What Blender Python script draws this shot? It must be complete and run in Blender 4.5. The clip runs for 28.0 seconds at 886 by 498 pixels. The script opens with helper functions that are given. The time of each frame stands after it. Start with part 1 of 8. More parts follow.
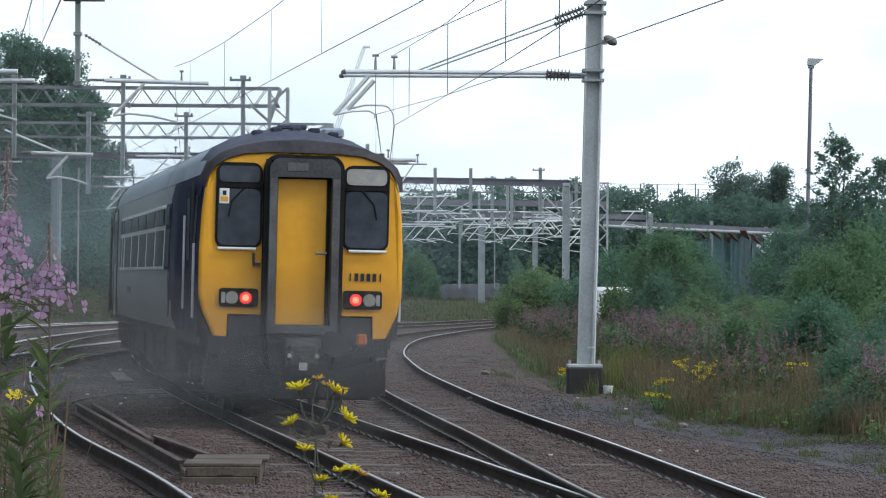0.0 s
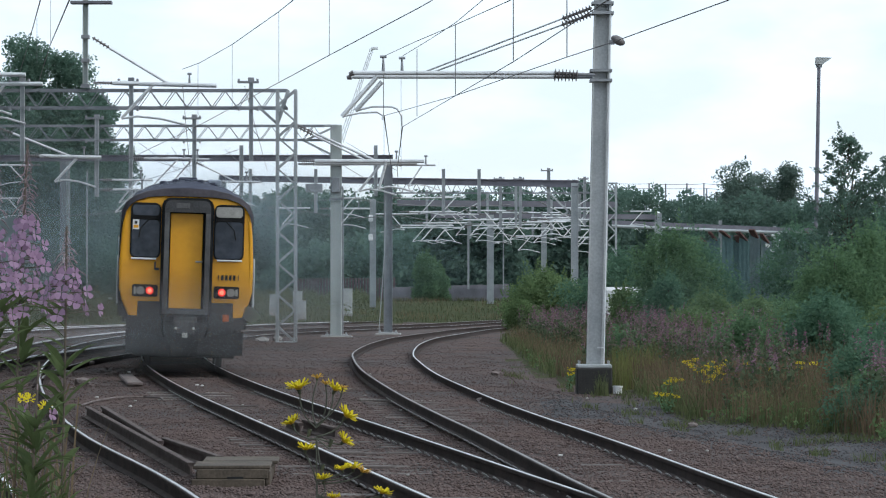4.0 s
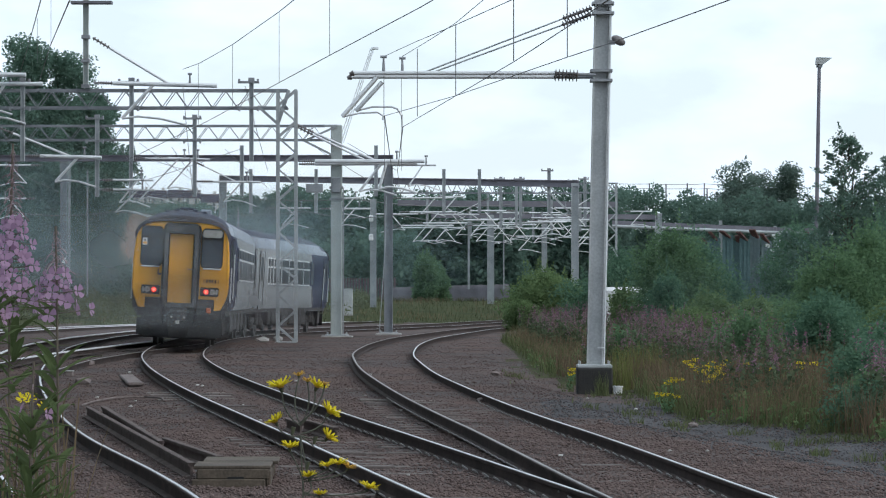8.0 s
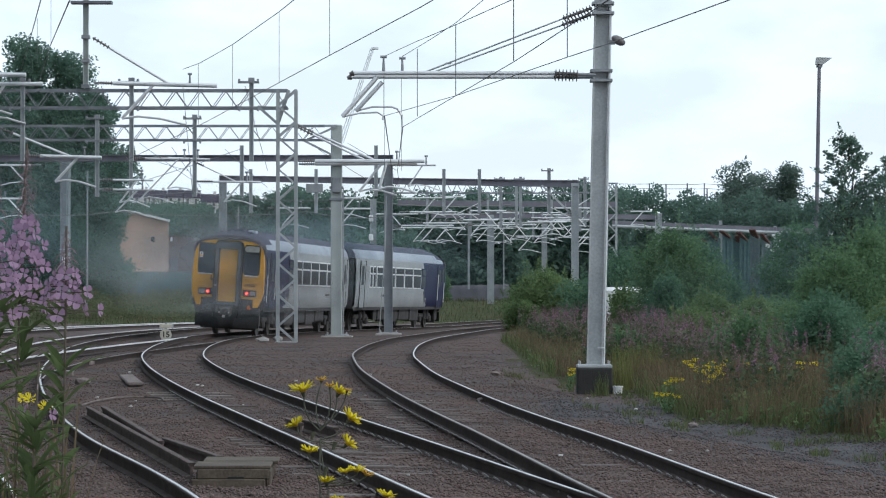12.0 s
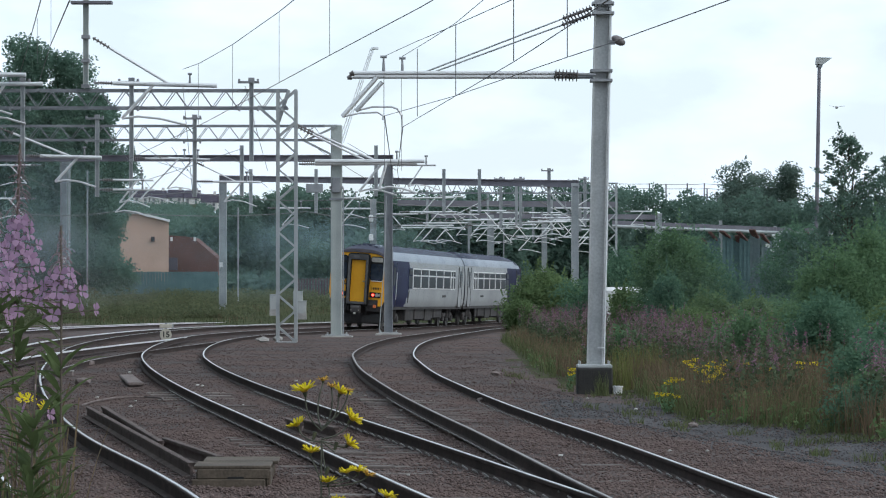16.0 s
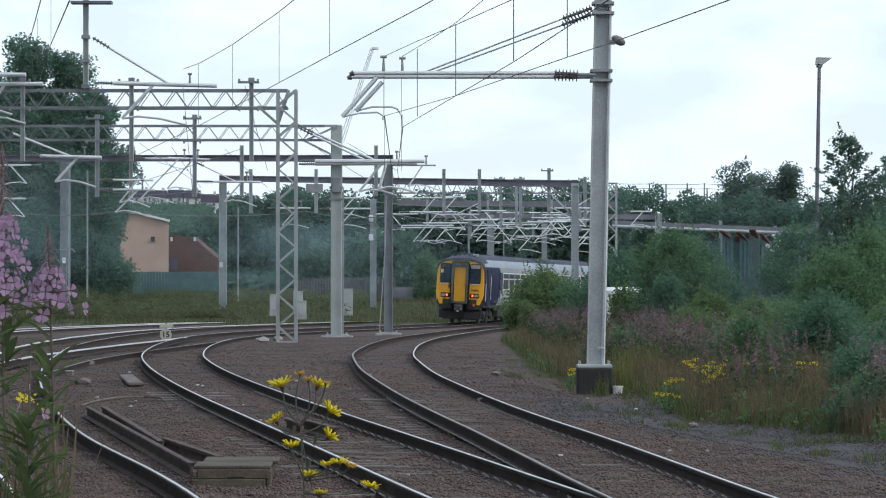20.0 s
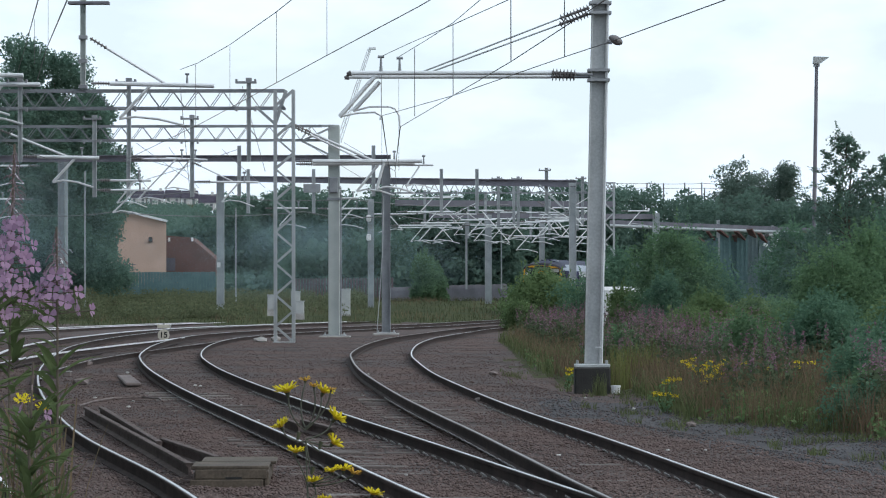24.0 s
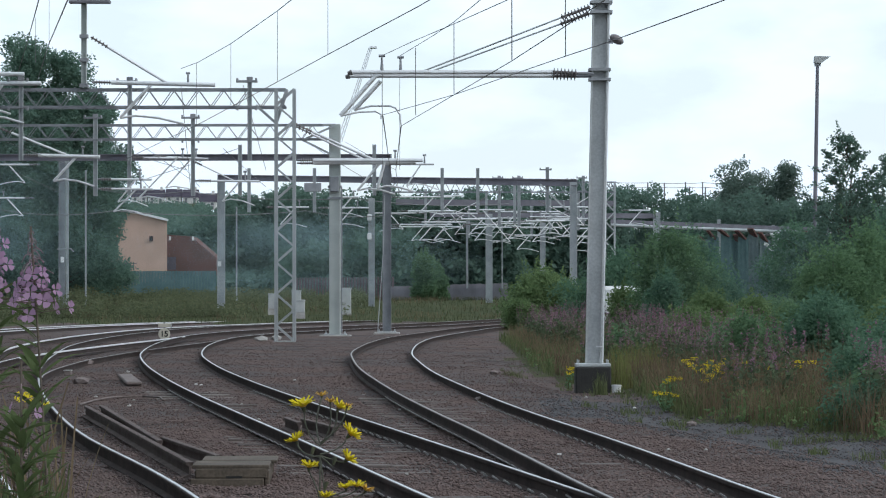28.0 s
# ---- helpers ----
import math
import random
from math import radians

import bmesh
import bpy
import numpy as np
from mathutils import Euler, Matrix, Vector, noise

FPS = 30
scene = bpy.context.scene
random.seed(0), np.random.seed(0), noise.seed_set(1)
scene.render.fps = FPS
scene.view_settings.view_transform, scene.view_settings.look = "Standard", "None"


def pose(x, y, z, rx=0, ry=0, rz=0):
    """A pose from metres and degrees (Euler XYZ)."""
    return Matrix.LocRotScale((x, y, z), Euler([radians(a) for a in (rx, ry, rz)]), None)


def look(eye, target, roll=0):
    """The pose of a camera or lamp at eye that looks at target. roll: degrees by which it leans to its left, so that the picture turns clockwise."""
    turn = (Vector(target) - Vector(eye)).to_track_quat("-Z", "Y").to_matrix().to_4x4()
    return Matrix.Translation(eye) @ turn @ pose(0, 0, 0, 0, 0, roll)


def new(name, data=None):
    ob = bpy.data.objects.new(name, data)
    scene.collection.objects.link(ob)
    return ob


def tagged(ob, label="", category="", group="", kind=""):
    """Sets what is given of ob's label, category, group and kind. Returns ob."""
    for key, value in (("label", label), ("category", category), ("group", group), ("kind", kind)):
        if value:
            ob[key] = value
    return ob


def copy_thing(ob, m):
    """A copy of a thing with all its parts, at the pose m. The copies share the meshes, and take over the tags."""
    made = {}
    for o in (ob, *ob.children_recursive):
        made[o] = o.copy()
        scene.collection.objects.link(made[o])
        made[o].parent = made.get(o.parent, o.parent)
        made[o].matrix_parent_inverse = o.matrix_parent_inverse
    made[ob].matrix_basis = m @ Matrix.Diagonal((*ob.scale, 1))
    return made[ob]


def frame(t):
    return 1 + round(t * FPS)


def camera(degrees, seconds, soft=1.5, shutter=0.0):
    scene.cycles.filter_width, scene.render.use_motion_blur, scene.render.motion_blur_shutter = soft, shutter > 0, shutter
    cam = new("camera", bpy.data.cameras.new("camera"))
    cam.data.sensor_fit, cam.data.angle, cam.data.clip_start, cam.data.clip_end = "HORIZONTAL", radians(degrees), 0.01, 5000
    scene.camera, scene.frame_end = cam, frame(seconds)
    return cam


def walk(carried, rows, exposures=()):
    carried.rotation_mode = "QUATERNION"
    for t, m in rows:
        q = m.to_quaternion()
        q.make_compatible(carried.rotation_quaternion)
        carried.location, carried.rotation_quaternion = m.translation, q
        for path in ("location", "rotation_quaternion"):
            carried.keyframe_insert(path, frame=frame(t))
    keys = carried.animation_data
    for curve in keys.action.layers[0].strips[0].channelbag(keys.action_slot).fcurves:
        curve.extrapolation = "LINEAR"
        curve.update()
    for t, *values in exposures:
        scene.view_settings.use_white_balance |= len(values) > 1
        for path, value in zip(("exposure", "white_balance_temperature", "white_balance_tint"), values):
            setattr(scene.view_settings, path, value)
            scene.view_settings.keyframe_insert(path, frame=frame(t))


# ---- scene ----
# ------------------------------------------------------------------ camera and its way
cam = camera(16.0, 28.0, soft=1.1)
EYE = (0.0, 0.0, 1.6)
PAN = [  # seconds, tilt, turn, lean: a tripod that settles after the start and is touched again near the end
    (0.0, 90.8025, -0.1655, 0.3102), (0.5, 90.7927, -0.1111, 0.2608), (1.0, 90.7778, -0.0751, 0.1589),
    (1.5, 90.7856, -0.0528, 0.1), (2.0, 90.7977, -0.0397, 0.0919), (2.5, 90.8095, -0.0319, 0.0635),
    (3.0, 90.8121, -0.0205, 0.05), (3.5, 90.8182, -0.0137, 0.01), (5.5, 90.8216, 0.0, 0.0),
    (12.5, 90.8216, 0.0, 0.0), (21.5, 90.8216, 0.0, 0.0), (23.5, 90.8225, -0.0275, -0.0861),
    (24.0, 90.819, -0.0433, -0.095), (24.5, 90.8194, -0.0529, -0.1202), (25.0, 90.827, -0.0434, -0.1332),
    (25.5, 90.812, -0.0532, -0.1354), (26.0, 90.8216, -0.0471, -0.12), (26.5, 90.8147, -0.0518, -0.15),
    (27.0, 90.8057, -0.0522, -0.0708), (27.5, 90.8045, -0.0443, -0.0448), (28.0, 90.8045, -0.0293, -0.0455)]
walk(cam, [(t, Matrix.Translation(EYE) @ Euler((radians(rx), 0, radians(rz))).to_matrix().to_4x4()
            @ Matrix.Rotation(radians(roll), 4, "Z")) for t, rx, rz, roll in PAN],
     [(0.0, 0.31), (1.0, 0.29), (2.0, 0.25), (3.0, 0.2), (5.5, 0.13), (8.0, 0.1), (28.0, 0.1)])

# ------------------------------------------------------------------ sky and sun
world = bpy.data.worlds.new("sky")
scene.world = world
world.use_nodes = True
wn, wl = world.node_tree.nodes, world.node_tree.links
SUN_UP, SUN_ROUND = radians(40), radians(115)
sky = wn.new("ShaderNodeTexSky")
sky.sky_type, sky.sun_disc = "NISHITA", False
sky.sun_elevation, sky.sun_rotation = SUN_UP, SUN_ROUND
coord = wn.new("ShaderNodeTexCoord")
squash = wn.new("ShaderNodeMapping")
squash.inputs["Scale"].default_value = (10, 10, 24)
cloud = wn.new("ShaderNodeTexNoise")
cloud.inputs["Scale"].default_value, cloud.inputs["Detail"].default_value = 1.6, 6
ramp = wn.new("ShaderNodeValToRGB")
ramp.color_ramp.elements[0].position, ramp.color_ramp.elements[0].color = 0.42, (0.7, 0.7, 0.7, 1)
ramp.color_ramp.elements[1].position, ramp.color_ramp.elements[1].color = 0.62, (1, 1, 1, 1)
mixsky = wn.new("ShaderNodeMixRGB")
mixsky.inputs[2].default_value = (9.0, 10.5, 11.9, 1)
wl.new(coord.outputs["Generated"], squash.inputs["Vector"])
wl.new(squash.outputs["Vector"], cloud.inputs["Vector"])
wl.new(cloud.outputs["Fac"], ramp.inputs["Fac"])
wl.new(ramp.outputs["Color"], mixsky.inputs[0])
wl.new(sky.outputs["Color"], mixsky.inputs[1])
wl.new(mixsky.outputs["Color"], wn["Background"].inputs["Color"])
wn["Background"].inputs["Strength"].default_value = 0.1
sun = new("sun", bpy.data.lights.new("sun", "SUN"))
sun.data.energy, sun.data.angle, sun.data.color = 1.05, radians(14), (1.0, 0.95, 0.88)
sun.matrix_world = look((0, 0, 0), (-math.sin(SUN_ROUND) * math.cos(SUN_UP), -math.cos(SUN_ROUND) * math.cos(SUN_UP), -math.sin(SUN_UP)))


# ------------------------------------------------------------------ materials
def mat(name, dark, light, scale=8.0, rough=0.7, metal=0.0, bump=0.0, fine=60.0, vary=0.0, lit=None, power=0.0, glass=0.0, low=0.35, high=0.65, shine=0.4):
    """A surface that wanders between two colours at two scales, with fine relief and, for repeats, a tint of its own."""
    m = bpy.data.materials.new(name)
    m.use_nodes = True
    n, k = m.node_tree.nodes, m.node_tree.links
    b = n["Principled BSDF"]
    b.inputs["Roughness"].default_value, b.inputs["Metallic"].default_value = rough, metal
    b.inputs["Specular IOR Level"].default_value = shine
    tc = n.new("ShaderNodeTexCoord")
    big, small, mul, rr = n.new("ShaderNodeTexNoise"), n.new("ShaderNodeTexNoise"), n.new("ShaderNodeMath"), n.new("ShaderNodeValToRGB")
    big.inputs["Scale"].default_value, big.inputs["Detail"].default_value = scale, 4
    small.inputs["Scale"].default_value, small.inputs["Detail"].default_value = fine, 3
    mul.operation = "MULTIPLY_ADD"
    mul.inputs[1].default_value = 0.45
    sc = n.new("ShaderNodeMath")
    sc.operation = "MULTIPLY"
    sc.inputs[1].default_value = 0.55
    k.new(tc.outputs["Object"], big.inputs["Vector"])
    k.new(tc.outputs["Object"], small.inputs["Vector"])
    k.new(big.outputs["Fac"], sc.inputs[0])
    k.new(small.outputs["Fac"], mul.inputs[0])
    k.new(sc.outputs[0], mul.inputs[2])
    k.new(mul.outputs[0], rr.inputs["Fac"])
    rr.color_ramp.elements[0].position, rr.color_ramp.elements[1].position = low, high
    rr.color_ramp.elements[0].color, rr.color_ramp.elements[1].color = (*dark, 1), (*light, 1)
    out = rr.outputs["Color"]
    if vary:
        hs, inf, mp = n.new("ShaderNodeHueSaturation"), n.new("ShaderNodeObjectInfo"), n.new("ShaderNodeMapRange")
        mp.inputs["To Min"].default_value, mp.inputs["To Max"].default_value = 1 - vary, 1 + vary
        k.new(inf.outputs["Random"], mp.inputs["Value"])
        k.new(mp.outputs["Result"], hs.inputs["Value"])
        k.new(out, hs.inputs["Color"])
        out = hs.outputs["Color"]
    k.new(out, b.inputs["Base Color"])
    if bump:
        bp = n.new("ShaderNodeBump")
        bp.inputs["Strength"].default_value, bp.inputs["Distance"].default_value = bump, 0.02
        k.new(mul.outputs[0], bp.inputs["Height"])
        k.new(bp.outputs["Normal"], b.inputs["Normal"])
    if power:
        b.inputs["Emission Color"].default_value, b.inputs["Emission Strength"].default_value = (*lit, 1), power
    return m


def leafy(name, dark, light, thin=0.35):
    """Leaves and blades: each island of the mesh takes its own green between two tones, and lets some light through."""
    m = bpy.data.materials.new(name)
    m.use_nodes = True
    n, k = m.node_tree.nodes, m.node_tree.links
    b = n["Principled BSDF"]
    b.inputs["Roughness"].default_value, b.inputs["Specular IOR Level"].default_value = 0.75, 0.07
    geo, tc, no, add, rr = (n.new("ShaderNodeNewGeometry"), n.new("ShaderNodeTexCoord"), n.new("ShaderNodeTexNoise"),
                            n.new("ShaderNodeMath"), n.new("ShaderNodeValToRGB"))
    no.inputs["Scale"].default_value = 0.9
    add.operation = "MULTIPLY_ADD"
    add.inputs[1].default_value = 0.5
    half = n.new("ShaderNodeMath")
    half.operation = "MULTIPLY"
    half.inputs[1].default_value = 0.55
    k.new(tc.outputs["Object"], no.inputs["Vector"])
    k.new(no.outputs["Fac"], half.inputs[0])
    k.new(geo.outputs["Random Per Island"], add.inputs[0])
    k.new(half.outputs[0], add.inputs[2])
    k.new(add.outputs[0], rr.inputs["Fac"])
    rr.color_ramp.elements[0].position, rr.color_ramp.elements[1].position = 0.15, 0.9
    rr.color_ramp.elements[0].color, rr.color_ramp.elements[1].color = (*dark, 1), (*light, 1)
    k.new(rr.outputs["Color"], b.inputs["Base Color"])
    tr, mx = n.new("ShaderNodeBsdfTranslucent"), n.new("ShaderNodeMixShader")
    mx.inputs["Fac"].default_value = thin
    k.new(rr.outputs["Color"], tr.inputs["Color"])
    k.new(b.outputs["BSDF"], mx.inputs[1])
    k.new(tr.outputs["BSDF"], mx.inputs[2])
    k.new(mx.outputs["Shader"], n["Material Output"].inputs["Surface"])
    return m


def ballast_ground():
    """Brown ballast: fine stone grain, broad reddish and grey drifts, dark oily patches."""
    m = bpy.data.materials.new("brown_ballast_ground")
    m.use_nodes = True
    n, k = m.node_tree.nodes, m.node_tree.links
    b = n["Principled BSDF"]
    b.inputs["Roughness"].default_value, b.inputs["Specular IOR Level"].default_value = 0.95, 0.1
    tc = n.new("ShaderNodeTexCoord")

    def layer(scale, detail, lo, hi):
        no, mp = n.new("ShaderNodeTexNoise"), n.new("ShaderNodeMapRange")
        no.inputs["Scale"].default_value, no.inputs["Detail"].default_value = scale, detail
        mp.inputs["From Min"].default_value, mp.inputs["From Max"].default_value = lo, hi
        k.new(tc.outputs["Object"], no.inputs["Vector"])
        k.new(no.outputs["Fac"], mp.inputs["Value"])
        return mp.outputs["Result"]

    def blend(share, a, c):
        mx = n.new("ShaderNodeMixRGB")
        for sock, v in ((mx.inputs[0], share), (mx.inputs[1], a), (mx.inputs[2], c)):
            if isinstance(v, tuple):
                sock.default_value = v
            else:
                k.new(v, sock)
        return mx.outputs["Color"]

    grain = layer(13.0, 4, 0.3, 0.7)
    warm = blend(grain, (0.076, 0.051, 0.045, 1), (0.136, 0.094, 0.083, 1))
    grey = blend(grain, (0.06, 0.051, 0.05, 1), (0.11, 0.095, 0.092, 1))
    drift = blend(layer(0.28, 3, 0.38, 0.62), warm, grey)
    oily = blend(layer(0.55, 4, 0.56, 0.7), drift, (0.04, 0.032, 0.031, 1))
    k.new(oily, b.inputs["Base Color"])
    bp = n.new("ShaderNodeBump")
    bp.inputs["Strength"].default_value, bp.inputs["Distance"].default_value = 0.3, 0.015
    k.new(grain, bp.inputs["Height"])
    k.new(bp.outputs["Normal"], b.inputs["Normal"])
    return m


GALV = mat("galvanised_steel", (0.30, 0.32, 0.33), (0.46, 0.48, 0.49), 1.5, 0.55, 0.25, 0.1, 30, 0.06)
MASTM = mat("dull_grey_mast_steel", (0.38, 0.39, 0.395), (0.56, 0.57, 0.575), 1.2, 0.6, 0.1, 0.1, 25)
PALEPOST = mat("pale_green_grey_post", (0.33, 0.36, 0.35), (0.46, 0.49, 0.475), 1.2, 0.6, 0.1, 0.1, 25)
# galvanised steel with its backlit darkness put into the colour
GIRDER = mat("backlit_girder_steel", (0.17, 0.18, 0.2), (0.29, 0.305, 0.325), 1.5, 0.55, 0.2, 0.1, 30)
GALV_DARK = mat("weathered_steel", (0.20, 0.21, 0.23), (0.34, 0.35, 0.37), 1.5, 0.6, 0.2, 0.1, 30, 0.06)
BEAM = mat("purple_grey_steel", (0.13, 0.125, 0.15), (0.22, 0.21, 0.24), 1.2, 0.6, 0.1, 0.1, 25)
TUBE = mat("aluminium_tube", (0.62, 0.63, 0.65), (0.8, 0.81, 0.82), 2, 0.4, 0.3, 0.05, 40)
INSUL = mat("brown_glazed_insulator", (0.12, 0.11, 0.11), (0.2, 0.18, 0.18), 5, 0.3)
WIRE = mat("tarnished_copper_wire", (0.14, 0.14, 0.145), (0.24, 0.24, 0.245), 3, 0.6, 0.3)
CONC = mat("weathered_concrete", (0.24, 0.23, 0.22), (0.42, 0.41, 0.39), 3, 0.85, 0, 0.3, 50, 0.08)
CONC_DARK = mat("damp_dark_concrete", (0.014, 0.014, 0.015), (0.04, 0.039, 0.037), 3, 0.85, 0, 0.3, 40)
# pale, barely metallic colour stands in for the sky's glint on worn rails
HEADM = mat("sky_pale_rail_head", (0.6, 0.6, 0.62), (0.8, 0.8, 0.82), 2, 0.45, 0.15, 0.02, 20)
HEADS = mat("satin_rail_head", (0.42, 0.42, 0.43), (0.62, 0.62, 0.63), 2, 0.3, 0.7, 0.03, 20)
HEADR = mat("dull_rail_head", (0.16, 0.14, 0.13), (0.3, 0.28, 0.27), 2, 0.45, 0.6, 0.05, 20)
RUST = mat("rusty_rail_side", (0.036, 0.029, 0.028), (0.076, 0.058, 0.054), 3, 0.9, 0, 0.3, 40, shine=0.15)
SLEEPER = mat("oily_timber_sleeper", (0.05, 0.04, 0.037), (0.12, 0.1, 0.093), 2, 0.85, 0, 0.4, 30, 0.15)
SLEEPER_PALE = mat("bleached_timber_sleeper", (0.09, 0.077, 0.07), (0.24, 0.215, 0.2), 3, 0.85, 0, 0.4, 30)
STONE = mat("ballast_stone", (0.10, 0.078, 0.072), (0.24, 0.20, 0.19), 3, 0.9, 0, 0.3, 30)
BALLAST = ballast_ground()
CLIP = mat("rail_clip_steel", (0.2, 0.19, 0.185), (0.38, 0.37, 0.36), 9, 0.55, 0.2)
RUSTB = mat("brown_rusted_rail", (0.075, 0.058, 0.054), (0.15, 0.12, 0.112), 3, 0.9, 0, 0.3, 40, shine=0.15)
TIMBER = mat("dark_weathered_timber", (0.05, 0.039, 0.03), (0.125, 0.099, 0.075), 4, 0.85, 0, 0.4, 40)


# ------------------------------------------------------------------ mesh helpers
def part(name, bm, material, parent=None, label="", smooth=False):
    """Links a bmesh as one mesh object, under a thing or a part if one is given."""
    me = bpy.data.meshes.new(name)
    bm.to_mesh(me)
    bm.free()
    for m in (material if isinstance(material, (list, tuple)) else [material]):
        me.materials.append(m)
    if smooth:
        me.shade_smooth()
    ob = new(name, me)
    ob.parent = parent
    return tagged(ob, label)


def thing(name, label, category, m=None, group="", kind=""):
    ob = tagged(new(name), label, category, group, kind)
    if m is not None:
        ob.matrix_world = m
    return ob


def array_mesh(name, verts, faces, material, parent=None, label="", smooth=False, slots=None):
    """A mesh of faces with equal corner counts, from arrays."""
    me = bpy.data.meshes.new(name)
    verts, faces = np.asarray(verts, dtype=np.float32), np.asarray(faces, dtype=np.int32)
    c = faces.shape[1]
    me.vertices.add(len(verts))
    me.vertices.foreach_set("co", verts.ravel())
    me.loops.add(faces.size)
    me.loops.foreach_set("vertex_index", faces.ravel())
    me.polygons.add(len(faces))
    me.polygons.foreach_set("loop_start", np.arange(0, faces.size, c, dtype=np.int32))
    for m in (material if isinstance(material, (list, tuple)) else [material]):
        me.materials.append(m)
    if slots is not None:
        me.polygons.foreach_set("material_index", np.asarray(slots, dtype=np.int32))
    me.update(calc_edges=True)
    if smooth:
        me.shade_smooth()
    ob = new(name, me)
    ob.parent = parent
    return tagged(ob, label)


def box(bm, c, size, rot=None, bevel=0.0):
    m = Matrix.Translation(c) @ (rot.to_4x4() if rot is not None else Matrix()) @ Matrix.Diagonal((*size, 1))
    r = bmesh.ops.create_cube(bm, size=1, matrix=m)
    if bevel:
        es = list({e for v in r["verts"] for e in v.link_edges})
        bmesh.ops.bevel(bm, geom=es, offset=bevel, segments=1, affect="EDGES", profile=0.5)
    return bm


def tube(bm, a, b, r, n=8, r2=None):
    a, b = Vector(a), Vector(b)
    d = b - a
    m = Matrix.Translation((a + b) / 2) @ d.to_track_quat("Z", "Y").to_matrix().to_4x4()
    bmesh.ops.create_cone(bm, cap_ends=True, segments=n, radius1=r, radius2=r if r2 is None else r2, depth=d.length, matrix=m)
    return bm


def sweep(bm, pts, r, n=6):
    """One joined tube through points."""
    pts = [Vector(q) for q in pts]
    rows = []
    for k, q in enumerate(pts):
        d = (pts[min(k + 1, len(pts) - 1)] - pts[max(k - 1, 0)]).normalized()
        s = d.cross(Vector((0.31, 0.2, 0.93)) if abs(d.z) < 0.9 else Vector((1, 0.1, 0))).normalized()
        w = d.cross(s)
        rows.append([bm.verts.new(q + s * (r * math.cos(2 * math.pi * i / n)) + w * (r * math.sin(2 * math.pi * i / n))) for i in range(n)])
    for a, b in zip(rows, rows[1:]):
        for i in range(n):
            bm.faces.new((a[i], a[(i + 1) % n], b[(i + 1) % n], b[i]))
    bm.faces.new(rows[0][::-1])
    bm.faces.new(rows[-1])
    bmesh.ops.recalc_face_normals(bm, faces=bm.faces)
    return bm


def turned(bm, a, b, rings, n=14):
    """A turned shape along a to b: rings of (share of the way, radius)."""
    a, b = Vector(a), Vector(b)
    d = (b - a).normalized()
    s = d.cross(Vector((0, 0, 1)) if abs(d.z) < 0.9 else Vector((1, 0, 0))).normalized()
    w = d.cross(s)
    rows = [[bm.verts.new(a + (b - a) * u + s * (r * math.cos(2 * math.pi * i / n)) + w * (r * math.sin(2 * math.pi * i / n))) for i in range(n)] for u, r in rings]
    for p, q in zip(rows, rows[1:]):
        for i in range(n):
            bm.faces.new((p[i], p[(i + 1) % n], q[(i + 1) % n], q[i]))
    bm.faces.new(rows[0][::-1])
    bm.faces.new(rows[-1])
    bmesh.ops.recalc_face_normals(bm, faces=bm.faces)
    return bm


def chain(bm, pts, r, n=6):
    return sweep(bm, pts, r, n)


def bar(bm, a, b, w, h):
    """A flat or square bar between two points."""
    a, b = Vector(a), Vector(b)
    d = b - a
    m = Matrix.Translation((a + b) / 2) @ d.to_track_quat("Z", "Y").to_matrix().to_4x4() @ Matrix.Diagonal((w, h, d.length, 1))
    bmesh.ops.create_cube(bm, size=1, matrix=m)
    return bm


def strip(bm, ring, pts, closed=True, cap=True):
    """Sweeps a ring of (sideways, up) along level points with headings."""
    rows = []
    for p, h in pts:
        side = Vector((h[1], -h[0], 0))
        rows.append([bm.verts.new(Vector(p) + side * u + Vector((0, 0, w))) for u, w in ring])
    n = len(ring)
    for r0, r1 in zip(rows, rows[1:]):
        for i in range(n if closed else n - 1):
            bm.faces.new((r0[i], r0[(i + 1) % n], r1[(i + 1) % n], r1[i]))
    if cap and closed:
        bm.faces.new(rows[0])
        bm.faces.new(rows[-1][::-1])
    return bm


def curve_through(nodes, n=24):
    """A smooth level line through plan points (centripetal)."""
    p = [2 * Vector(nodes[0]) - Vector(nodes[1])] + [Vector(q) for q in nodes] + [2 * Vector(nodes[-1]) - Vector(nodes[-2])]
    out = []
    for i in range(1, len(p) - 2):
        p0, p1, p2, p3 = p[i - 1:i + 3]
        t0 = 0.0
        t1 = t0 + (p1 - p0).length ** 0.5
        t2 = t1 + (p2 - p1).length ** 0.5
        t3 = t2 + (p3 - p2).length ** 0.5
        for k in range(n):
            t = t1 + (t2 - t1) * k / n
            a1 = p0 * ((t1 - t) / (t1 - t0)) + p1 * ((t - t0) / (t1 - t0))
            a2 = p1 * ((t2 - t) / (t2 - t1)) + p2 * ((t - t1) / (t2 - t1))
            a3 = p2 * ((t3 - t) / (t3 - t2)) + p3 * ((t - t2) / (t3 - t2))
            b1 = a1 * ((t2 - t) / (t2 - t0)) + a2 * ((t - t0) / (t2 - t0))
            b2 = a2 * ((t3 - t) / (t3 - t1)) + a3 * ((t - t1) / (t3 - t1))
            out.append(b1 * ((t2 - t) / (t2 - t1)) + b2 * ((t - t1) / (t2 - t1)))
    out.append(p[-2])
    return np.array([[v[0], v[1]] for v in out])


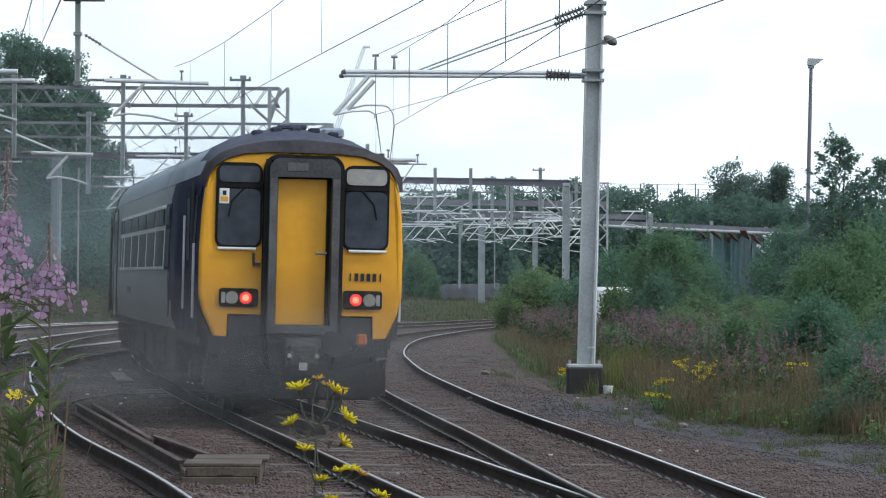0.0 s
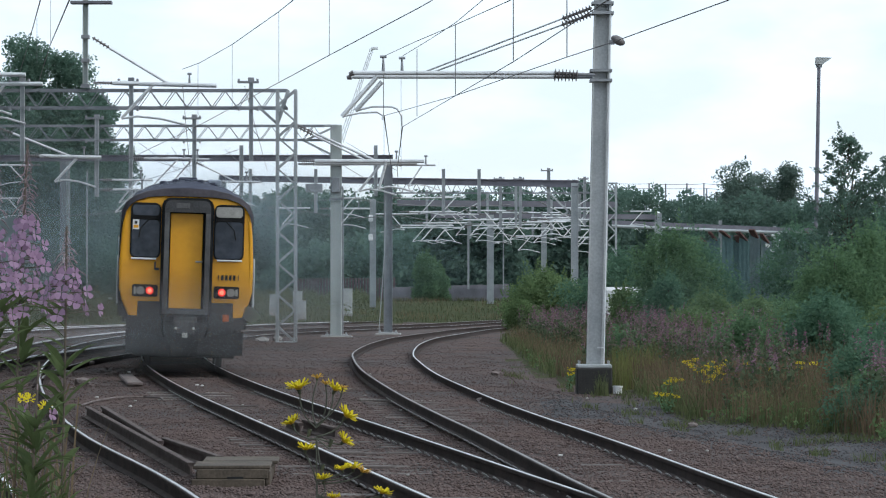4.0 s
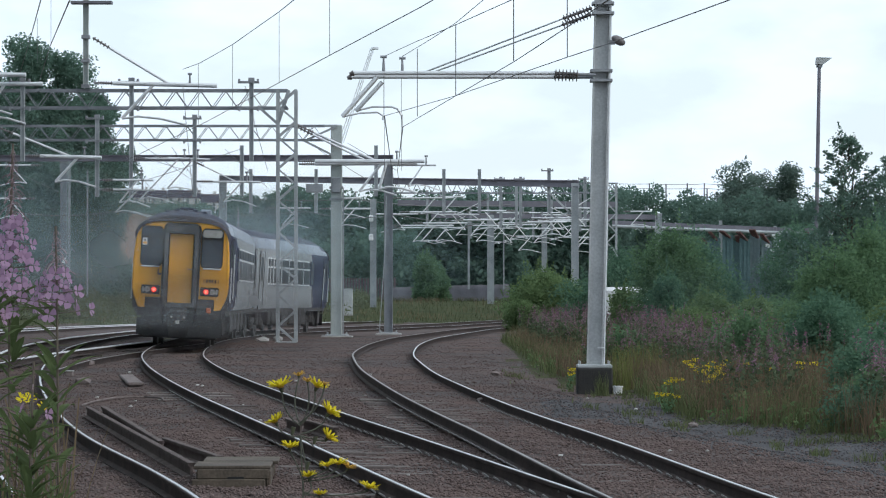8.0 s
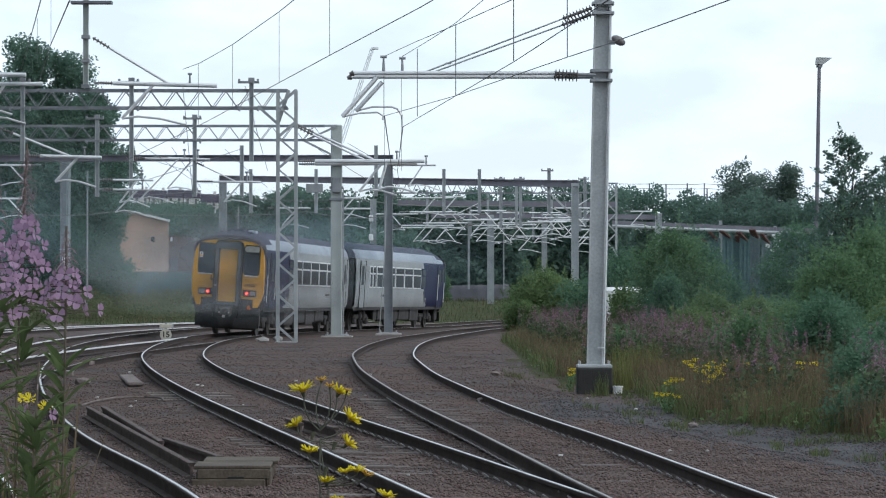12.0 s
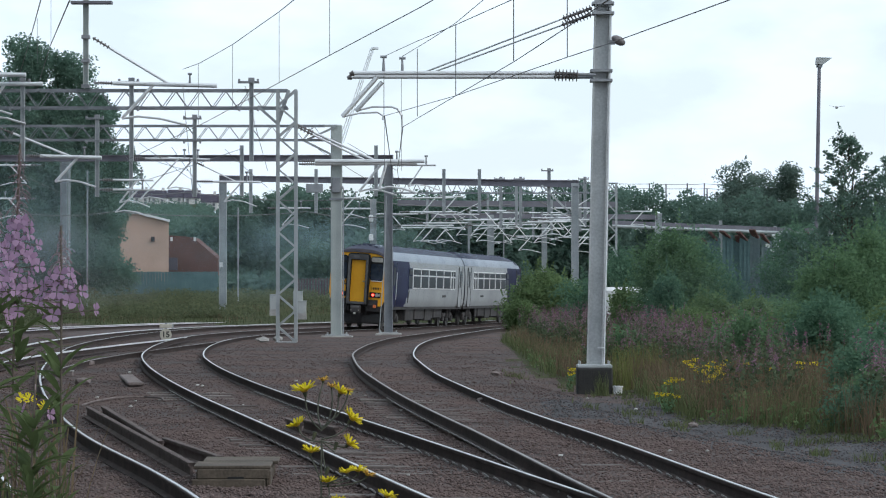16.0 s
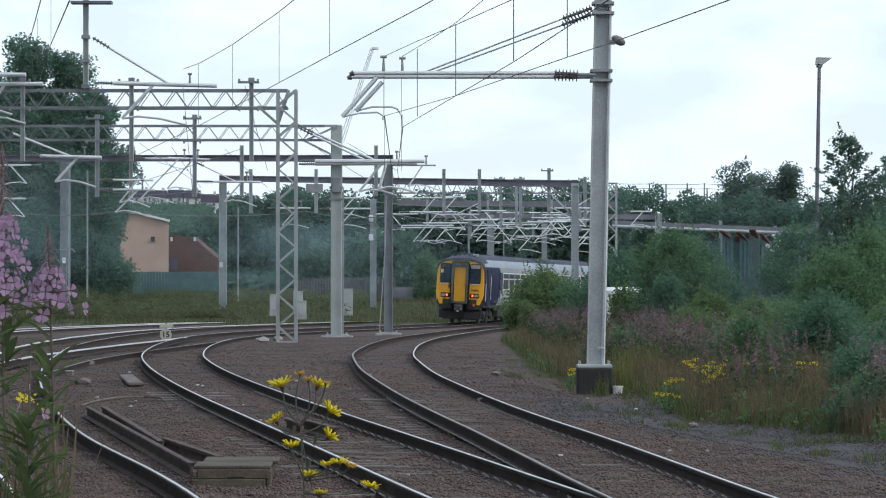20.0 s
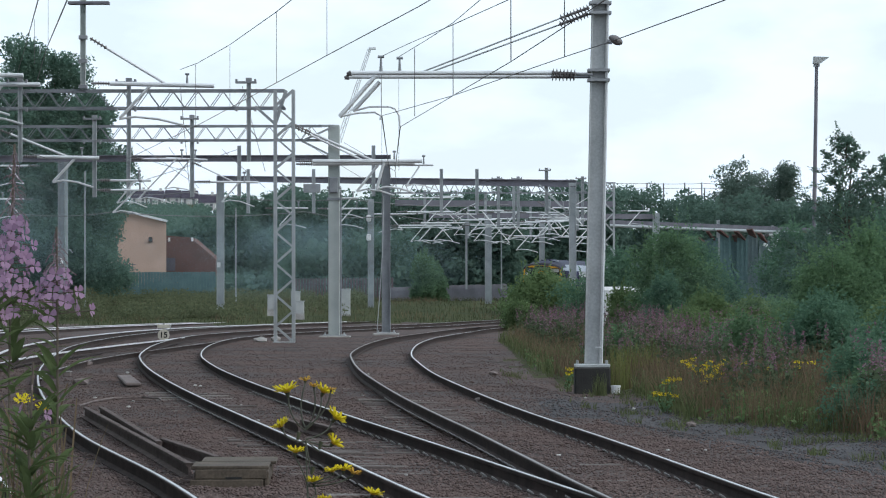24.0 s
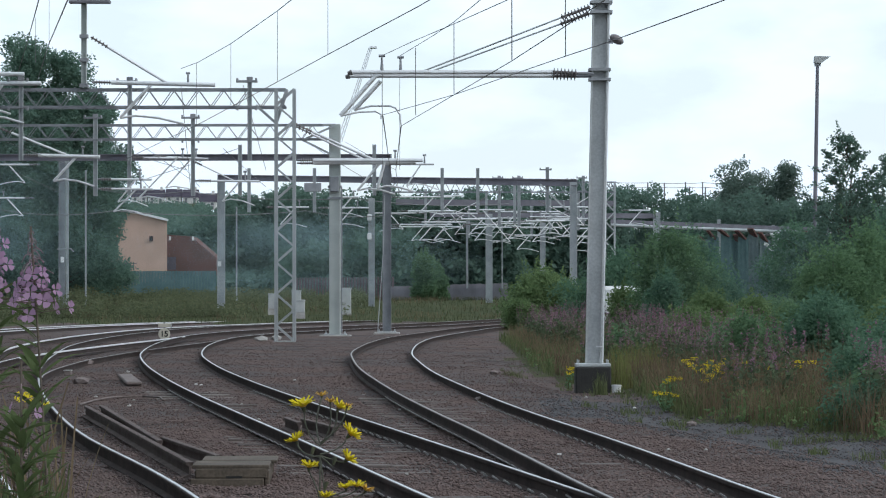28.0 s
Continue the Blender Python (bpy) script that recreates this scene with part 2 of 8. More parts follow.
class Line:
    """A track's centre line with its length along it."""

    def __init__(self, nodes, cant_at=(0,), cant=(0.0,)):
        self.c = curve_through(nodes)
        self.cant_at, self.cant = cant_at, cant
        self.s = np.concatenate(([0], np.cumsum(np.linalg.norm(np.diff(self.c, axis=0), axis=1))))
        self.length = float(self.s[-1])

    def at(self, s):
        return Vector((float(np.interp(s, self.s, self.c[:, 0])), float(np.interp(s, self.s, self.c[:, 1]))))

    def lean(self, y):
        """Sideways slope of the track: the outer rail of the bend is raised."""
        return float(np.interp(y, self.cant_at, self.cant)) / 1.505

    def heading(self, s):
        return (self.at(s + 0.4) - self.at(s - 0.4)).normalized()


LEVEL_AT = [0, 27, 42, 57, 73, 90, 109, 150, 170, 260, 4000]
LEVEL_Z = [-0.153, -0.124, -0.072, 0.014, 0.104, 0.117, 0.109, 0.016, -0.045, -0.046, -0.047]


def rail_level(y):
    """Height of the rail tops: the line climbs a little to the bend and falls again."""
    return float(np.interp(y, LEVEL_AT, LEVEL_Z))


def on_line(line, s, off=0.0):
    p, h = line.at(s), line.heading(s)
    return Vector((p.x + h[1] * off, p.y - h[0] * off, rail_level(p.y) - off * line.lean(p.y))), h


TRAIN_LINE = Line([(2.63, 14), (0.58, 27), (-0.66, 35), (-1.77, 42), (-3.07, 50), (-4.29, 58), (-5.51, 67), (-6.5, 76), (-7.24, 86), (-7.74, 96), (-7.99, 106),
                   (-7.89, 116), (-7.27, 126), (-5.99, 136), (-4.25, 146), (-2.11, 158), (0.08, 172), (2.97, 190), (8.05, 215), (15.61, 245), (25.44, 280), (36.0, 315)],
                  [20, 35, 50, 80, 110, 150, 200], [0.034, 0.026, 0.02, 0.045, 0.09, 0.1, 0.06])
BRANCH_LINE = Line([(3.58, 12), (2.91, 19), (2.11, 27), (1.56, 33.5), (1.13, 38.5), (0.47, 45.5), (0.12, 49.5), (-0.38, 56), (-0.86, 63), (-1.2, 70), (-1.47, 78),
                    (-1.51, 87), (-1.39, 96), (-1.05, 106), (-0.43, 116), (0.36, 127), (1.33, 140), (2.36, 150), (4.27, 168), (6.07, 184), (9.55, 202), (15.03, 225), (27, 270)],
                   [20, 35, 45, 65, 75, 90, 150], [0.04, 0.045, 0.075, 0.088, 0.065, 0.01, 0.0])
LEFT_LINE = Line([(-1.25, 17), (-2.78, 26.4), (-3.45, 30), (-5.0, 37.5), (-6.28, 45), (-7.2, 51), (-7.9, 56), (-8.55, 61), (-9.35, 68), (-10.35, 78.5), (-11.2, 88), (-11.8, 98), (-12.15, 108),
                  (-12.4, 122), (-12.3, 138), (-11.2, 156), (-8.9, 174), (-3.2, 198), (4.2, 222), (16, 262)])
CROSS_LINE = Line([(-8.2, 58.5), (-8.45, 61), (-8.72, 65), (-8.92, 71), (-8.93, 77), (-8.8, 83), (-8.5, 91), (-8.15, 99), (-7.95, 108)], [60, 70, 110], [0.0, 0.07, 0.09])
FAR_LINE = Line([(-18.7, 118), (-18.6, 140), (-18.0, 155), (-16.7, 172), (-14.5, 183), (-11.6, 193), (-4.6, 206.5), (4, 226), (16, 258)])


def ground_z(x, y):
    """The ground: just under the rails on the trackbed, banks towards the far side and the verge."""
    z = rail_level(y) - 0.17
    left = max(0.0, min(1.0, (y - 175 - max(0, x + 10) * 1.3) / 50)) if y < 400 else 1.0
    z += 1.25 * left * left * (3 - 2 * left)
    edge = float(np.interp(y, [20, 34, 45, 60, 75, 110, 160], [6.6, 5.6, 3.7, 2.7, 2.0, 1.8, 6]))
    verge = max(0.0, min(1.0, (x - edge) / 3.0))
    if y < 190:
        z += 0.22 * verge
    if y < 90:
        fall = max(0.0, min(1.0, (x - edge + 1.3) / 0.9)) * min(1.0, (90 - y) / 20)
        z -= 0.1 * fall * fall * (3 - 2 * fall)
    z += 0.03 * noise.noise(Vector((x * 0.6, y * 0.35, 0))) + 0.015 * noise.noise(Vector((x * 2.3, y * 1.5, 3)))
    far = max(0.0, min(1.0, (y - 345) / 1155))
    hill = max(0.0, min(1.0, (-x / max(y, 1) - 0.05) / 0.025))
    return z + (3.0 + 40.5 * hill) * far


# ------------------------------------------------------------------ ground
GRASSY = mat("rough_grass_ground", (0.032, 0.042, 0.02), (0.075, 0.082, 0.038), 0.6, 0.95, 0, 0.8, 9, shine=0.05)
GRAVEL = mat("dark_grey_gravel", (0.04, 0.039, 0.042), (0.1, 0.098, 0.103), 0.5, 0.95, 0, 0.9, 14, shine=0.1)


def verge_edge(y):
    return float(np.interp(y, [20, 34, 39, 44, 47, 55, 58.5, 61, 66, 75, 110, 160, 300], [6.8, 6.2, 5.5, 4.6, 3.6, 3.35, 3.3, 2.6, 2.3, 2.0, 1.9, 6.5, 40]))


def build_ground():
    ys = np.concatenate((np.arange(-40, 20, 6), np.arange(20, 70, 0.5), np.arange(70, 130, 1.0), np.arange(130, 260, 3), np.arange(260, 420, 10),
                         np.array([430, 480, 560, 640, 720, 800, 880, 960, 1040, 1120, 1200, 1280, 1360, 1430, 1490, 1520, 1600, 2000, 3200])))
    us = np.concatenate((np.array([-700, -300, -240, -200]), np.arange(-180, -36, 6.0), np.arange(-30, -14, 1.5), np.arange(-14, 10, 0.4), np.arange(10, 30, 1.5), np.array([34, 50, 90, 200, 500, 900])))
    v, f, sl = [], [], []
    for y in ys:
        for u in us:
            v.append((u, y, ground_z(u, y)))
    n = len(us)
    for j in range(len(ys) - 1):
        for i in range(n - 1):
            x, y = (us[i] + us[i + 1]) / 2, (ys[j] + ys[j + 1]) / 2
            wob = 0.5 * noise.noise(Vector((x * 0.8, y * 0.25, 7)))
            bank = y > 182 + max(0, x + 10) * 1.25 + wob * 4 or x < -24 + wob
            slot = 1 if bank or x > verge_edge(y) + wob else (2 if x > verge_edge(y) - 1.9 + wob * 2 and y < 54 else 0)
            f.append((j * n + i, j * n + i + 1, (j + 1) * n + i + 1, (j + 1) * n + i))
            sl.append(slot)
    g = array_mesh("ground", v, f, [BALLAST, GRASSY, GRAVEL], None, "brown ballast trackbed with grassy banks and dark gravel verge", True, sl)
    tagged(g, category="ground", kind="structure")


build_ground()

# ------------------------------------------------------------------ tracks
# foot, web and head of a flat-bottomed rail, from the running surface down
RAIL_FOOT = [(-0.07, -0.159), (0.07, -0.159), (0.07, -0.148), (0.012, -0.128), (0.012, -0.045), (0.034, -0.034), (0.034, -0.006), (-0.034, -0.006),
             (-0.034, -0.034), (-0.012, -0.045), (-0.012, -0.128), (-0.07, -0.148)]
RAIL_TOP = [(-0.017, -0.008), (0.017, -0.008), (0.017, -0.002), (0.013, 0.0), (-0.013, 0.0), (-0.017, -0.002)]
# broader head, which also widens the painted glint on far rails
RAIL_TOP_WIDE = [(-0.036, -0.036), (0.036, -0.036), (0.036, -0.004), (0.026, 0.0), (-0.026, 0.0), (-0.036, -0.004)]


def rail(line, off, s0, s1, parent, worn, step=1.2, label="steel running rail, rusty web and worn top"):
    pts = [on_line(line, s, off) for s in np.arange(s0, s1, step)]
    r = part("rail", strip(bmesh.new(), RAIL_FOOT, pts), RUST, parent, label)
    cut = next((i for i, p in enumerate(pts) if p[0].y > 72), len(pts) - 1) if worn is HEADM else len(pts) - 1
    words = "bright worn rail head" if worn is not HEADR else "dull rail head"
    if cut > 1:
        part("rail_head", strip(bmesh.new(), RAIL_TOP, pts[:cut + 1]), worn, r, words)
    if cut < len(pts) - 2:
        part("rail_head", strip(bmesh.new(), RAIL_TOP_WIDE, pts[cut:]), worn, r, words)
    return r


def shared(name, me, m, parent):
    ob = new(name, me)
    ob.parent = parent
    ob.matrix_basis = m
    return ob


def mesh_of(bm, name, material):
    me = bpy.data.meshes.new(name)
    bm.to_mesh(me)
    bm.free()
    me.materials.append(material)
    return me


def sleeper_mesh(material):
    """A worn timber sleeper, its top split into uneven lengths."""
    bm = bmesh.new()
    x = -1.25
    while x < 1.24:
        ln = min(random.uniform(0.15, 0.6), 1.25 - x)
        box(bm, (x + ln / 2, random.uniform(-0.02, 0.02), -0.155 + random.uniform(-0.035, 0.006)), (ln, 0.25 + random.uniform(-0.05, 0.01), 0.13), bevel=0.012)
        x += ln
    return mesh_of(bm, "sleeper", material)


def clip_mesh():
    bm = bmesh.new()
    chain(bm, [(0.02, -0.045, 0.0), (0.04, -0.045, 0.02), (0.065, -0.025, 0.034), (0.07, 0.0, 0.038), (0.065, 0.025, 0.034), (0.04, 0.045, 0.02), (0.02, 0.045, 0.0)], 0.009, 5)
    return mesh_of(bm, "rail_clip", CLIP)


SLEEPERS = [sleeper_mesh(SLEEPER_PALE if k == 3 else SLEEPER) for k in range(8)]
BARE = []  # sleepers that lie free of stones: place and heading
CLIPS = clip_mesh()


def track(name, line, s0, s1, worn_left, worn_right, label, sleepers_to=0.0, bare=()):
    tr = thing(name, label, "railway track", kind="structure")
    rail(line, -0.7525, s0, s1, tr, worn_left)
    rail(line, 0.7525, s0, s1, tr, worn_right)
    s = s0 + 0.3
    while s < min(s1, sleepers_to):
        p, h = on_line(line, s)
        free = any(a < p.y < b for a, b in bare) or random.random() < 0.06
        sink = random.uniform(-0.086, -0.062) if free else random.uniform(-0.138, -0.09)
        if free:
            BARE.append((p.x, p.y, h[0], h[1]))
        m = (Matrix.Translation(p + Vector((0, 0, sink))) @ Matrix.Rotation(math.atan2(h[1], h[0]) - math.pi / 2 + random.uniform(-0.02, 0.02), 4, "Z")
             @ Matrix.Rotation(line.lean(p.y) * 0.2 + random.uniform(-0.006, 0.006), 4, "Y"))
        shared("sleeper", SLEEPERS[random.randrange(8)], m, tr)
        s += 0.66
    return tr, line, s0, sleepers_to


def clips(tr, line, s0, s1, offs):
    s = s0 + 0.3
    while s < s1:
        for off in offs:
            for side in (-1, 1):
                p, h = on_line(line, s, off + side * 0.075)
                m = Matrix.Translation(p + Vector((0, 0, -0.14))) @ Matrix.Rotation(math.atan2(h[1], h[0]) - math.pi / 2 + (0 if side > 0 else math.pi), 4, "Z")
                shared("rail_clip", CLIPS, m, tr)
        s += 0.66


T_MAIN = track("track", TRAIN_LINE, 3, TRAIN_LINE.length, HEADS, HEADS, "curving single track with bright rails on timber sleepers", 70, ((26, 30), (33.5, 41), (49, 57)))
T_BRANCH = track("track", BRANCH_LINE, 5, BRANCH_LINE.length, HEADR, HEADS, "branch track curving between weeds, duller inner rail", 70, ((31, 35), (41, 53)))
track("track", LEFT_LINE, 2, LEFT_LINE.length, HEADM, HEADS, "outer track curving past the speed sign", 0)
track("track", FAR_LINE, 2, FAR_LINE.length, HEADM, HEADM, "far track below the grassy bank", 0)
track("crossover_track", CROSS_LINE, 0.5, CROSS_LINE.length, HEADM, HEADR, "short dull crossover between the two tracks", 0)
clips(T_MAIN[0], TRAIN_LINE, 10, 42, (-0.7525, 0.7525))
clips(T_BRANCH[0], BRANCH_LINE, 12, 40, (-0.7525, 0.7525))


def build_ballast():
    """Loose angular stones, thickest where the camera stands nearest, heaped beside the rails."""
    rng = np.random.default_rng(4)
    n = 120000
    y = 1 / (1 / 25.3 - rng.random(n) ** 0.8 * (1 / 25.3 - 1 / 130))
    x = (rng.random(n) * 2 - 1) * 0.145 * y
    r = 0.009 + 0.015 * rng.random(n)
    big = rng.random(n) < 0.03
    r[big] *= 1.6
    keep = np.array([a < verge_edge(b) + 0.8 for a, b in zip(x, y)])
    stray = rng.random(n) < 0.5
    for sx, sy, hx, hy in BARE:
        along, over = (x - sx) * hx + (y - sy) * hy, (x - sx) * hy - (y - sy) * hx
        keep &= stray | (np.abs(along) > 0.125) | (np.abs(over) > 1.25)
    x, y, r = x[keep], y[keep], r[keep]
    grey = np.array([verge_edge(b) - 1.9 + 0.8 * noise.noise(Vector((a * 0.8, b * 0.4, 7))) < a and b < 56 for a, b in zip(x, y)]) & (rng.random(len(x)) < 0.78)
    heap("ballast_stones", x[~grey], y[~grey], r[~grey], STONES, "loose brown and grey angular ballast stones", rng)
    heap("gravel_stones", x[grey], y[grey], r[grey] * 0.9, GREYSTONES, "loose dark blue-grey gravel beside the trackbed", rng)


def heap(name, x, y, r, material, label, rng):
    n = len(x)
    z = np.array([ground_z(a, b) for a, b in zip(x, y)]) + r * 0.3
    base = np.array([(1, 0, 0), (-1, 0, 0), (0, 1, 0), (0, -1, 0), (0, 0, 1), (0, 0, -1)], dtype=float)
    tri = np.array([(0, 2, 4), (2, 1, 4), (1, 3, 4), (3, 0, 4), (2, 0, 5), (1, 2, 5), (3, 1, 5), (0, 3, 5)])
    a = rng.random(n) * 6.28
    pts = base[None] * (0.6 + 0.7 * rng.random((n, 6, 1)))
    c, s = np.cos(a)[:, None], np.sin(a)[:, None]
    px, py = pts[:, :, 0] * c - pts[:, :, 1] * s, pts[:, :, 0] * s + pts[:, :, 1] * c
    v = np.stack((px * r[:, None] + x[:, None], py * r[:, None] + y[:, None], pts[:, :, 2] * r[:, None] * 0.6 + z[:, None]), axis=2).reshape(-1, 3)
    f = (tri[None] + 6 * np.arange(n)[:, None, None]).reshape(-1, 3)
    tagged(array_mesh(name, v, f, material, None, label), category="ballast", kind="stuff")


GREYSTONES = leafy("grey_gravel_stones", (0.05, 0.048, 0.051), (0.14, 0.136, 0.14), 0.0)
STONES = leafy("loose_stones", (0.085, 0.061, 0.056), (0.185, 0.141, 0.132), 0.0)
build_ballast()

# ------------------------------------------------------------------ train: two diesel cars, coupled at their inner ends
YELLOW = mat("warning_yellow_paint", (0.73, 0.335, 0.013), (0.81, 0.39, 0.019), 0.9, 0.42, 0, 0.01, 7)
SILVER = mat("pale_grey_coach_paint", (0.24, 0.253, 0.262), (0.345, 0.36, 0.37), 0.5, 0.6, 0, 0.02, 12, shine=0.2)
PURPLE = mat("deep_blue_purple_paint", (0.010, 0.012, 0.042), (0.02, 0.022, 0.07), 0.8, 0.6, 0, 0.02, 14, shine=0.1)
ROOFM = mat("grimy_dark_roof", (0.036, 0.04, 0.062), (0.076, 0.083, 0.12), 0.8, 0.7, 0, 0.1, 10, shine=0.15)
ROOF_EDGE = mat("pale_blue_grey_cantrail", (0.2, 0.235, 0.29), (0.33, 0.37, 0.43), 0.6, 0.45, 0, 0.02, 12)
BROW = mat("sooty_brown_brow_paint", (0.02, 0.017, 0.022), (0.05, 0.042, 0.052), 1.5, 0.6, 0, 0.05, 14)
FRAMEG = mat("scuffed_grey_frame", (0.05, 0.05, 0.052), (0.12, 0.118, 0.118), 3.0, 0.6, 0, 0.15, 30)
GANG = mat("dark_grey_gangway_paint", (0.032, 0.032, 0.034), (0.072, 0.072, 0.076), 2.5, 0.65, 0, 0.15, 30)
RUBBER = mat("black_rubber", (0.008, 0.008, 0.009), (0.02, 0.02, 0.02), 5, 0.7, shine=0.15)
UNDER = mat("brake_dust_underframe", (0.028, 0.027, 0.028), (0.07, 0.064, 0.064), 2, 0.85, 0, 0.3, 18)
TGLASS = mat("tinted_train_glass", (0.010, 0.013, 0.02), (0.025, 0.03, 0.04), 1.2, 0.35, 0, 0, 10, shine=0.06)
CABGLASS = mat("cab_windscreen_glass", (0.012, 0.018, 0.03), (0.045, 0.055, 0.075), 2.2, 0.1, 0, 0, 6, shine=0.3)
TRIMW = mat("white_trim", (0.62, 0.63, 0.64), (0.78, 0.78, 0.78), 4, 0.4)
REDLAMP = mat("lit_red_tail_lamp", (0.5, 0.02, 0.02), (0.7, 0.04, 0.03), 5, 0.3, lit=(1.0, 0.10, 0.06), power=5.0)
REDRIM = mat("red_lamp_lens", (0.35, 0.02, 0.02), (0.5, 0.03, 0.03), 5, 0.3, lit=(1.0, 0.05, 0.03), power=0.7)
CLEARLAMP = mat("unlit_lamp_lens", (0.25, 0.24, 0.22), (0.4, 0.39, 0.36), 5, 0.2)
ORANGE = mat("orange_hose_cap", (0.45, 0.10, 0.03), (0.6, 0.16, 0.05), 5, 0.5)
PLOUGH = mat("dusty_black_plough", (0.02, 0.021, 0.023), (0.05, 0.05, 0.053), 2, 0.8, 0, 0.2, 18)
STEEL = mat("bogie_steel", (0.05, 0.048, 0.048), (0.12, 0.115, 0.11), 4, 0.6, 0.3)
NUMBERS = mat("black_lettering", (0.012, 0.012, 0.012), (0.02, 0.02, 0.02), 5, 0.6)

HALF_CAR, PIVOT = 11.5, 8.0
# half of the body's outline: (out from the middle, height over the rails)
SHELL = [(1.27, 1.02), (1.345, 1.2), (1.365, 1.5), (1.365, 2.3), (1.352, 2.7), (1.325, 3.02), (1.275, 3.24)]
CROWN = [(1.285, 3.24), (1.22, 3.45), (1.07, 3.64), (0.78, 3.8), (0.4, 3.91), (0.0, 3.95)]


def side_colour(y, z):
    """0 pale grey, 1 purple: a purple cab end with a curved edge to the grey, lower edge further back."""
    return 1 if y < -5.5 - 1.1 * max(0.0, (2.0 - z)) ** 1.3 else 0


def car(name, label, lit):
    c = thing(name, label, "train car", group="two-car train")
    ys = [-11.2] + list(np.arange(-11.0, 11.0, 0.25)) + [11.1]
    # sides
    for side in (-1, 1):
        bm = bmesh.new()
        prof = []
        for (x0, z0), (x1, z1) in zip(SHELL, SHELL[1:]):
            m = max(1, int((z1 - z0) / 0.16))
            prof += [(x0 + (x1 - x0) * i / m, z0 + (z1 - z0) * i / m) for i in range(m)]
        prof.append(SHELL[-1])
        rows = [[bm.verts.new((side * x, y, z)) for x, z in prof] for y in ys]
        for j in range(len(ys) - 1):
            for i in range(len(prof) - 1):
                q = (rows[j][i], rows[j][i + 1], rows[j + 1][i + 1], rows[j + 1][i])
                f = bm.faces.new(q if side < 0 else q[::-1])
                f.material_index = side_colour((ys[j] + ys[j + 1]) / 2, (prof[i][1] + prof[i + 1][1]) / 2)
        part("body_side", bm, [SILVER, PURPLE], c, "pale grey side with a purple cab end", True)
    # roof with a falling cab end
    bm = bmesh.new()
    rows = []
    ring = [(-x, z) for x, z in CROWN] + [(x, z) for x, z in CROWN[::-1][1:]]
    for y in (-11.42, -11.3, -11.05, -10.7, -10.2, -9.4, -5, 0, 5, 11.1):
        drop = 0.27 * max(0.0, (-9.4 - y) / 2.02) ** 2.0
        rows.append([bm.verts.new((x * (1 - 0.02 * max(0, -10.7 - y)), y, 3.24 + (z - 3.24) * (1 - drop / 0.75))) for x, z in ring])
    for r0, r1 in zip(rows, rows[1:]):
        for i in range(len(ring) - 1):
            f = bm.faces.new((r0[i], r1[i], r1[i + 1], r0[i + 1]))
            f.material_index = 1 if (i in (0, len(ring) - 2) and r1[0].co.y > -10.9) or (i in (1, len(ring) - 3) and r1[0].co.y > -9) else 0
    bm.faces.new([v for v in rows[0]])
    bm.faces.new([v for v in rows[-1]][::-1])
    part("roof", bm, [ROOFM, ROOF_EDGE], c, "grimy dark curved roof with pale blue cantrail", True)
    for y in (-9.6, -8.3, -3.0, 2.2, 7.5):
        part("roof_vent", box(bmesh.new(), (0, y, 3.94), (0.4, 0.8, 0.07), bevel=0.02), ROOFM, c)
    for x in (-0.52, -0.26, 0.0, 0.26, 0.52):
        part("roof_pod", box(bmesh.new(), (x, -10.3, 3.89 - 0.24 * x * x), (0.14, 0.3, 0.09), bevel=0.02), ROOFM, c)
    part("horn_cover", box(bmesh.new(), (0.55, -9.9, 3.87), (0.3, 0.5, 0.14), bevel=0.03), ROOF_EDGE, c)
    # inner end, floor, corridor bellows
    bm = bmesh.new()
    box(bm, (0, 11.08, 2.1), (2.5, 0.06, 2.2))
    part("inner_end", bm, GANG, c)
    part("floor_pan", box(bmesh.new(), (0, 0, 1.04), (2.5, 22.2, 0.1)), UNDER, c)
    bm = bmesh.new()
    for k in range(4):
        box(bm, (0, 11.15 + 0.1 * k, 2.15), (1.2 + 0.08 * (k % 2), 0.06, 2.2 + 0.08 * (k % 2)), bevel=0.01)
    part("corridor_bellows", bm, RUBBER, c)
    # side windows: one in the purple, six broad, two slim; doors at both ends
    wins = [(-5.35, 1.1)] + [(-3.6 + 2.25 * k, 2.0) for k in range(5)] + [(7.0, 0.55), (7.75, 0.55)]
    for side in (-1, 1):
        for y, w in wins:
            x = side * 1.357
            tilt = Matrix.Rotation(side * -0.03, 3, "Y")
            wf = part("side_window", box(bmesh.new(), (x, y, 2.45), (0.03, w, 1.0), tilt, 0.01), TRIMW if w > 1.5 or y > 0 else PURPLE, c, "pale framed side window")
            for zc, hh in ((2.28, 0.56), (2.76, 0.26)):
                part("window_pane", box(bmesh.new(), (x + side * 0.012, y, zc), (0.03, w - 0.14, hh), tilt), TGLASS, wf, "dark tinted pane")
        for y, m in ((-9.75, PURPLE), (9.7, SILVER)):
            x = side * 1.365
            d = part("passenger_door", box(bmesh.new(), (x, y, 2.08), (0.03, 1.0, 2.05), None, 0.01), m, c, "sliding door with a tall slim window")
            part("door_pane", box(bmesh.new(), (x + side * 0.012, y, 2.5), (0.02, 0.5, 0.85)), TGLASS, d)
            for e in (-0.56, 0.56):
                part("door_edge", box(bmesh.new(), (x + side * 0.006, y + e, 2.1), (0.03, 0.06, 2.1)), RUBBER if m is SILVER else GANG, d)
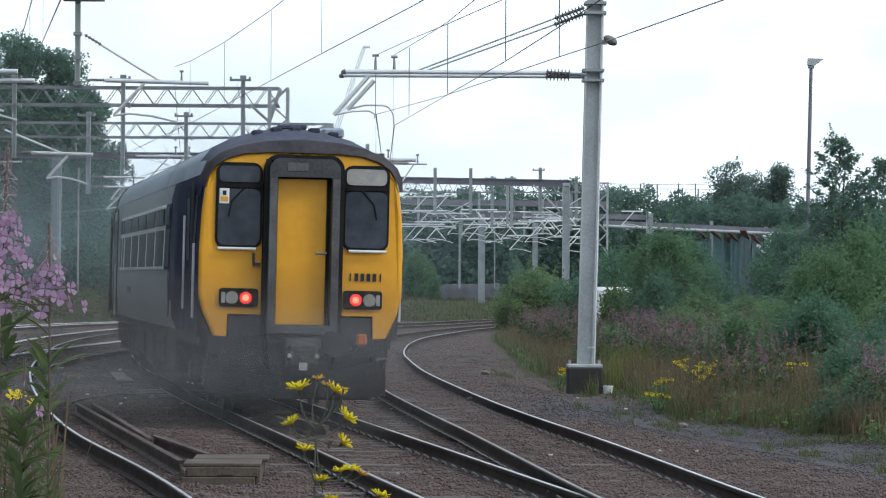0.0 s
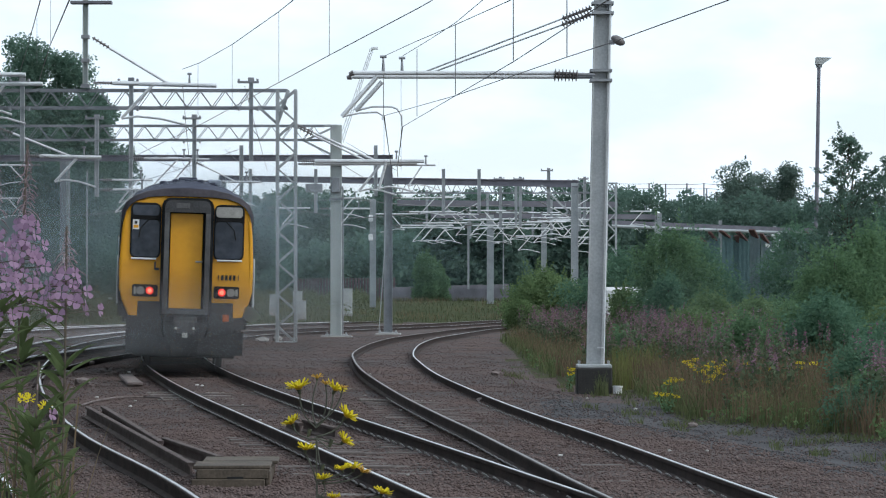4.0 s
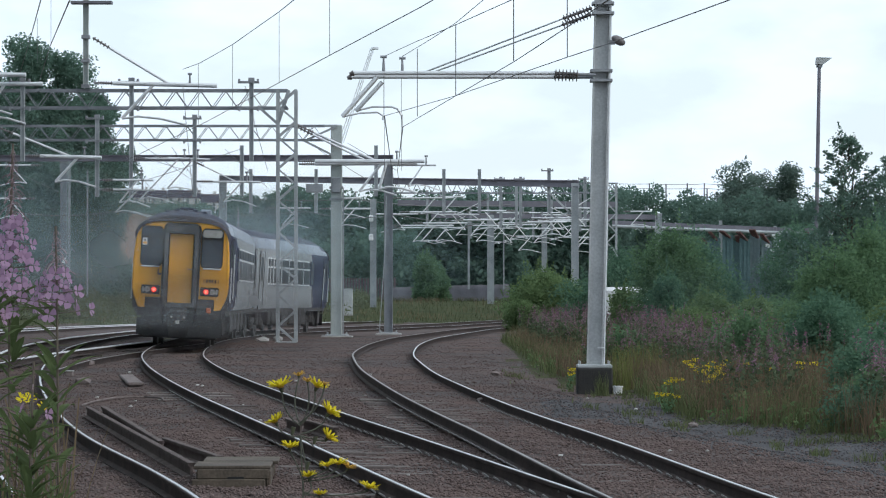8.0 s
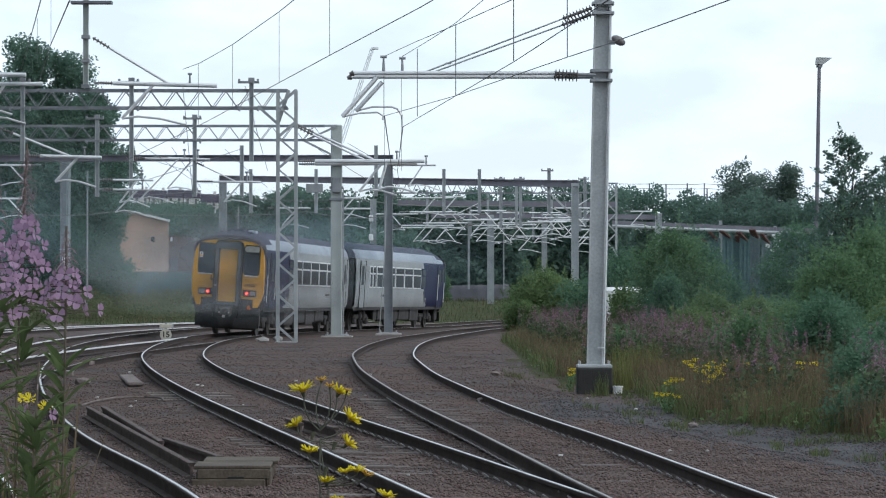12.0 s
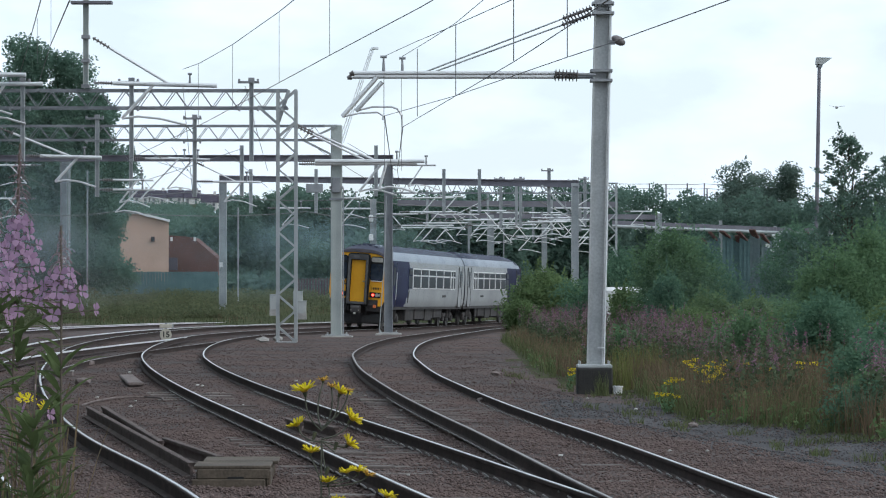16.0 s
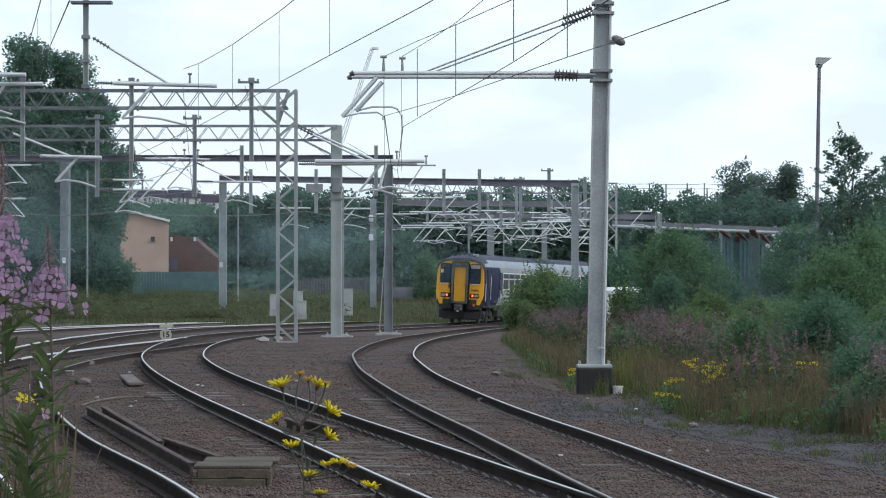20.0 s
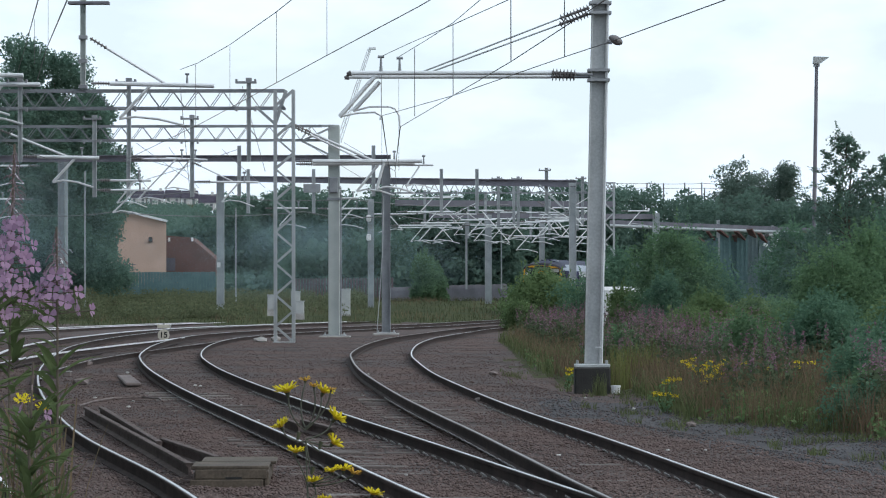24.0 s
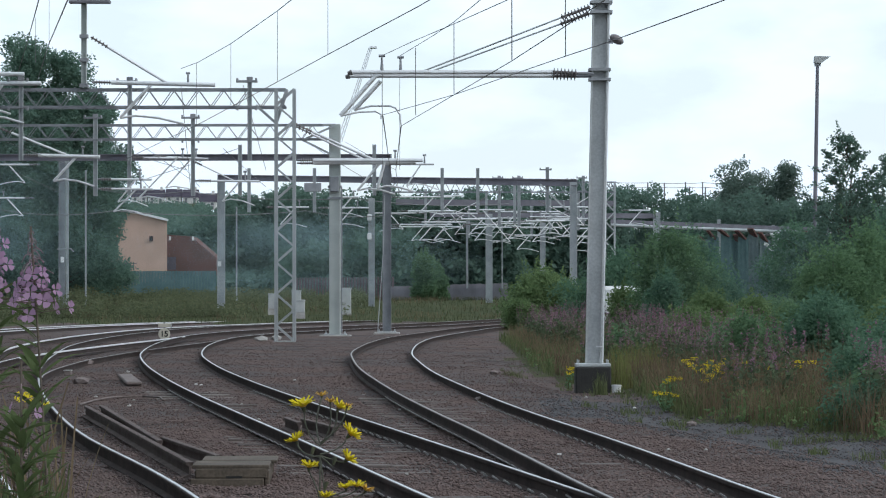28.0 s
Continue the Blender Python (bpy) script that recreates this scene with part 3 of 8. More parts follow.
            if m is PURPLE:
                part("door_rail", tube(bmesh.new(), (x + side * 0.04, y + 0.5, 1.4), (x + side * 0.04, y + 0.5, 2.7), 0.018, 6), TRIMW, d, "white vertical handrail")
        bm = bmesh.new()
        chain(bm, [(side * 1.40, -11.0, 1.3), (side * 1.40, -11.0, 2.3)], 0.02, 6)
        part("grab_rail", bm, TRIMW, c)
        part("cab_side_window", box(bmesh.new(), (side * 1.352, -10.75, 2.6), (0.03, 0.36, 0.7), Matrix.Rotation(side * -0.04, 3, "Y"), 0.02), TGLASS, c)
        # plain bars for the operator's lettering, and the mark below the windows
        for k in range(6):
            part("letter_bar", box(bmesh.new(), (side * 1.372, 4.2 + 0.2 * k, 1.6), (0.008, 0.13, 0.1)), GANG, c)
        bm = bmesh.new()
        bar(bm, (side * 1.372, -5.9, 1.28), (side * 1.37, -5.55, 1.85), 0.012, 0.2)
        part("painted_mark", bm, GANG, c)
        part("lower_skirt", box(bmesh.new(), (side * 1.26, 0, 1.0), (0.06, 22.0, 0.14)), UNDER, c)
        part("side_valance", box(bmesh.new(), (side * 1.1, 0.3, 0.7), (0.08, 10.6, 0.5), None, 0.02), UNDER, c)
        part("end_valance", box(bmesh.new(), (side * 1.06, -10.72, 0.68), (0.08, 0.7, 0.6), None, 0.02), UNDER, c)
    # front: yellow panel with tusks, slim gap for the corridor
    out = [(0.0, 3.53), (0.5, 3.525), (0.8, 3.5), (1.02, 3.43), (1.17, 3.33), (1.255, 3.19), (1.305, 3.02), (1.34, 2.7), (1.365, 2.2), (1.36, 1.62), (1.30, 1.38), (1.16, 1.08), (0.98, 1.07), (0.97, 1.37), (0.5, 1.37), (0.5, 3.44), (0.0, 3.44)]
    for side in (-1, 1):
        bm = bmesh.new()
        vs = [bm.verts.new((side * x, -11.5 + (0.04 if z > 3.3 else 0), z)) for x, z in out]
        f = bm.faces.new(vs if side > 0 else vs[::-1])
        r = bmesh.ops.extrude_face_region(bm, geom=[f])
        for v in r["geom"]:
            if isinstance(v, bmesh.types.BMVert):
                v.co.y = -11.12
                v.co.x *= 1.004
        bmesh.ops.recalc_face_normals(bm, faces=bm.faces)
        es = [e for e in bm.edges if all(v.co.y < -11.4 for v in e.verts) and all(abs(v.co.x) > 0.99 or v.co.z > 3.3 for v in e.verts)]
        bmesh.ops.bevel(bm, geom=es, offset=0.05, segments=3, affect="EDGES", profile=0.5)
        bm.normal_update()
        for f in bm.faces:
            if abs(f.normal.x) > 0.85 and f.calc_center_median().y > -11.42:
                f.material_index = 1
        part("cab_front", bm, [YELLOW, PURPLE], c, "yellow cab front panel with lower tusk")
        # dark brow of the roof that laps over the yellow
        rim = [(0.0, 3.53), (0.5, 3.525), (0.8, 3.5), (1.02, 3.43), (1.17, 3.33), (1.255, 3.19), (1.3, 3.04)]
        cap = [(0.0, 3.7), (0.5, 3.67), (0.84, 3.6), (1.1, 3.5), (1.27, 3.36), (1.34, 3.2), (1.345, 3.06)]
        bm = bmesh.new()
        near = [bm.verts.new((side * x, -11.5, z)) for x, z in rim]
        top_ = [bm.verts.new((side * x, -11.46, z)) for x, z in cap]
        back = [bm.verts.new((side * x, -11.15, z + 0.03)) for x, z in cap]
        for r0, r1 in ((near, top_), (top_, back)):
            for i in range(len(rim) - 1):
                bm.faces.new((r0[i], r0[i + 1], r1[i + 1], r1[i]))
        bmesh.ops.recalc_face_normals(bm, faces=bm.faces)
        part("roof_brow", bm, BROW, c, "grimy dark brow round the cab front", True)
        # windscreen: rubber surround, upper destination pane, lower pane, sill bar, wiper
        bm = box(bmesh.new(), (side * 0.85, -11.50, 2.81), (0.62, 0.05, 1.14))
        bmesh.ops.bevel(bm, geom=[e for e in bm.edges if abs(e.verts[0].co.y - e.verts[1].co.y) > 0.01], offset=0.13, segments=4, affect="EDGES", profile=0.5)
        w = part("windscreen", bm, RUBBER, c, "black rubber windscreen surround")
        bm = box(bmesh.new(), (side * 0.85, -11.512, 2.655), (0.56, 0.05, 0.75))
        bmesh.ops.bevel(bm, geom=[e for e in bm.edges if abs(e.verts[0].co.y - e.verts[1].co.y) > 0.01], offset=0.09, segments=3, affect="EDGES", profile=0.5)
        part("windscreen_pane", bm, CABGLASS, w, "dark reflecting cab glass")
        bm = box(bmesh.new(), (side * 0.85, -11.512, 3.225), (0.54, 0.05, 0.215))
        bmesh.ops.bevel(bm, geom=[e for e in bm.edges if abs(e.verts[0].co.y - e.verts[1].co.y) > 0.01], offset=0.06, segments=3, affect="EDGES", profile=0.5)
        part("destination_pane", bm, CLEARLAMP if side > 0 else CABGLASS, w)
        part("wiper_box", box(bmesh.new(), (side * 0.85, -11.53, 3.07), (0.54, 0.05, 0.05)), RUBBER, w)
        bm = bmesh.new()
        chain(bm, [(side * 0.78, -11.56, 3.05), (side * 0.95, -11.56, 2.86), (side * 0.99, -11.56, 2.66)], 0.012, 5)
        part("wiper", bm, RUBBER, w)
        part("sill_rail", tube(bmesh.new(), (side * 0.62, -11.57, 2.235), (side * 1.13, -11.57, 2.235), 0.02, 8), TRIMW, c)
        # lamp cluster
        bm = box(bmesh.new(), (side * 0.83, -11.505, 1.585), (0.52, 0.06, 0.25))
        bmesh.ops.bevel(bm, geom=[e for e in bm.edges if abs(e.verts[0].co.y - e.verts[1].co.y) > 0.01], offset=0.04, segments=3, affect="EDGES", profile=0.5)
        lc = part("lamp_cluster", bm, RUBBER, c, "black oblong lamp cluster")
        part("tail_lamp", tube(bmesh.new(), (side * 0.735, -11.545, 1.585), (side * 0.735, -11.5, 1.585), 0.082, 20), REDRIM if lit else CLEARLAMP, lc, "glowing red tail lamp" if lit else "unlit lamp")
        if lit:
            part("lamp_core", tube(bmesh.new(), (side * 0.735, -11.553, 1.585), (side * 0.735, -11.52, 1.585), 0.045, 16), REDLAMP, lc)
        part("head_lamp", tube(bmesh.new(), (side * 0.92, -11.545, 1.585), (side * 0.92, -11.5, 1.585), 0.085, 20), CLEARLAMP, lc)
        part("marker_lamp", box(bmesh.new(), (side * 1.035, -11.53, 1.585), (0.05, 0.04, 0.14)), CLEARLAMP, lc)
        # dark recess and steps under the yellow
        part("cab_step", box(bmesh.new(), (side * 0.74, -11.36, 1.2), (0.44, 0.2, 0.3)), UNDER, c)
        part("step_edge", box(bmesh.new(), (side * 0.74, -11.47, 1.12), (0.42, 0.05, 0.03)), GANG, c)
        bm = bmesh.new()
        face = [bm.verts.new(q) for q in ((side * 0.26, -11.55, 0.3), (side * 1.2, -11.28, 0.3), (side * 1.2, -11.22, 0.8), (side * 0.3, -11.46, 0.6))]
        bm.faces.new(face)
        bmesh.ops.solidify(bm, geom=bm.faces[:], thickness=0.03)
        part("snowplough", bm, PLOUGH, c, "grimy steel snowplough blade")
        chain_bm = chain(bmesh.new(), [(side * 0.45, -11.45, 1.1), (side * 0.47, -11.6, 0.85), (side * 0.42, -11.55, 0.65)], 0.025, 6)
        part("air_hose", chain_bm, RUBBER, c)
        part("buffer_beam", box(bmesh.new(), (side * 0.8, -11.25, 0.95), (0.8, 0.3, 0.25)), UNDER, c)
    part("hose_cap", box(bmesh.new(), (0.83, -11.5, 1.06), (0.13, 0.1, 0.15), None, 0.02), ORANGE, c)
    for side in (-1, 1):
        part("corner_post", box(bmesh.new(), (side * 1.25, -11.15, 1.2), (0.2, 0.1, 0.3)), UNDER, c)
    # corridor: rubber outer ring, scuffed grey frame, dark head panel and a recessed yellow door
    def ring(bm, w, top, low, rad, w2, top2, low2, y0, y1):
        def outline(a, t, b, q):
            pts = [(-a, b), (-a, t - q)] + [(-a + q - q * math.cos(k * math.pi / 12), t - q + q * math.sin(k * math.pi / 12)) for k in range(1, 6)]
            return pts + [(-x, z) for x, z in pts[::-1]]
        o, n_ = outline(w, top, low, rad), outline(w2, top2, low2, 0.02)
        loops = [[bm.verts.new((x, y, z)) for x, z in e] for e, y in ((o, y0), (o, y1), (n_, y0), (n_, y1))]
        m_ = len(o)
        for i in range(m_):
            k = (i + 1) % m_
            bm.faces.new((loops[0][i], loops[0][k], loops[2][k], loops[2][i]))
            bm.faces.new((loops[1][i], loops[0][i], loops[0][k], loops[1][k]))
            bm.faces.new((loops[2][i], loops[2][k], loops[3][k], loops[3][i]))
        bmesh.ops.recalc_face_normals(bm, faces=bm.faces)
        return bm

    gs = part("gangway_surround", ring(bmesh.new(), 0.53, 3.5, 1.11, 0.2, 0.45, 3.42, 1.14, -11.7, -11.46), RUBBER, c, "black rubber corridor surround with rounded head")
    part("gangway_frame", ring(bmesh.new(), 0.47, 3.45, 1.12, 0.16, 0.365, 3.2, 1.24, -11.76, -11.5), GANG, gs, "dark grey corridor frame")
    for sx in (-1, 1):
        part("frame_plate", box(bmesh.new(), (sx * 0.418, -11.763, 2.16), (0.1, 0.012, 2.04), None, 0.004), FRAMEG, gs, "scuffed pale grey frame plate")
    part("frame_plate", box(bmesh.new(), (0, -11.763, 1.18), (0.93, 0.012, 0.1), None, 0.004), FRAMEG, gs, "scuffed pale grey frame plate")
    part("head_panel", box(bmesh.new(), (-0.1, -11.763, 3.33), (0.28, 0.012, 0.11), None, 0.004), FRAMEG, gs, "smeared panel over the door")
    gd = part("gangway_door", box(bmesh.new(), (-0.015, -11.53, 2.21), (0.66, 0.06, 1.94), None, 0.008), YELLOW, c, "plain yellow corridor door")
    part("door_seal", box(bmesh.new(), (0, -11.515, 2.22), (0.84, 0.05, 2.1)), RUBBER, gd)
    part("door_handle", tube(bmesh.new(), (0.18, -11.57, 2.2), (0.33, -11.57, 2.2), 0.018, 6), CLEARLAMP, gd)
    part("surround_bracket", box(bmesh.new(), (-0.6, -11.53, 2.03), (0.1, 0.05, 0.05)), GANG, gs)
    part("surround_bracket", box(bmesh.new(), (-0.64, -11.53, 2.1), (0.03, 0.05, 0.16)), GANG, gs)
    # warning sticker, plain bars for the unit's number
    st = part("warning_sticker", box(bmesh.new(), (-1.05, -11.545, 2.93), (0.13, 0.01, 0.2)), TRIMW, c, "white and yellow warning sticker")
    part("sticker_mark", box(bmesh.new(), (-1.05, -11.552, 2.97), (0.05, 0.006, 0.06)), NUMBERS, st)
    part("sticker_band", box(bmesh.new(), (-1.05, -11.552, 2.89), (0.1, 0.006, 0.06)), YELLOW, st)
    for k in range(6):
        part("number_bar", box(bmesh.new(), (0.66 + 0.081 * k, -11.503, 1.89), (0.018 if k in (0, 5) else 0.05, 0.01, 0.105)), NUMBERS, c)
    # coupler
    bm = bmesh.new()
    box(bm, (0, -11.75, 1.0), (0.48, 0.3, 0.14), None, 0.02)
    box(bm, (0, -11.72, 0.85), (0.4, 0.5, 0.3), None, 0.04)
    box(bm, (0, -11.3, 0.88), (0.25, 0.8, 0.22))
    part("plough_backing", box(bmesh.new(), (0, -10.9, 0.6), (2.1, 0.12, 0.74), None, 0.02), UNDER, c)
    cp = part("coupler", bm, UNDER, c, "grimy steel automatic coupler")
    part("coupler_plate", box(bmesh.new(), (0, -11.91, 1.0), (0.4, 0.03, 0.1)), FRAMEG, cp)
    for sx in (-0.18, 0.18):
        part("coupler_pin", box(bmesh.new(), (sx, -11.985, 0.84), (0.05, 0.03, 0.055), None, 0.006), CLEARLAMP, cp)
    part("coupler_tag", box(bmesh.new(), (0, -12.0, 0.7), (0.11, 0.03, 0.1)), CLEARLAMP, cp)
    # underframe boxes
    for y, w, h in ((-4.2, 2.2, 0.6), (-1.5, 2.4, 0.55), (1.2, 1.8, 0.62), (3.9, 2.0, 0.5)):
        for side in (-1, 1):
            part("equipment_box", box(bmesh.new(), (side * 0.85, y, 0.98 - h / 2), (0.7, w, h), None, 0.03), UNDER, c)
    wheels = []
    for yb in (-PIVOT, PIVOT):
        bm = bmesh.new()
        for side in (-1, 1):
            box(bm, (side * 0.98, yb, 0.62), (0.12, 3.1, 0.2), None, 0.03)
            for a in (-1.3, 1.3):
                box(bm, (side * 1.0, yb + a, 0.46), (0.2, 0.34, 0.34), None, 0.05)
            for a in (-0.4, 0.4):
                tube(bm, (side * 1.05, yb + a, 0.45), (side * 1.05, yb + a, 0.9), 0.1, 10)
        box(bm, (0, yb, 0.72), (2.0, 0.6, 0.25))
        bg = part("bogie", bm, UNDER, c, "grimy four-wheel bogie")
        for a in (-1.3, 1.3):
            bm = bmesh.new()
            for side in (-1, 1):
                tube(bm, (side * 0.71, 0, 0), (side * 0.82, 0, 0), 0.42, 28)
                tube(bm, (side * 0.69, 0, 0), (side * 0.72, 0, 0), 0.445, 28)
                for q in range(4):
                    box(bm, (side * 0.823, 0.2 * math.cos(q * 1.571), 0.2 * math.sin(q * 1.571)), (0.02, 0.08, 0.08))
            tube(bm, (-0.8, 0, 0), (0.8, 0, 0), 0.08, 10)
            ws = part("wheelset", bm, STEEL, bg, "steel wheels on an axle")
            ws.location = (0, yb + a, 0.42)
            wheels.append((ws, yb + a))
    return c, wheels


REAR_CAR = car("train_car", "grey and purple diesel train car with red tail lamps lit", True)
LEAD_CAR = car("train_car", "grey and purple diesel train car leading, yellow cab end unlit", False)

# ------------------------------------------------------------------ overhead line: masts, portals, cantilevers, wires
def post(bm, foot, top, w, d):
    """A wide-flanged post, rolled in one piece."""
    a, b = Vector(foot), Vector(top)
    lean = (b - a).to_track_quat("Z", "Y").to_matrix()
    t, g = 0.024, 0.012
    ring = [(-w / 2, -d / 2), (-w / 2 + t, -d / 2), (-w / 2 + t, -g), (w / 2 - t, -g), (w / 2 - t, -d / 2), (w / 2, -d / 2),
            (w / 2, d / 2), (w / 2 - t, d / 2), (w / 2 - t, g), (-w / 2 + t, g), (-w / 2 + t, d / 2), (-w / 2, d / 2)]
    lo = [bm.verts.new(a + Vector((x, y, 0))) for x, y in ring]
    hi = [bm.verts.new(b + Vector((x, y, 0))) for x, y in ring]
    for i in range(12):
        bm.faces.new((lo[i], lo[(i + 1) % 12], hi[(i + 1) % 12], hi[i]))
    bm.faces.new(lo[::-1])
    bm.faces.new(hi)
    return bm


def insulator(parent, a, b, r=0.09, discs=7):
    rings = [(0, r * 0.3)]
    for k in range(discs):
        u = (k + 0.25) / discs
        rings += [(u, r * 0.38), (u + 0.22 / discs, r), (u + 0.34 / discs, r * 0.96), (u + 0.5 / discs, r * 0.38)]
    rings.append((1, r * 0.3))
    return part("insulator", turned(bmesh.new(), a, b, rings), INSUL, parent, "brown ribbed insulator")


def angle_bar(bm, a, b, w, up):
    """An L-section: an upright leaf and a level leaf along its upper or lower edge."""
    a, b = Vector(a), Vector(b)
    bar(bm, a, b, 0.014, w)
    shift = Vector((0, w * 0.5, up * w * 0.5 - up * 0.007))
    d = b - a
    m = Matrix.Translation((a + b) / 2 + shift) @ Matrix.Rotation(math.atan2(d.y, d.x), 4, "Z") @ Matrix.Rotation(-math.atan2(d.z, math.hypot(d.x, d.y)), 4, "Y")
    bmesh.ops.create_cube(bm, size=1, matrix=m @ Matrix.Diagonal((d.length, w, 0.014, 1)))
    return bm


def truss(parent, a, b, depth, bays, width=0.5, chord=0.07, lean_first=True, material=None):
    """A box girder of four chords with slanting lacing in front and behind."""
    a, b = Vector(a), Vector(b)
    up, back = Vector((0, 0, -depth)), Vector((0, width, 0))
    mt = material or GIRDER
    for o in (Vector(), up, back, up + back):
        part("truss_chord", angle_bar(bmesh.new(), a + o, b + o, chord, -1 if o.z < 0 else 1), mt, parent)
    for k in range(bays):
        p, q = a + (b - a) * (k / bays), a + (b - a) * ((k + 1) / bays)
        h = (p + q) / 2
        for o in (Vector(), back):
            bm = bar(bmesh.new(), p + o + up, h + o, chord * 0.62, chord * 0.3)
            bar(bm, h + o, q + o + up, chord * 0.62, chord * 0.3)
            part("truss_lacing", bm, mt, parent)
    bm = bmesh.new()
    for k in range(0, bays + 1, 2):
        p = a + (b - a) * (k / bays)
        bar(bm, p, p + back, chord * 0.6, chord * 0.6)
    part("truss_tie", bm, mt, parent)


def lattice_leg(parent, foot, top, w, d, bays, chord=0.1, material=None):
    foot, top = Vector(foot), Vector(top)
    mt = material or GALV
    for sx in (-1, 1):
        for sy in (-1, 1):
            o = Vector((sx * w / 2, sy * d / 2, 0))
            part("leg_angle", bar(bmesh.new(), foot + o, top + o, chord, chord), mt, parent)
    for k in range(bays):
        p, q = foot + (top - foot) * (k / bays), foot + (top - foot) * ((k + 1) / bays)
        s = 1 if k % 2 == 0 else -1
        for sy in (-1, 1):
            part("leg_lacing", bar(bmesh.new(), p + Vector((s * w / 2, sy * d / 2, 0)), q + Vector((-s * w / 2, sy * d / 2, 0)), chord * 0.6, chord * 0.6), mt, parent)


def plinth(parent, foot, w, h):
    foot = Vector(foot)
    bm = box(bmesh.new(), foot + Vector((0, 0, h / 2 - 0.15)), (w, w, h + 0.3), None, 0.03)
    p = part("base_block", bm, CONC, parent, "pale concrete base block")
    bm = bmesh.new()
    box(bm, foot + Vector((0, 0, h + 0.02)), (w * 0.72, w * 0.72, 0.05))
    for sx in (-1, 1):
        for sy in (-1, 1):
            tube(bm, foot + Vector((sx * w * 0.3, sy * w * 0.3, h)), foot + Vector((sx * w * 0.3, sy * w * 0.3, h + 0.14)), 0.025, 6)
    part("base_plate", bm, GALV, parent)


def drop_post(parent, top, bottom, w=0.16, arms=True):
    """A post that hangs through a girder and carries cantilevers; flat clamp plates where it crosses."""
    top, bottom = Vector(top), Vector(bottom)
    part("drop_post", post(bmesh.new(), bottom, top, w, w), GALV, parent)
    if arms:
        for z in (top.z - 0.1, top.z - 0.98):
            bm = box(bmesh.new(), (top.x - 0.1, top.y - 0.09, z), (0.72, 0.05, 0.07))
            box(bm, (top.x - 0.1, top.y + 0.12, z), (0.72, 0.05, 0.07))
            for e in (-0.42, 0.22):
                box(bm, (top.x + e, top.y, z + (0.04 if z > top.z - 0.5 else -0.04)), (0.06, 0.3, 0.13))
            part("clamp_plate", bm, GALV_DARK, parent, "bolted clamp round the girder")
        part("post_cap", box(bmesh.new(), (top.x, top.y, top.z - 0.02), (0.2, 0.2, 0.14)), GALV_DARK, parent)


def cantilever(root, tip, drop=0.75, reach=0.55, reg=0.9, tie=None, pin=True, r=0.045, mt=None, hang=0.3):
    """One swinging arm: insulator, top tube, tie from above, slanting strut and a bent registration arm."""
    root, tip = Vector(root), Vector(tip)
    mt = mt or TUBE
    d = (tip - root).normalized()
    c = thing("cantilever_arm", "pale tubular cantilever arm with a brown insulator on its mast", "cantilever", group="overhead line arms")
    i0, i1 = root + d * 0.12, root + d * min(0.65, 0.25 * (tip - root).length)
    insulator(c, i0, i1, 0.085, 6)
    part("top_tube", tube(bmesh.new(), i1, tip, r, 10), mt, c)
    part("root_clamp", tube(bmesh.new(), root, i0, 0.04, 8), GALV_DARK, c)
    k = tip - d * (tip - root).length * hang
    low = k - d * reach + Vector((0, 0, -drop))
    part("strut", tube(bmesh.new(), k, low, r * 0.75, 8), mt, c)
    pts = [low, low + d * reg * 0.25 + Vector((0, 0, 0.09)), low + d * reg * 0.6 + Vector((0, 0, 0.03)), low + d * reg + Vector((0, 0, -0.16))]
    part("registration_arm", chain(bmesh.new(), pts, r * 0.55, 7), mt, c, "bent registration arm")
    if tie is not None:
        t = Vector(tie)
        e = root + d * (tip - root).length * 0.62
        m = t + (e - t) * 0.22
        insulator(c, t, m, 0.075, 5)
        part("tie_tube", tube(bmesh.new(), m, e, r * 0.6, 8), mt, c)
    if pin:
        q = tip - d * (tip - root).length * 0.22
        bm = tube(bmesh.new(), q, q + Vector((0, 0, 0.36)), 0.045, 8, 0.025)
        tube(bm, q + Vector((-0.07, 0, 0.38)), q + Vector((0.07, 0, 0.38)), 0.04, 8)
        part("wire_saddle", bm, GALV_DARK, c)
    return c


def wire(pts, r=0.012, sag=0.0, label="dark overhead wire strung between masts", name="overhead_wire"):
    out = []
    for a, b in zip(pts, pts[1:]):
        a, b = Vector(a), Vector(b)
        for k in range(8):
            u = k / 8
            out.append(a + (b - a) * u - Vector((0, 0, sag * 4 * u * (1 - u))))
    out.append(Vector(pts[-1]))
    return tagged(part(name, chain(bmesh.new(), out, r, 5), WIRE, None, label), category="wire")


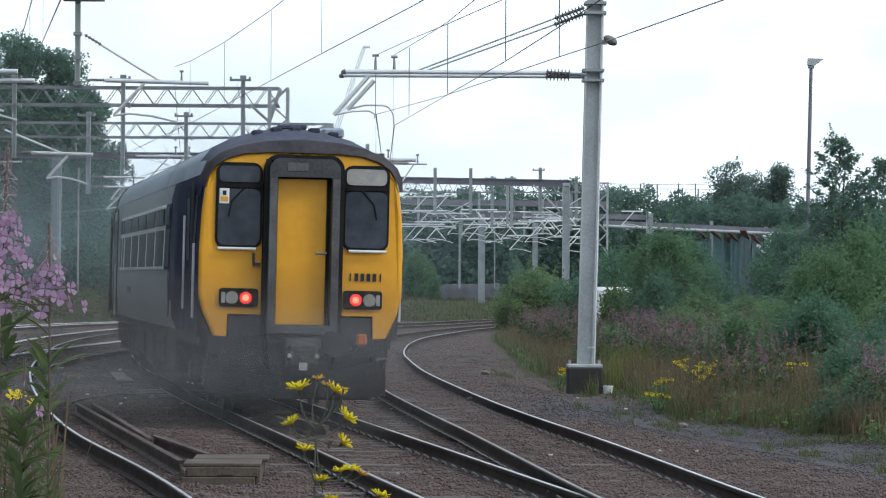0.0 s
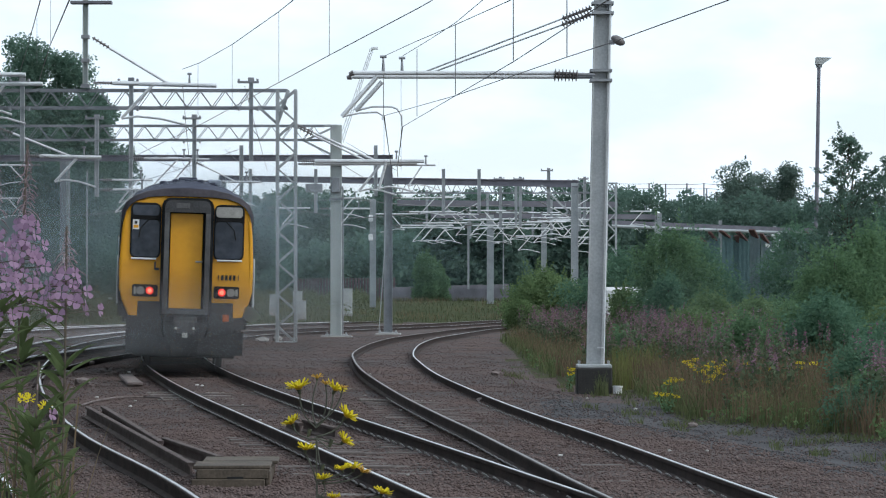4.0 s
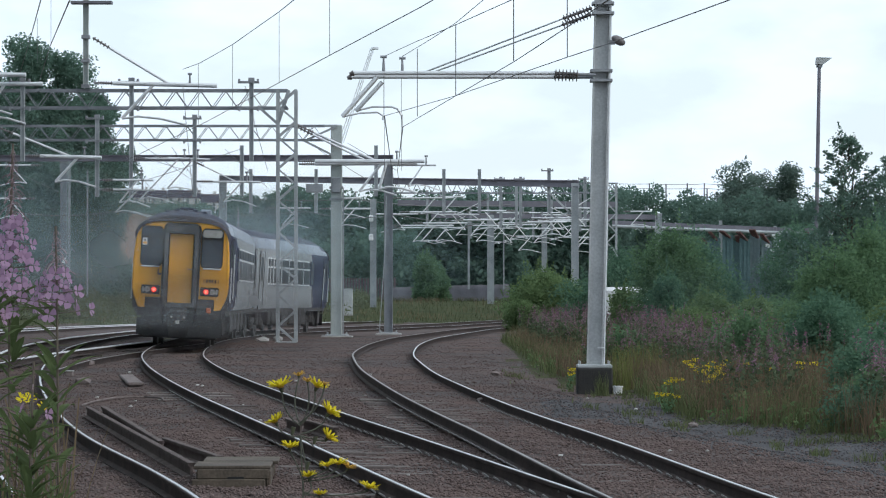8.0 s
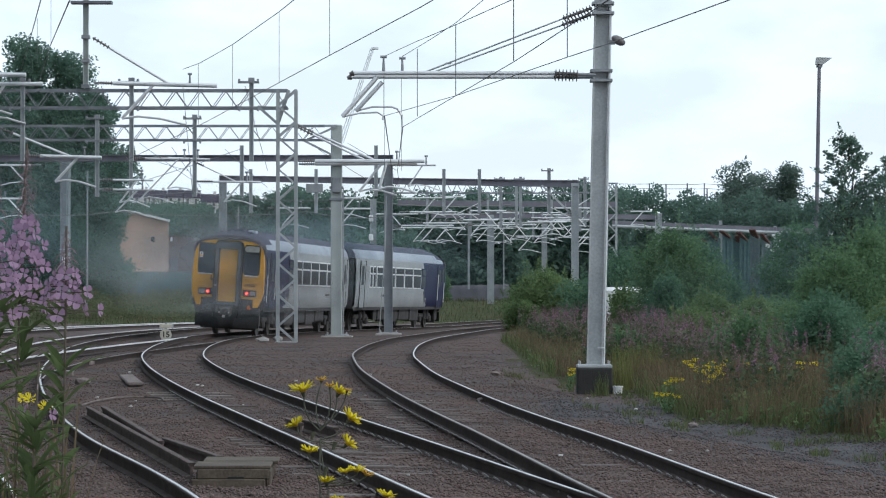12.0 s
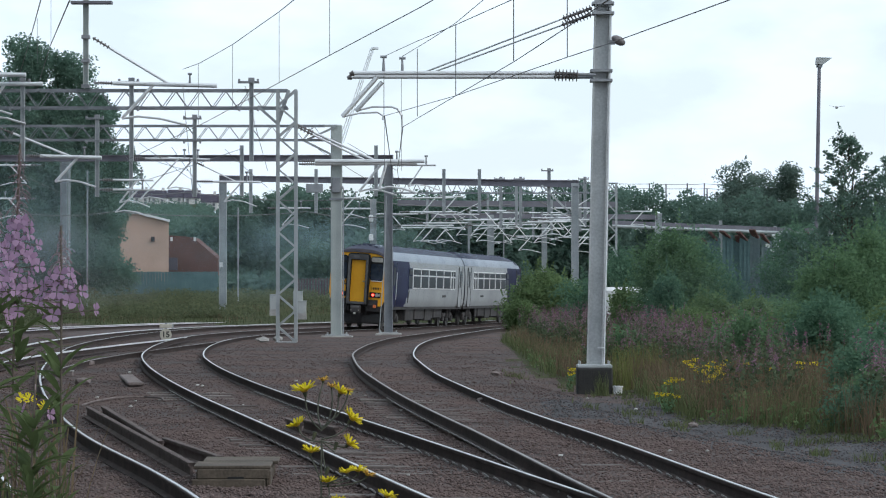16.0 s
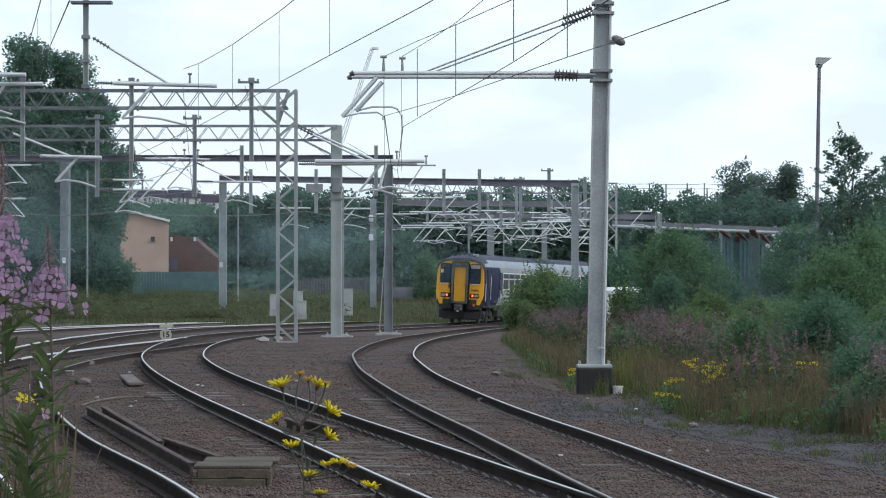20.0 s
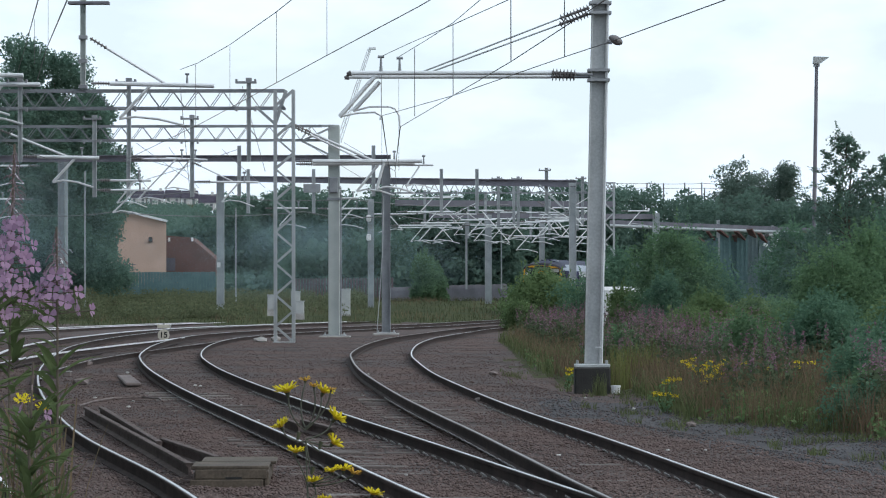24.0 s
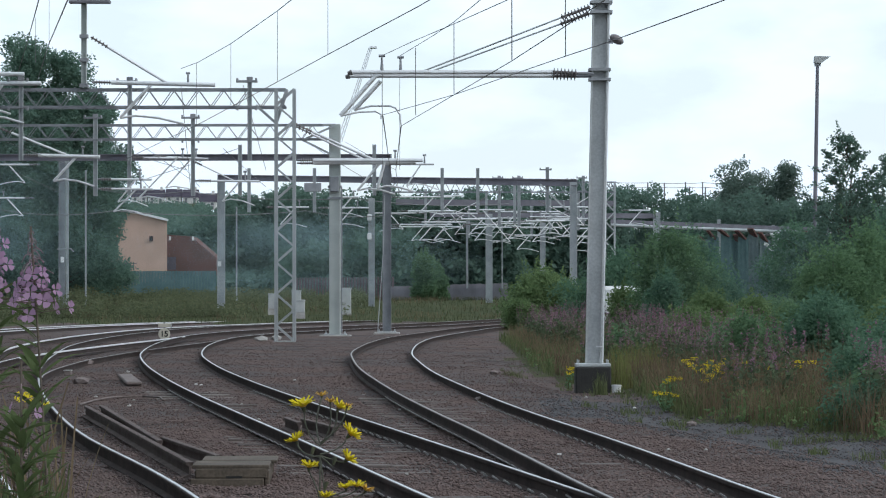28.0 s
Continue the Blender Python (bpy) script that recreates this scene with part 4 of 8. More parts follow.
# --- the near mast beside the branch track
def near_mast():
    foot, top = Vector((2.79, 58.0, 0.30)), Vector((2.955, 58.0, 7.6))
    m = thing("overhead_line_mast", "tall grey steel mast on a black concrete block", "mast")
    part("shaft", post(bmesh.new(), foot, top, 0.29, 0.3), MASTM, m, "grey wide-flanged steel shaft")
    bm = bmesh.new()
    box(bm, (2.78, 58, 0.28), (0.64, 0.6, 0.06), None, 0.01)
    for sx in (-1, 1):
        for sy in (-1, 1):
            tube(bm, (2.78 + sx * 0.27, 58 + sy * 0.24, 0.2), (2.78 + sx * 0.27, 58 + sy * 0.24, 0.38), 0.016, 6)
    part("base_plate", bm, GALV, m, "grey steel base plate with bolts")
    part("base_block", box(bmesh.new(), (2.78, 58, -0.1), (0.65, 0.65, 0.7), None, 0.025), CONC_DARK, m, "black stained concrete block")
    bm = bmesh.new()
    box(bm, (2.9, 57.83, 0.62), (0.13, 0.03, 0.025))
    tube(bm, (2.955, 57.86, 0.3), (3.105, 57.86, 7.5), 0.016, 6)
    part("earth_conductor", bm, TUBE, m, "pale earth conductor up the mast")
    for z in (5.62, 6.86):
        for dz in (-0.09, 0.09):
            part("arm_bracket", box(bmesh.new(), (2.76 + z * 0.027, 58, z + dz), (0.4, 0.4, 0.05)), GALV_DARK, m)
    # twin arm: two tubes, twin insulators, twin ties
    for k, (dz, dy) in enumerate(((0.06, -0.16), (0.012, 0.16))):
        y = 58 + dy
        part("arm_pin", tube(bmesh.new(), (2.8, y, 5.6 + dz * 0.5), (2.48, y, 5.6 + dz * 0.6), 0.03, 8), GALV_DARK, m)
        insulator(m, (2.5, y, 5.6 + dz * 0.6), (2.04, y, 5.6 + dz), 0.085, 7)
        part("arm_tube", tube(bmesh.new(), (2.05, y, 5.6 + dz), (-1.66 - 0.05 * k, y, 5.6 + dz), 0.042 - 0.006 * k, 14), TUBE, m, "pale aluminium arm tube")
        part("tube_end", tube(bmesh.new(), (-1.64 - 0.05 * k, y, 5.6 + dz), (-1.72 - 0.05 * k, y, 5.6 + dz - 0.02), 0.056, 10, 0.03), INSUL, m)
        insulator(m, (2.74, y, 6.86 - 0.09 * k), (2.2, y, 6.66 - 0.09 * k), 0.07, 9)
        part("tie_tube", tube(bmesh.new(), (2.2, y, 6.66 - 0.09 * k), (-0.33 + 0.1 * k, y, 5.68), 0.015, 8), GALV, m)
        lo = (-1.85, y, 4.86) if k == 0 else (-1.61, y, 4.98)
        hi = (-1.2, y, 5.6) if k == 0 else (-1.12, y, 5.52)
        part("strut", tube(bmesh.new(), hi, lo, 0.042, 10), TUBE, m)
        if k == 0:
            pts = [lo, (-1.5, y, 4.93), (-1.2, y, 4.94), (-1.1, y, 4.88), (-1.1, y, 4.8)]
        else:
            pts = [lo, (-1.3, y, 5.06), (-0.95, y, 5.06), (-0.84, y, 5.02), (-0.76, y, 4.9), (-0.75, y, 4.7)]
        part("registration_arm", chain(bmesh.new(), pts, 0.019, 8), TUBE, m)
        x = -1.09 if k == 0 else -0.75
        bm = tube(bmesh.new(), (x, y, 5.66), (x, y, 5.94), 0.035, 8, 0.016)
        tube(bm, (x - 0.06, y, 5.96), (x + 0.06, y, 5.96), 0.026, 8)
        part("wire_saddle", bm, GALV_DARK, m)


near_mast()

# --- first portal: laced girder on a lattice leg
g1 = thing("girder_portal", "galvanised laced girder across the tracks on a lattice leg", "portal", group="overhead line portals")
truss(g1, (-24.26, 108.2, 8.62), (-5.34, 108.0, 8.60), 0.6, 22, 0.72, 0.08)
lattice_leg(g1, (-5.35, 108.0, -0.04), (-5.35, 108.0, 8.60), 0.62, 0.5, 16, 0.1)
plinth(g1, (-5.37, 108.0, -0.21), 1.0, 0.14)
bm = bmesh.new()
for y in (108.0, 108.5):
    bar(bm, (-5.3, y, 8.6), (-5.68, y, 7.45), 0.09, 0.09)
    bar(bm, (-6.35, y, 8.05), (-5.68, y, 7.45), 0.09, 0.09)
part("knee_brace", bm, GALV, g1)
drop_post(g1, (-14.37, 107.7, 8.95), (-14.37, 107.7, 6.15), 0.145)
drop_post(g1, (-10.65, 107.7, 8.95), (-10.65, 107.7, 6.15), 0.145)
drop_post(g1, (-6.55, 107.7, 8.95), (-6.55, 107.7, 6.15), 0.145)
mm = thing("tall_extension_mast", "slim grey steel mast with a top platform, standing on the girder", "mast")
part("shaft", post(bmesh.new(), (-12.25, 108.0, 8.68), (-12.25, 108.0, 11.75), 0.18, 0.18), PALEPOST, mm)
part("top_platform", box(bmesh.new(), (-12.05, 108.0, 11.60), (1.4, 0.5, 0.09)), BEAM, mm)
part("clamp", box(bmesh.new(), (-12.25, 108.0, 10.42), (0.28, 0.28, 0.12)), GALV_DARK, mm)
part("clamp", box(bmesh.new(), (-12.25, 108.0, 9.61), (0.28, 0.28, 0.12)), GALV_DARK, mm)
part("clamp", box(bmesh.new(), (-12.25, 108.0, 8.73), (0.28, 0.28, 0.12)), GALV_DARK, mm)
cantilever((-11.91, 107.4, 8.81), (-7.71, 107.4, 8.71), 1.2, 1.1, 2.2, (-11.95, 107.4, 10.35), True, 0.075, None, 0.51)
cantilever((-18.11, 107.4, 9.12), (-14.22, 107.4, 9.08), 1.2, 0.9, 1.6, None, False, 0.075)
cantilever((-17.95, 107.6, 8.78), (-13.67, 107.6, 8.78), 1.2, 0.9, 1.6, None, False, 0.075)

# --- second portal: laced girder on a pale broad post
g2 = thing("girder_portal", "galvanised laced girder on a pale broad steel post", "portal", group="overhead line portals")
truss(g2, (-25.75, 125.2, 8.3), (-4.72, 125.0, 8.29), 0.56, 25, 0.62, 0.075)
for z in (8.29, 7.73):
    for y in (125.0, 125.4):
        part("truss_chord", bar(bmesh.new(), (-4.72, y, z), (-4.2, y, z), 0.075, 0.075), GALV, g2)
part("broad_post", box(bmesh.new(), (-4.23, 125.2, 4.15), (0.45, 0.4, 8.35), None, 0.03), PALEPOST, g2, "pale smooth steel post")
plinth(g2, (-4.21, 125.2, -0.23), 1.25, 0.18)
part("post_band", box(bmesh.new(), (-4.23, 125.2, 5.83), (0.55, 0.5, 0.09)), GALV_DARK, g2)
part("post_band", box(bmesh.new(), (-4.23, 125.2, 5.38), (0.55, 0.5, 0.09)), GALV_DARK, g2)
part("post_box", box(bmesh.new(), (-4.24, 124.9, 5.93), (0.34, 0.2, 0.6), None, 0.02), GALV_DARK, g2)
bm = bmesh.new()
bar(bm, (-5.50, 125.0, 7.68), (-4.27, 125.0, 8.24), 0.08, 0.08)
bar(bm, (-5.50, 125.0, 7.68), (-4.38, 125.0, 7.12), 0.08, 0.08)
part("knee_brace", bm, GALV, g2)
drop_post(g2, (-13.68, 124.6, 8.65), (-13.68, 124.6, 5.45), 0.16)
drop_post(g2, (-9.82, 124.6, 8.65), (-9.82, 124.6, 5.45), 0.16)
part("post_cable", tube(bmesh.new(), (-3.95, 124.9, 5.82), (-3.95, 124.9, 0.04), 0.03, 6), GALV_DARK, g2)
cantilever((-5.71, 124.6, 6.86), (-0.73, 124.6, 6.86), 1.1, 0.3, 1.5, (-5.80, 124.6, 8.31), True, 0.08)
cantilever((-5.72, 124.9, 6.76), (-1.02, 124.9, 6.78), 1.1, 0.9, 1.5, (-5.81, 124.9, 8.24), False, 0.07)
cantilever((-16.56, 124.4, 7.07), (-13.48, 124.4, 6.99), 1.0, 0.9, 1.6, (-17.63, 124.4, 8.21), True, 0.075)
cantilever((-13.61, 124.8, 6.13), (-11.47, 124.8, 6.11), 0.9, 0.7, 1.2)
cantilever((-13.59, 124.6, 5.74), (-11.40, 124.6, 5.72), 0.9, 0.9, 1.3)
cantilever((-9.73, 124.6, 6.06), (-7.20, 124.6, 6.03), 0.8, 0.7, 1.3, (-9.82, 124.6, 6.84))

# --- third and fourth portals: purple-grey beams
g3 = thing("beam_portal", "purple-grey steel beam portal with a slim grey post", "portal", group="overhead line portals")
bm = bmesh.new()
for z in (7.46, 7.22):
    box(bm, (-12.1, 133, z), (20.0, 0.26, 0.03))
box(bm, (-12.1, 133, 7.34), (20.0, 0.03, 0.24))
part("beam", bm, BEAM, g3, "long purple-grey steel beam")
part("grey_post", post(bmesh.new(), (-2.30, 133.0, -0.01), (-2.30, 133.0, 7.48), 0.36, 0.32), GALV_DARK, g3)
plinth(g3, (-2.30, 133.0, -0.25), 1.1, 0.2)
part("far_post", post(bmesh.new(), (-21.9, 133, -0.2), (-21.9, 133, 7.4), 0.36, 0.32), GALV_DARK, g3)
drop_post(g3, (-8.47, 132.6, 7.86), (-8.47, 132.6, 5.72), 0.16, False)
drop_post(g3, (-2.82, 132.6, 7.86), (-2.82, 132.6, 5.72), 0.16, False)
drop_post(g3, (-13.13, 132.6, 7.86), (-13.13, 132.6, 5.72), 0.16, False)
bm = bmesh.new()
chain(bm, [(-2.68, 132.7, 0.02), (-2.44, 132.7, 3.47), (-2.39, 132.7, 5.73)], 0.02, 6)
part("post_cable", bm, GALV, g3)
cantilever((-12.13, 132.5, 7.36), (-9.80, 132.5, 7.26), 1.3, 1.1, 1.5)
cantilever((-2.15, 132.5, 7.03), (-0.30, 132.5, 7.03), 0.9, 0.6, 1.3)
cantilever((-13.17, 132.3, 7.30), (-10.21, 132.3, 7.28), 1.7, 1.6, 1.4)

g4 = thing("beam_portal", "long purple-grey steel beam portal over the bend", "portal", group="overhead line portals")
bm = bmesh.new()
a, b = Vector((-13.79, 195.0, 8.92)), Vector((8.02, 186.0, 8.29))
for dz, w in ((0.0, 0.4), (-0.3, 0.4)):
    bar(bm, a + Vector((0, 0, dz)), b + Vector((0, 0, dz * 1.2)), 0.3, 0.06)
bar(bm, a + Vector((0, 0, -0.15)), b + Vector((0, 0, -0.18)), 0.04, 0.32)
part("beam", bm, BEAM, g4, "long purple-grey steel beam")
part("left_post", post(bmesh.new(), (-13.62, 195.0, 0.15), (-13.62, 195.0, 8.89), 0.46, 0.4), GALV, g4)
part("right_post", post(bmesh.new(), (7.79, 186.0, 0.22), (7.79, 186.0, 8.15), 0.42, 0.4), GALV, g4)
part("notice_plate", box(bmesh.new(), (-13.70, 194.7, 3.43), (0.2, 0.02, 0.3)), TRIMW, g4)
bm = bmesh.new()
bar(bm, (7.52, 186.0, 6.38), (5.82, 186.0, 8.05), 0.1, 0.1)
bar(bm, (7.52, 186.0, 6.48), (6.25, 186.0, 5.95), 0.1, 0.1)
part("knee_brace", bm, GALV, g4)
drop_post(g4, (2.16, 187.0, 9.03), (2.16, 187.0, 6.41), 0.2, False)
drop_post(g4, (-7.53, 187.0, 9.03), (-7.53, 187.0, 6.41), 0.2, False)
drop_post(g4, (0.05, 187.0, 9.03), (0.05, 187.0, 6.41), 0.2, False)
drop_post(g4, (6.29, 187.0, 9.03), (6.29, 187.0, 6.41), 0.2, True)
drop_post(g4, (-11.41, 187.0, 9.03), (-11.41, 187.0, 6.41), 0.2, False)
part("cable_box", box(bmesh.new(), (-7.63, 187.0, 7.89), (1.0, 0.4, 0.5)), GALV_DARK, g4)

# --- a laced girder and more beams behind
g5 = thing("girder_portal", "far galvanised laced girder over the yard", "portal", group="overhead line portals")
truss(g5, (-3.49, 215.0, 9.17), (11.54, 208.0, 8.93), 0.66, 22, 0.5, 0.08)
lattice_leg(g5, (11.13, 208.0, 3.04), (11.13, 208.0, 8.93), 0.62, 0.5, 9, 0.11)
part("slim_post", post(bmesh.new(), (-4.76, 215.0, 0.15), (-4.76, 215.0, 8.09), 0.42, 0.4), GALV, g5)
plinth(g5, (-4.76, 215.0, 0.00), 1.1, 0.2)
drop_post(g5, (3.84, 209.0, 9.34), (3.84, 209.0, 6.04), 0.2, True)
drop_post(g5, (5.15, 209.0, 9.34), (5.15, 209.0, 6.04), 0.2, True)
drop_post(g5, (9.42, 209.0, 9.34), (9.42, 209.0, 6.04), 0.2, True)
part("post_insulator_box", box(bmesh.new(), (-4.90, 214.6, 6.77), (0.3, 0.3, 0.45), None, 0.05), TRIMW, g5)
part("post_insulator_box", box(bmesh.new(), (-4.90, 214.6, 5.47), (0.3, 0.3, 0.45), None, 0.05), TRIMW, g5)

g6 = thing("beam_portal", "far grey beam portal half hidden by bushes", "portal", group="overhead line portals")
part("beam", bar(bmesh.new(), (-3.54, 245.0, 8.69), (13.59, 245.0, 8.56), 0.3, 0.45), BEAM, g6)
part("beam", bar(bmesh.new(), (-1.05, 285.0, 8.73), (19.39, 285.0, 8.57), 0.3, 0.45), BEAM, g6)
part("beam", bar(bmesh.new(), (16.64, 310.0, 8.63), (38.32, 310.0, 7.74), 0.3, 0.45), BEAM, g6)
part("post", post(bmesh.new(), (3.51, 232.0, -0.21), (3.51, 232.0, 7.44), 0.5, 0.5), GALV, g6)
part("post", post(bmesh.new(), (7.88, 245.0, -0.31), (7.88, 245.0, 7.16), 0.42, 0.42), GALV, g6)
part("post", post(bmesh.new(), (19.49, 285.0, -0.62), (19.49, 285.0, 8.93), 0.6, 0.6), GALV, g6)
part("post", post(bmesh.new(), (27.31, 310.0, -0.82), (27.31, 310.0, 8.85), 0.3, 0.3), GALV, g6)
part("post", post(bmesh.new(), (32.65, 310.0, -0.82), (32.65, 310.0, 8.30), 0.3, 0.3), GALV, g6)
plinth(g6, (3.39, 232.0, -0.13), 1.2, 0.25)
part("lower_pipe", tube(bmesh.new(), (16.59, 309.0, 8.27), (38.75, 309.0, 7.39), 0.16, 8), GALV, g6)
# far arms: root, tip, height, distance
for x0, x1, z, d in ((0.80, 4.02, 7.02, 230), (3.31, 6.63, 7.61, 232), (5.36, 9.01, 6.61, 240), (4.97, 7.57, 6.05, 242), (6.56, 9.70, 7.21, 240), (-3.50, 0.76, 8.20, 216), (-2.95, 0.88, 7.29, 218), (-3.54, 0.76, 6.35, 218), (-7.83, -4.61, 7.03, 200), (-6.58, -5.25, 7.71, 200), (-11.13, -8.41, 7.07, 200), (9.05, 11.44, 6.32, 230), (8.21, 11.62, 5.78, 232), (8.97, 11.26, 7.59, 228), (-0.42, 1.57, 8.47, 222), (14.32, 16.56, 8.17, 250), (-24.54, -26.93, 7.37, 190), (-24.20, -26.93, 9.38, 190)):
    cantilever((x0, d, z), (x1, d, z), 1.1, 1.0, 1.7, None, True, 0.055)
# the yard beyond: arm after arm, alternating sides, on slim posts
ARMS = random.Random(6)
for k in range(20):
    d = 198 + 3.2 * k
    mid = -4.5 + 16.5 * ARMS.random()
    z = 6.5 + ARMS.uniform(-0.4, 0.7) + (d - 198) * 0.012
    half = ARMS.uniform(1.2, 2.0) * (1 if k % 2 else -1)
    cantilever((mid - half, d, z), (mid + half, d, z), 1.15, 1.0, 1.7, (mid - half, d, z + 1.2) if k % 3 == 0 else None, k % 2 == 0, 0.045)
    if k % 2 == 0:
        dp = thing("dropper_post", "grey steel post hanging from the portals over the yard", "post", group="hanging posts")
        part("shaft", post(bmesh.new(), (mid - half, d, z - 0.9), (mid - half, d, z + 1.7), 0.18, 0.18), GALV, dp)

# --- wires
wire([(-0.74, 58.0, 4.68), (0.19, 46.0, 4.50), (0.83, 37.0, 4.33), (1.39, 29.0, 4.22), (1.58, 26.0, 4.18)], 0.0058)
wire([(-1.08, 58.1, 4.89), (0.20, 50.0, 4.75), (1.50, 38.0, 4.46), (1.86, 34.0, 4.33), (2.42, 27.0, 4.11), (2.67, 24.0, 4.02)], 0.0058)
wire([(-1.08, 58.1, 5.99), (-0.47, 52.0, 5.76), (0.16, 45.0, 5.44), (0.83, 37.0, 5.07)], 0.0058)
wire([(-0.75, 58.0, 5.98), (-0.19, 52.0, 5.82), (0.19, 47.0, 5.65), (0.58, 41.0, 5.48)], 0.0058)
wire([(-8.87, 107.4, 9.27), (-7.87, 102.0, 9.09), (-6.01, 90.0, 8.74), (-3.85, 74.0, 8.24), (-2.85, 66.0, 7.99)], 0.011)
wire([(-10.85, 107.0, 6.10), (-7.16, 95.0, 6.79), (-4.17, 80.0, 6.97), (-2.52, 70.0, 6.91), (-0.41, 56.0, 6.70), (0.18, 52.0, 6.66)], 0.010)
wire([(-1.08, 58.1, 4.89), (-2.01, 124.0, 6.46), (-3.12, 216.0, 8.32)], 0.012)
wire([(-0.74, 58.0, 4.68), (-1.79, 124.0, 6.46), (-2.88, 216.0, 8.12)], 0.012)
wire([(-7.66, 60.0, 7.23), (-14.05, 107.0, 10.20), (-16.68, 124.0, 10.24)], 0.013)
wire([(-7.34, 62.0, 7.42), (-13.36, 107.0, 10.01), (-16.02, 124.0, 9.57)], 0.016)
wire([(-27.28, 195.0, 6.79), (-20.81, 200.0, 6.85), (-9.05, 210.0, 7.11), (-3.12, 216.0, 7.04), (5.14, 240.0, 7.04)], 0.03, 0.3)
wire([(-24.30, 215.0, 8.87), (-17.36, 215.0, 8.56), (-6.21, 216.0, 8.12), (4.97, 232.0, 8.19)], 0.03, 0.3)
# droppers between the carrying and the contact wires: sideways, near, upper and lower height
for x, y, z0, z1 in ((-7.38, 95.0, 8.54, 6.65), (-5.88, 88.0, 8.58, 6.78), (-4.11, 79.0, 8.69, 6.90), (-2.52, 70.0, 8.21, 6.91), (-0.44, 54.0, 5.81, 4.65), (0.19, 47.0, 5.63, 4.57), (0.83, 37.0, 5.09, 4.34), (1.50, 38.0, 5.19, 4.46), (-1.09, 58.1, 5.96, 4.89), (-1.32, 100.0, 9.10, 5.52), (-1.86, 100.0, 7.26, 5.52), (-13.40, 104.0, 10.71, 9.22), (-12.45, 100.0, 10.99, 9.50)):
    wire([(x, y, z0), (x, y, z1)], 0.007, 0, "thin dropper wire between overhead wires", "dropper_wire")
wd = thing("wire_weight", "grey bulb-shaped fitting clamped on the overhead wire", "line fitting")
bm = bmesh.new()
bmesh.ops.create_uvsphere(bm, u_segments=16, v_segments=10, radius=0.1, matrix=Matrix.Translation((1.95, 35.0, 4.42)) @ Matrix.Rotation(0.5, 4, "Y") @ Matrix.Diagonal((0.85, 0.6, 0.5, 1)))
part("bulb", bm, INSUL, wd, smooth=True)
part("clamp", box(bmesh.new(), (1.88, 35.0, 4.40), (0.06, 0.05, 0.05)), GALV_DARK, wd)
# thin stays and feeders between the girders
for a, b in (((-12.16, 126.0, 7.66), (-10.27, 131.0, 6.24)), ((-13.00, 126.0, 7.39), (-10.58, 131.0, 6.73)), ((-10.85, 126.0, 7.48), (-10.06, 131.0, 6.03)), ((-12.46, 131.0, 6.31), (-8.14, 126.0, 7.39)), ((-12.81, 120.0, 7.81), (-12.18, 131.0, 6.03)),
             ((-8.71, 126.0, 7.39), (-7.29, 131.0, 6.03)), ((-4.98, 126.0, 7.39), (-3.06, 131.0, 6.31)), ((-6.79, 108.0, 8.73), (-7.29, 131.0, 6.73)), ((-8.92, 108.0, 8.73), (-9.92, 125.0, 5.47)), ((-3.85, 126.0, 7.66), (-1.92, 133.0, 6.81)),
             ((-17.18, 126.0, 6.54), (-15.28, 131.0, 5.56)), ((-16.57, 120.0, 7.38), (-14.92, 126.0, 6.76))):
    wire([a, b], 0.011, 0.02, "thin steel stay wire between the girders", "stay_wire")
wire([(20.5, 380.0, 14.95), (24.9, 380.0, 14.9), (29.46, 380.0, 14.85), (31.51, 380.0, 14.92), (35.39, 380.0, 14.78)], 0.03, 0.05)
wire([(20.5, 380.0, 14.4), (24.9, 380.0, 14.36), (29.94, 380.0, 14.34), (31.85, 380.0, 14.34), (35.39, 380.0, 14.25)], 0.03, 0.05)

# ------------------------------------------------------------------ plants
LEAF_DARK = leafy("dark_tree_leaves", (0.07, 0.145, 0.098), (0.165, 0.28, 0.18), 0.55)
# distance haze is mixed into these three greens: paler, bluer, greyer
LEAF_TALL = leafy("haze_tinted_tall_leaves", (0.085, 0.152, 0.122), (0.18, 0.28, 0.215), 0.55)
LEAF_FAR = leafy("haze_tinted_far_leaves", (0.082, 0.142, 0.116), (0.175, 0.262, 0.21), 0.55)
LEAF_HAZE = leafy("haze_greyed_poplar_leaves", (0.092, 0.14, 0.12), (0.19, 0.255, 0.215), 0.55)
LEAF_MID = leafy("green_shrub_leaves", (0.088, 0.162, 0.092), (0.19, 0.3, 0.16), 0.55)
LEAF_LIGHT = leafy("light_willow_leaves", (0.1, 0.162, 0.073), (0.21, 0.29, 0.135), 0.5)
LEAF_OLIVE = leafy("olive_leaves", (0.04, 0.055, 0.02), (0.1, 0.115, 0.04))
GRASS_DRY = leafy("dry_seeding_grass", (0.11, 0.083, 0.055), (0.25, 0.188, 0.122), 0.35)
GRASS_GREEN = leafy("green_grass_blades", (0.065, 0.088, 0.04), (0.17, 0.188, 0.09), 0.35)
GRASS_LIGHT = leafy("yellow_green_grass", (0.11, 0.125, 0.045), (0.25, 0.26, 0.1), 0.35)
BANK_GREEN = leafy("dull_bank_grass", (0.05, 0.062, 0.034), (0.095, 0.105, 0.055), 0.35)
BANK_LEAF = leafy("olive_scrub_leaves", (0.09, 0.112, 0.068), (0.19, 0.205, 0.115), 0.5)
HERB_FIELD = leafy("dull_olive_weed_leaves", (0.055, 0.08, 0.048), (0.14, 0.18, 0.105), 0.4)
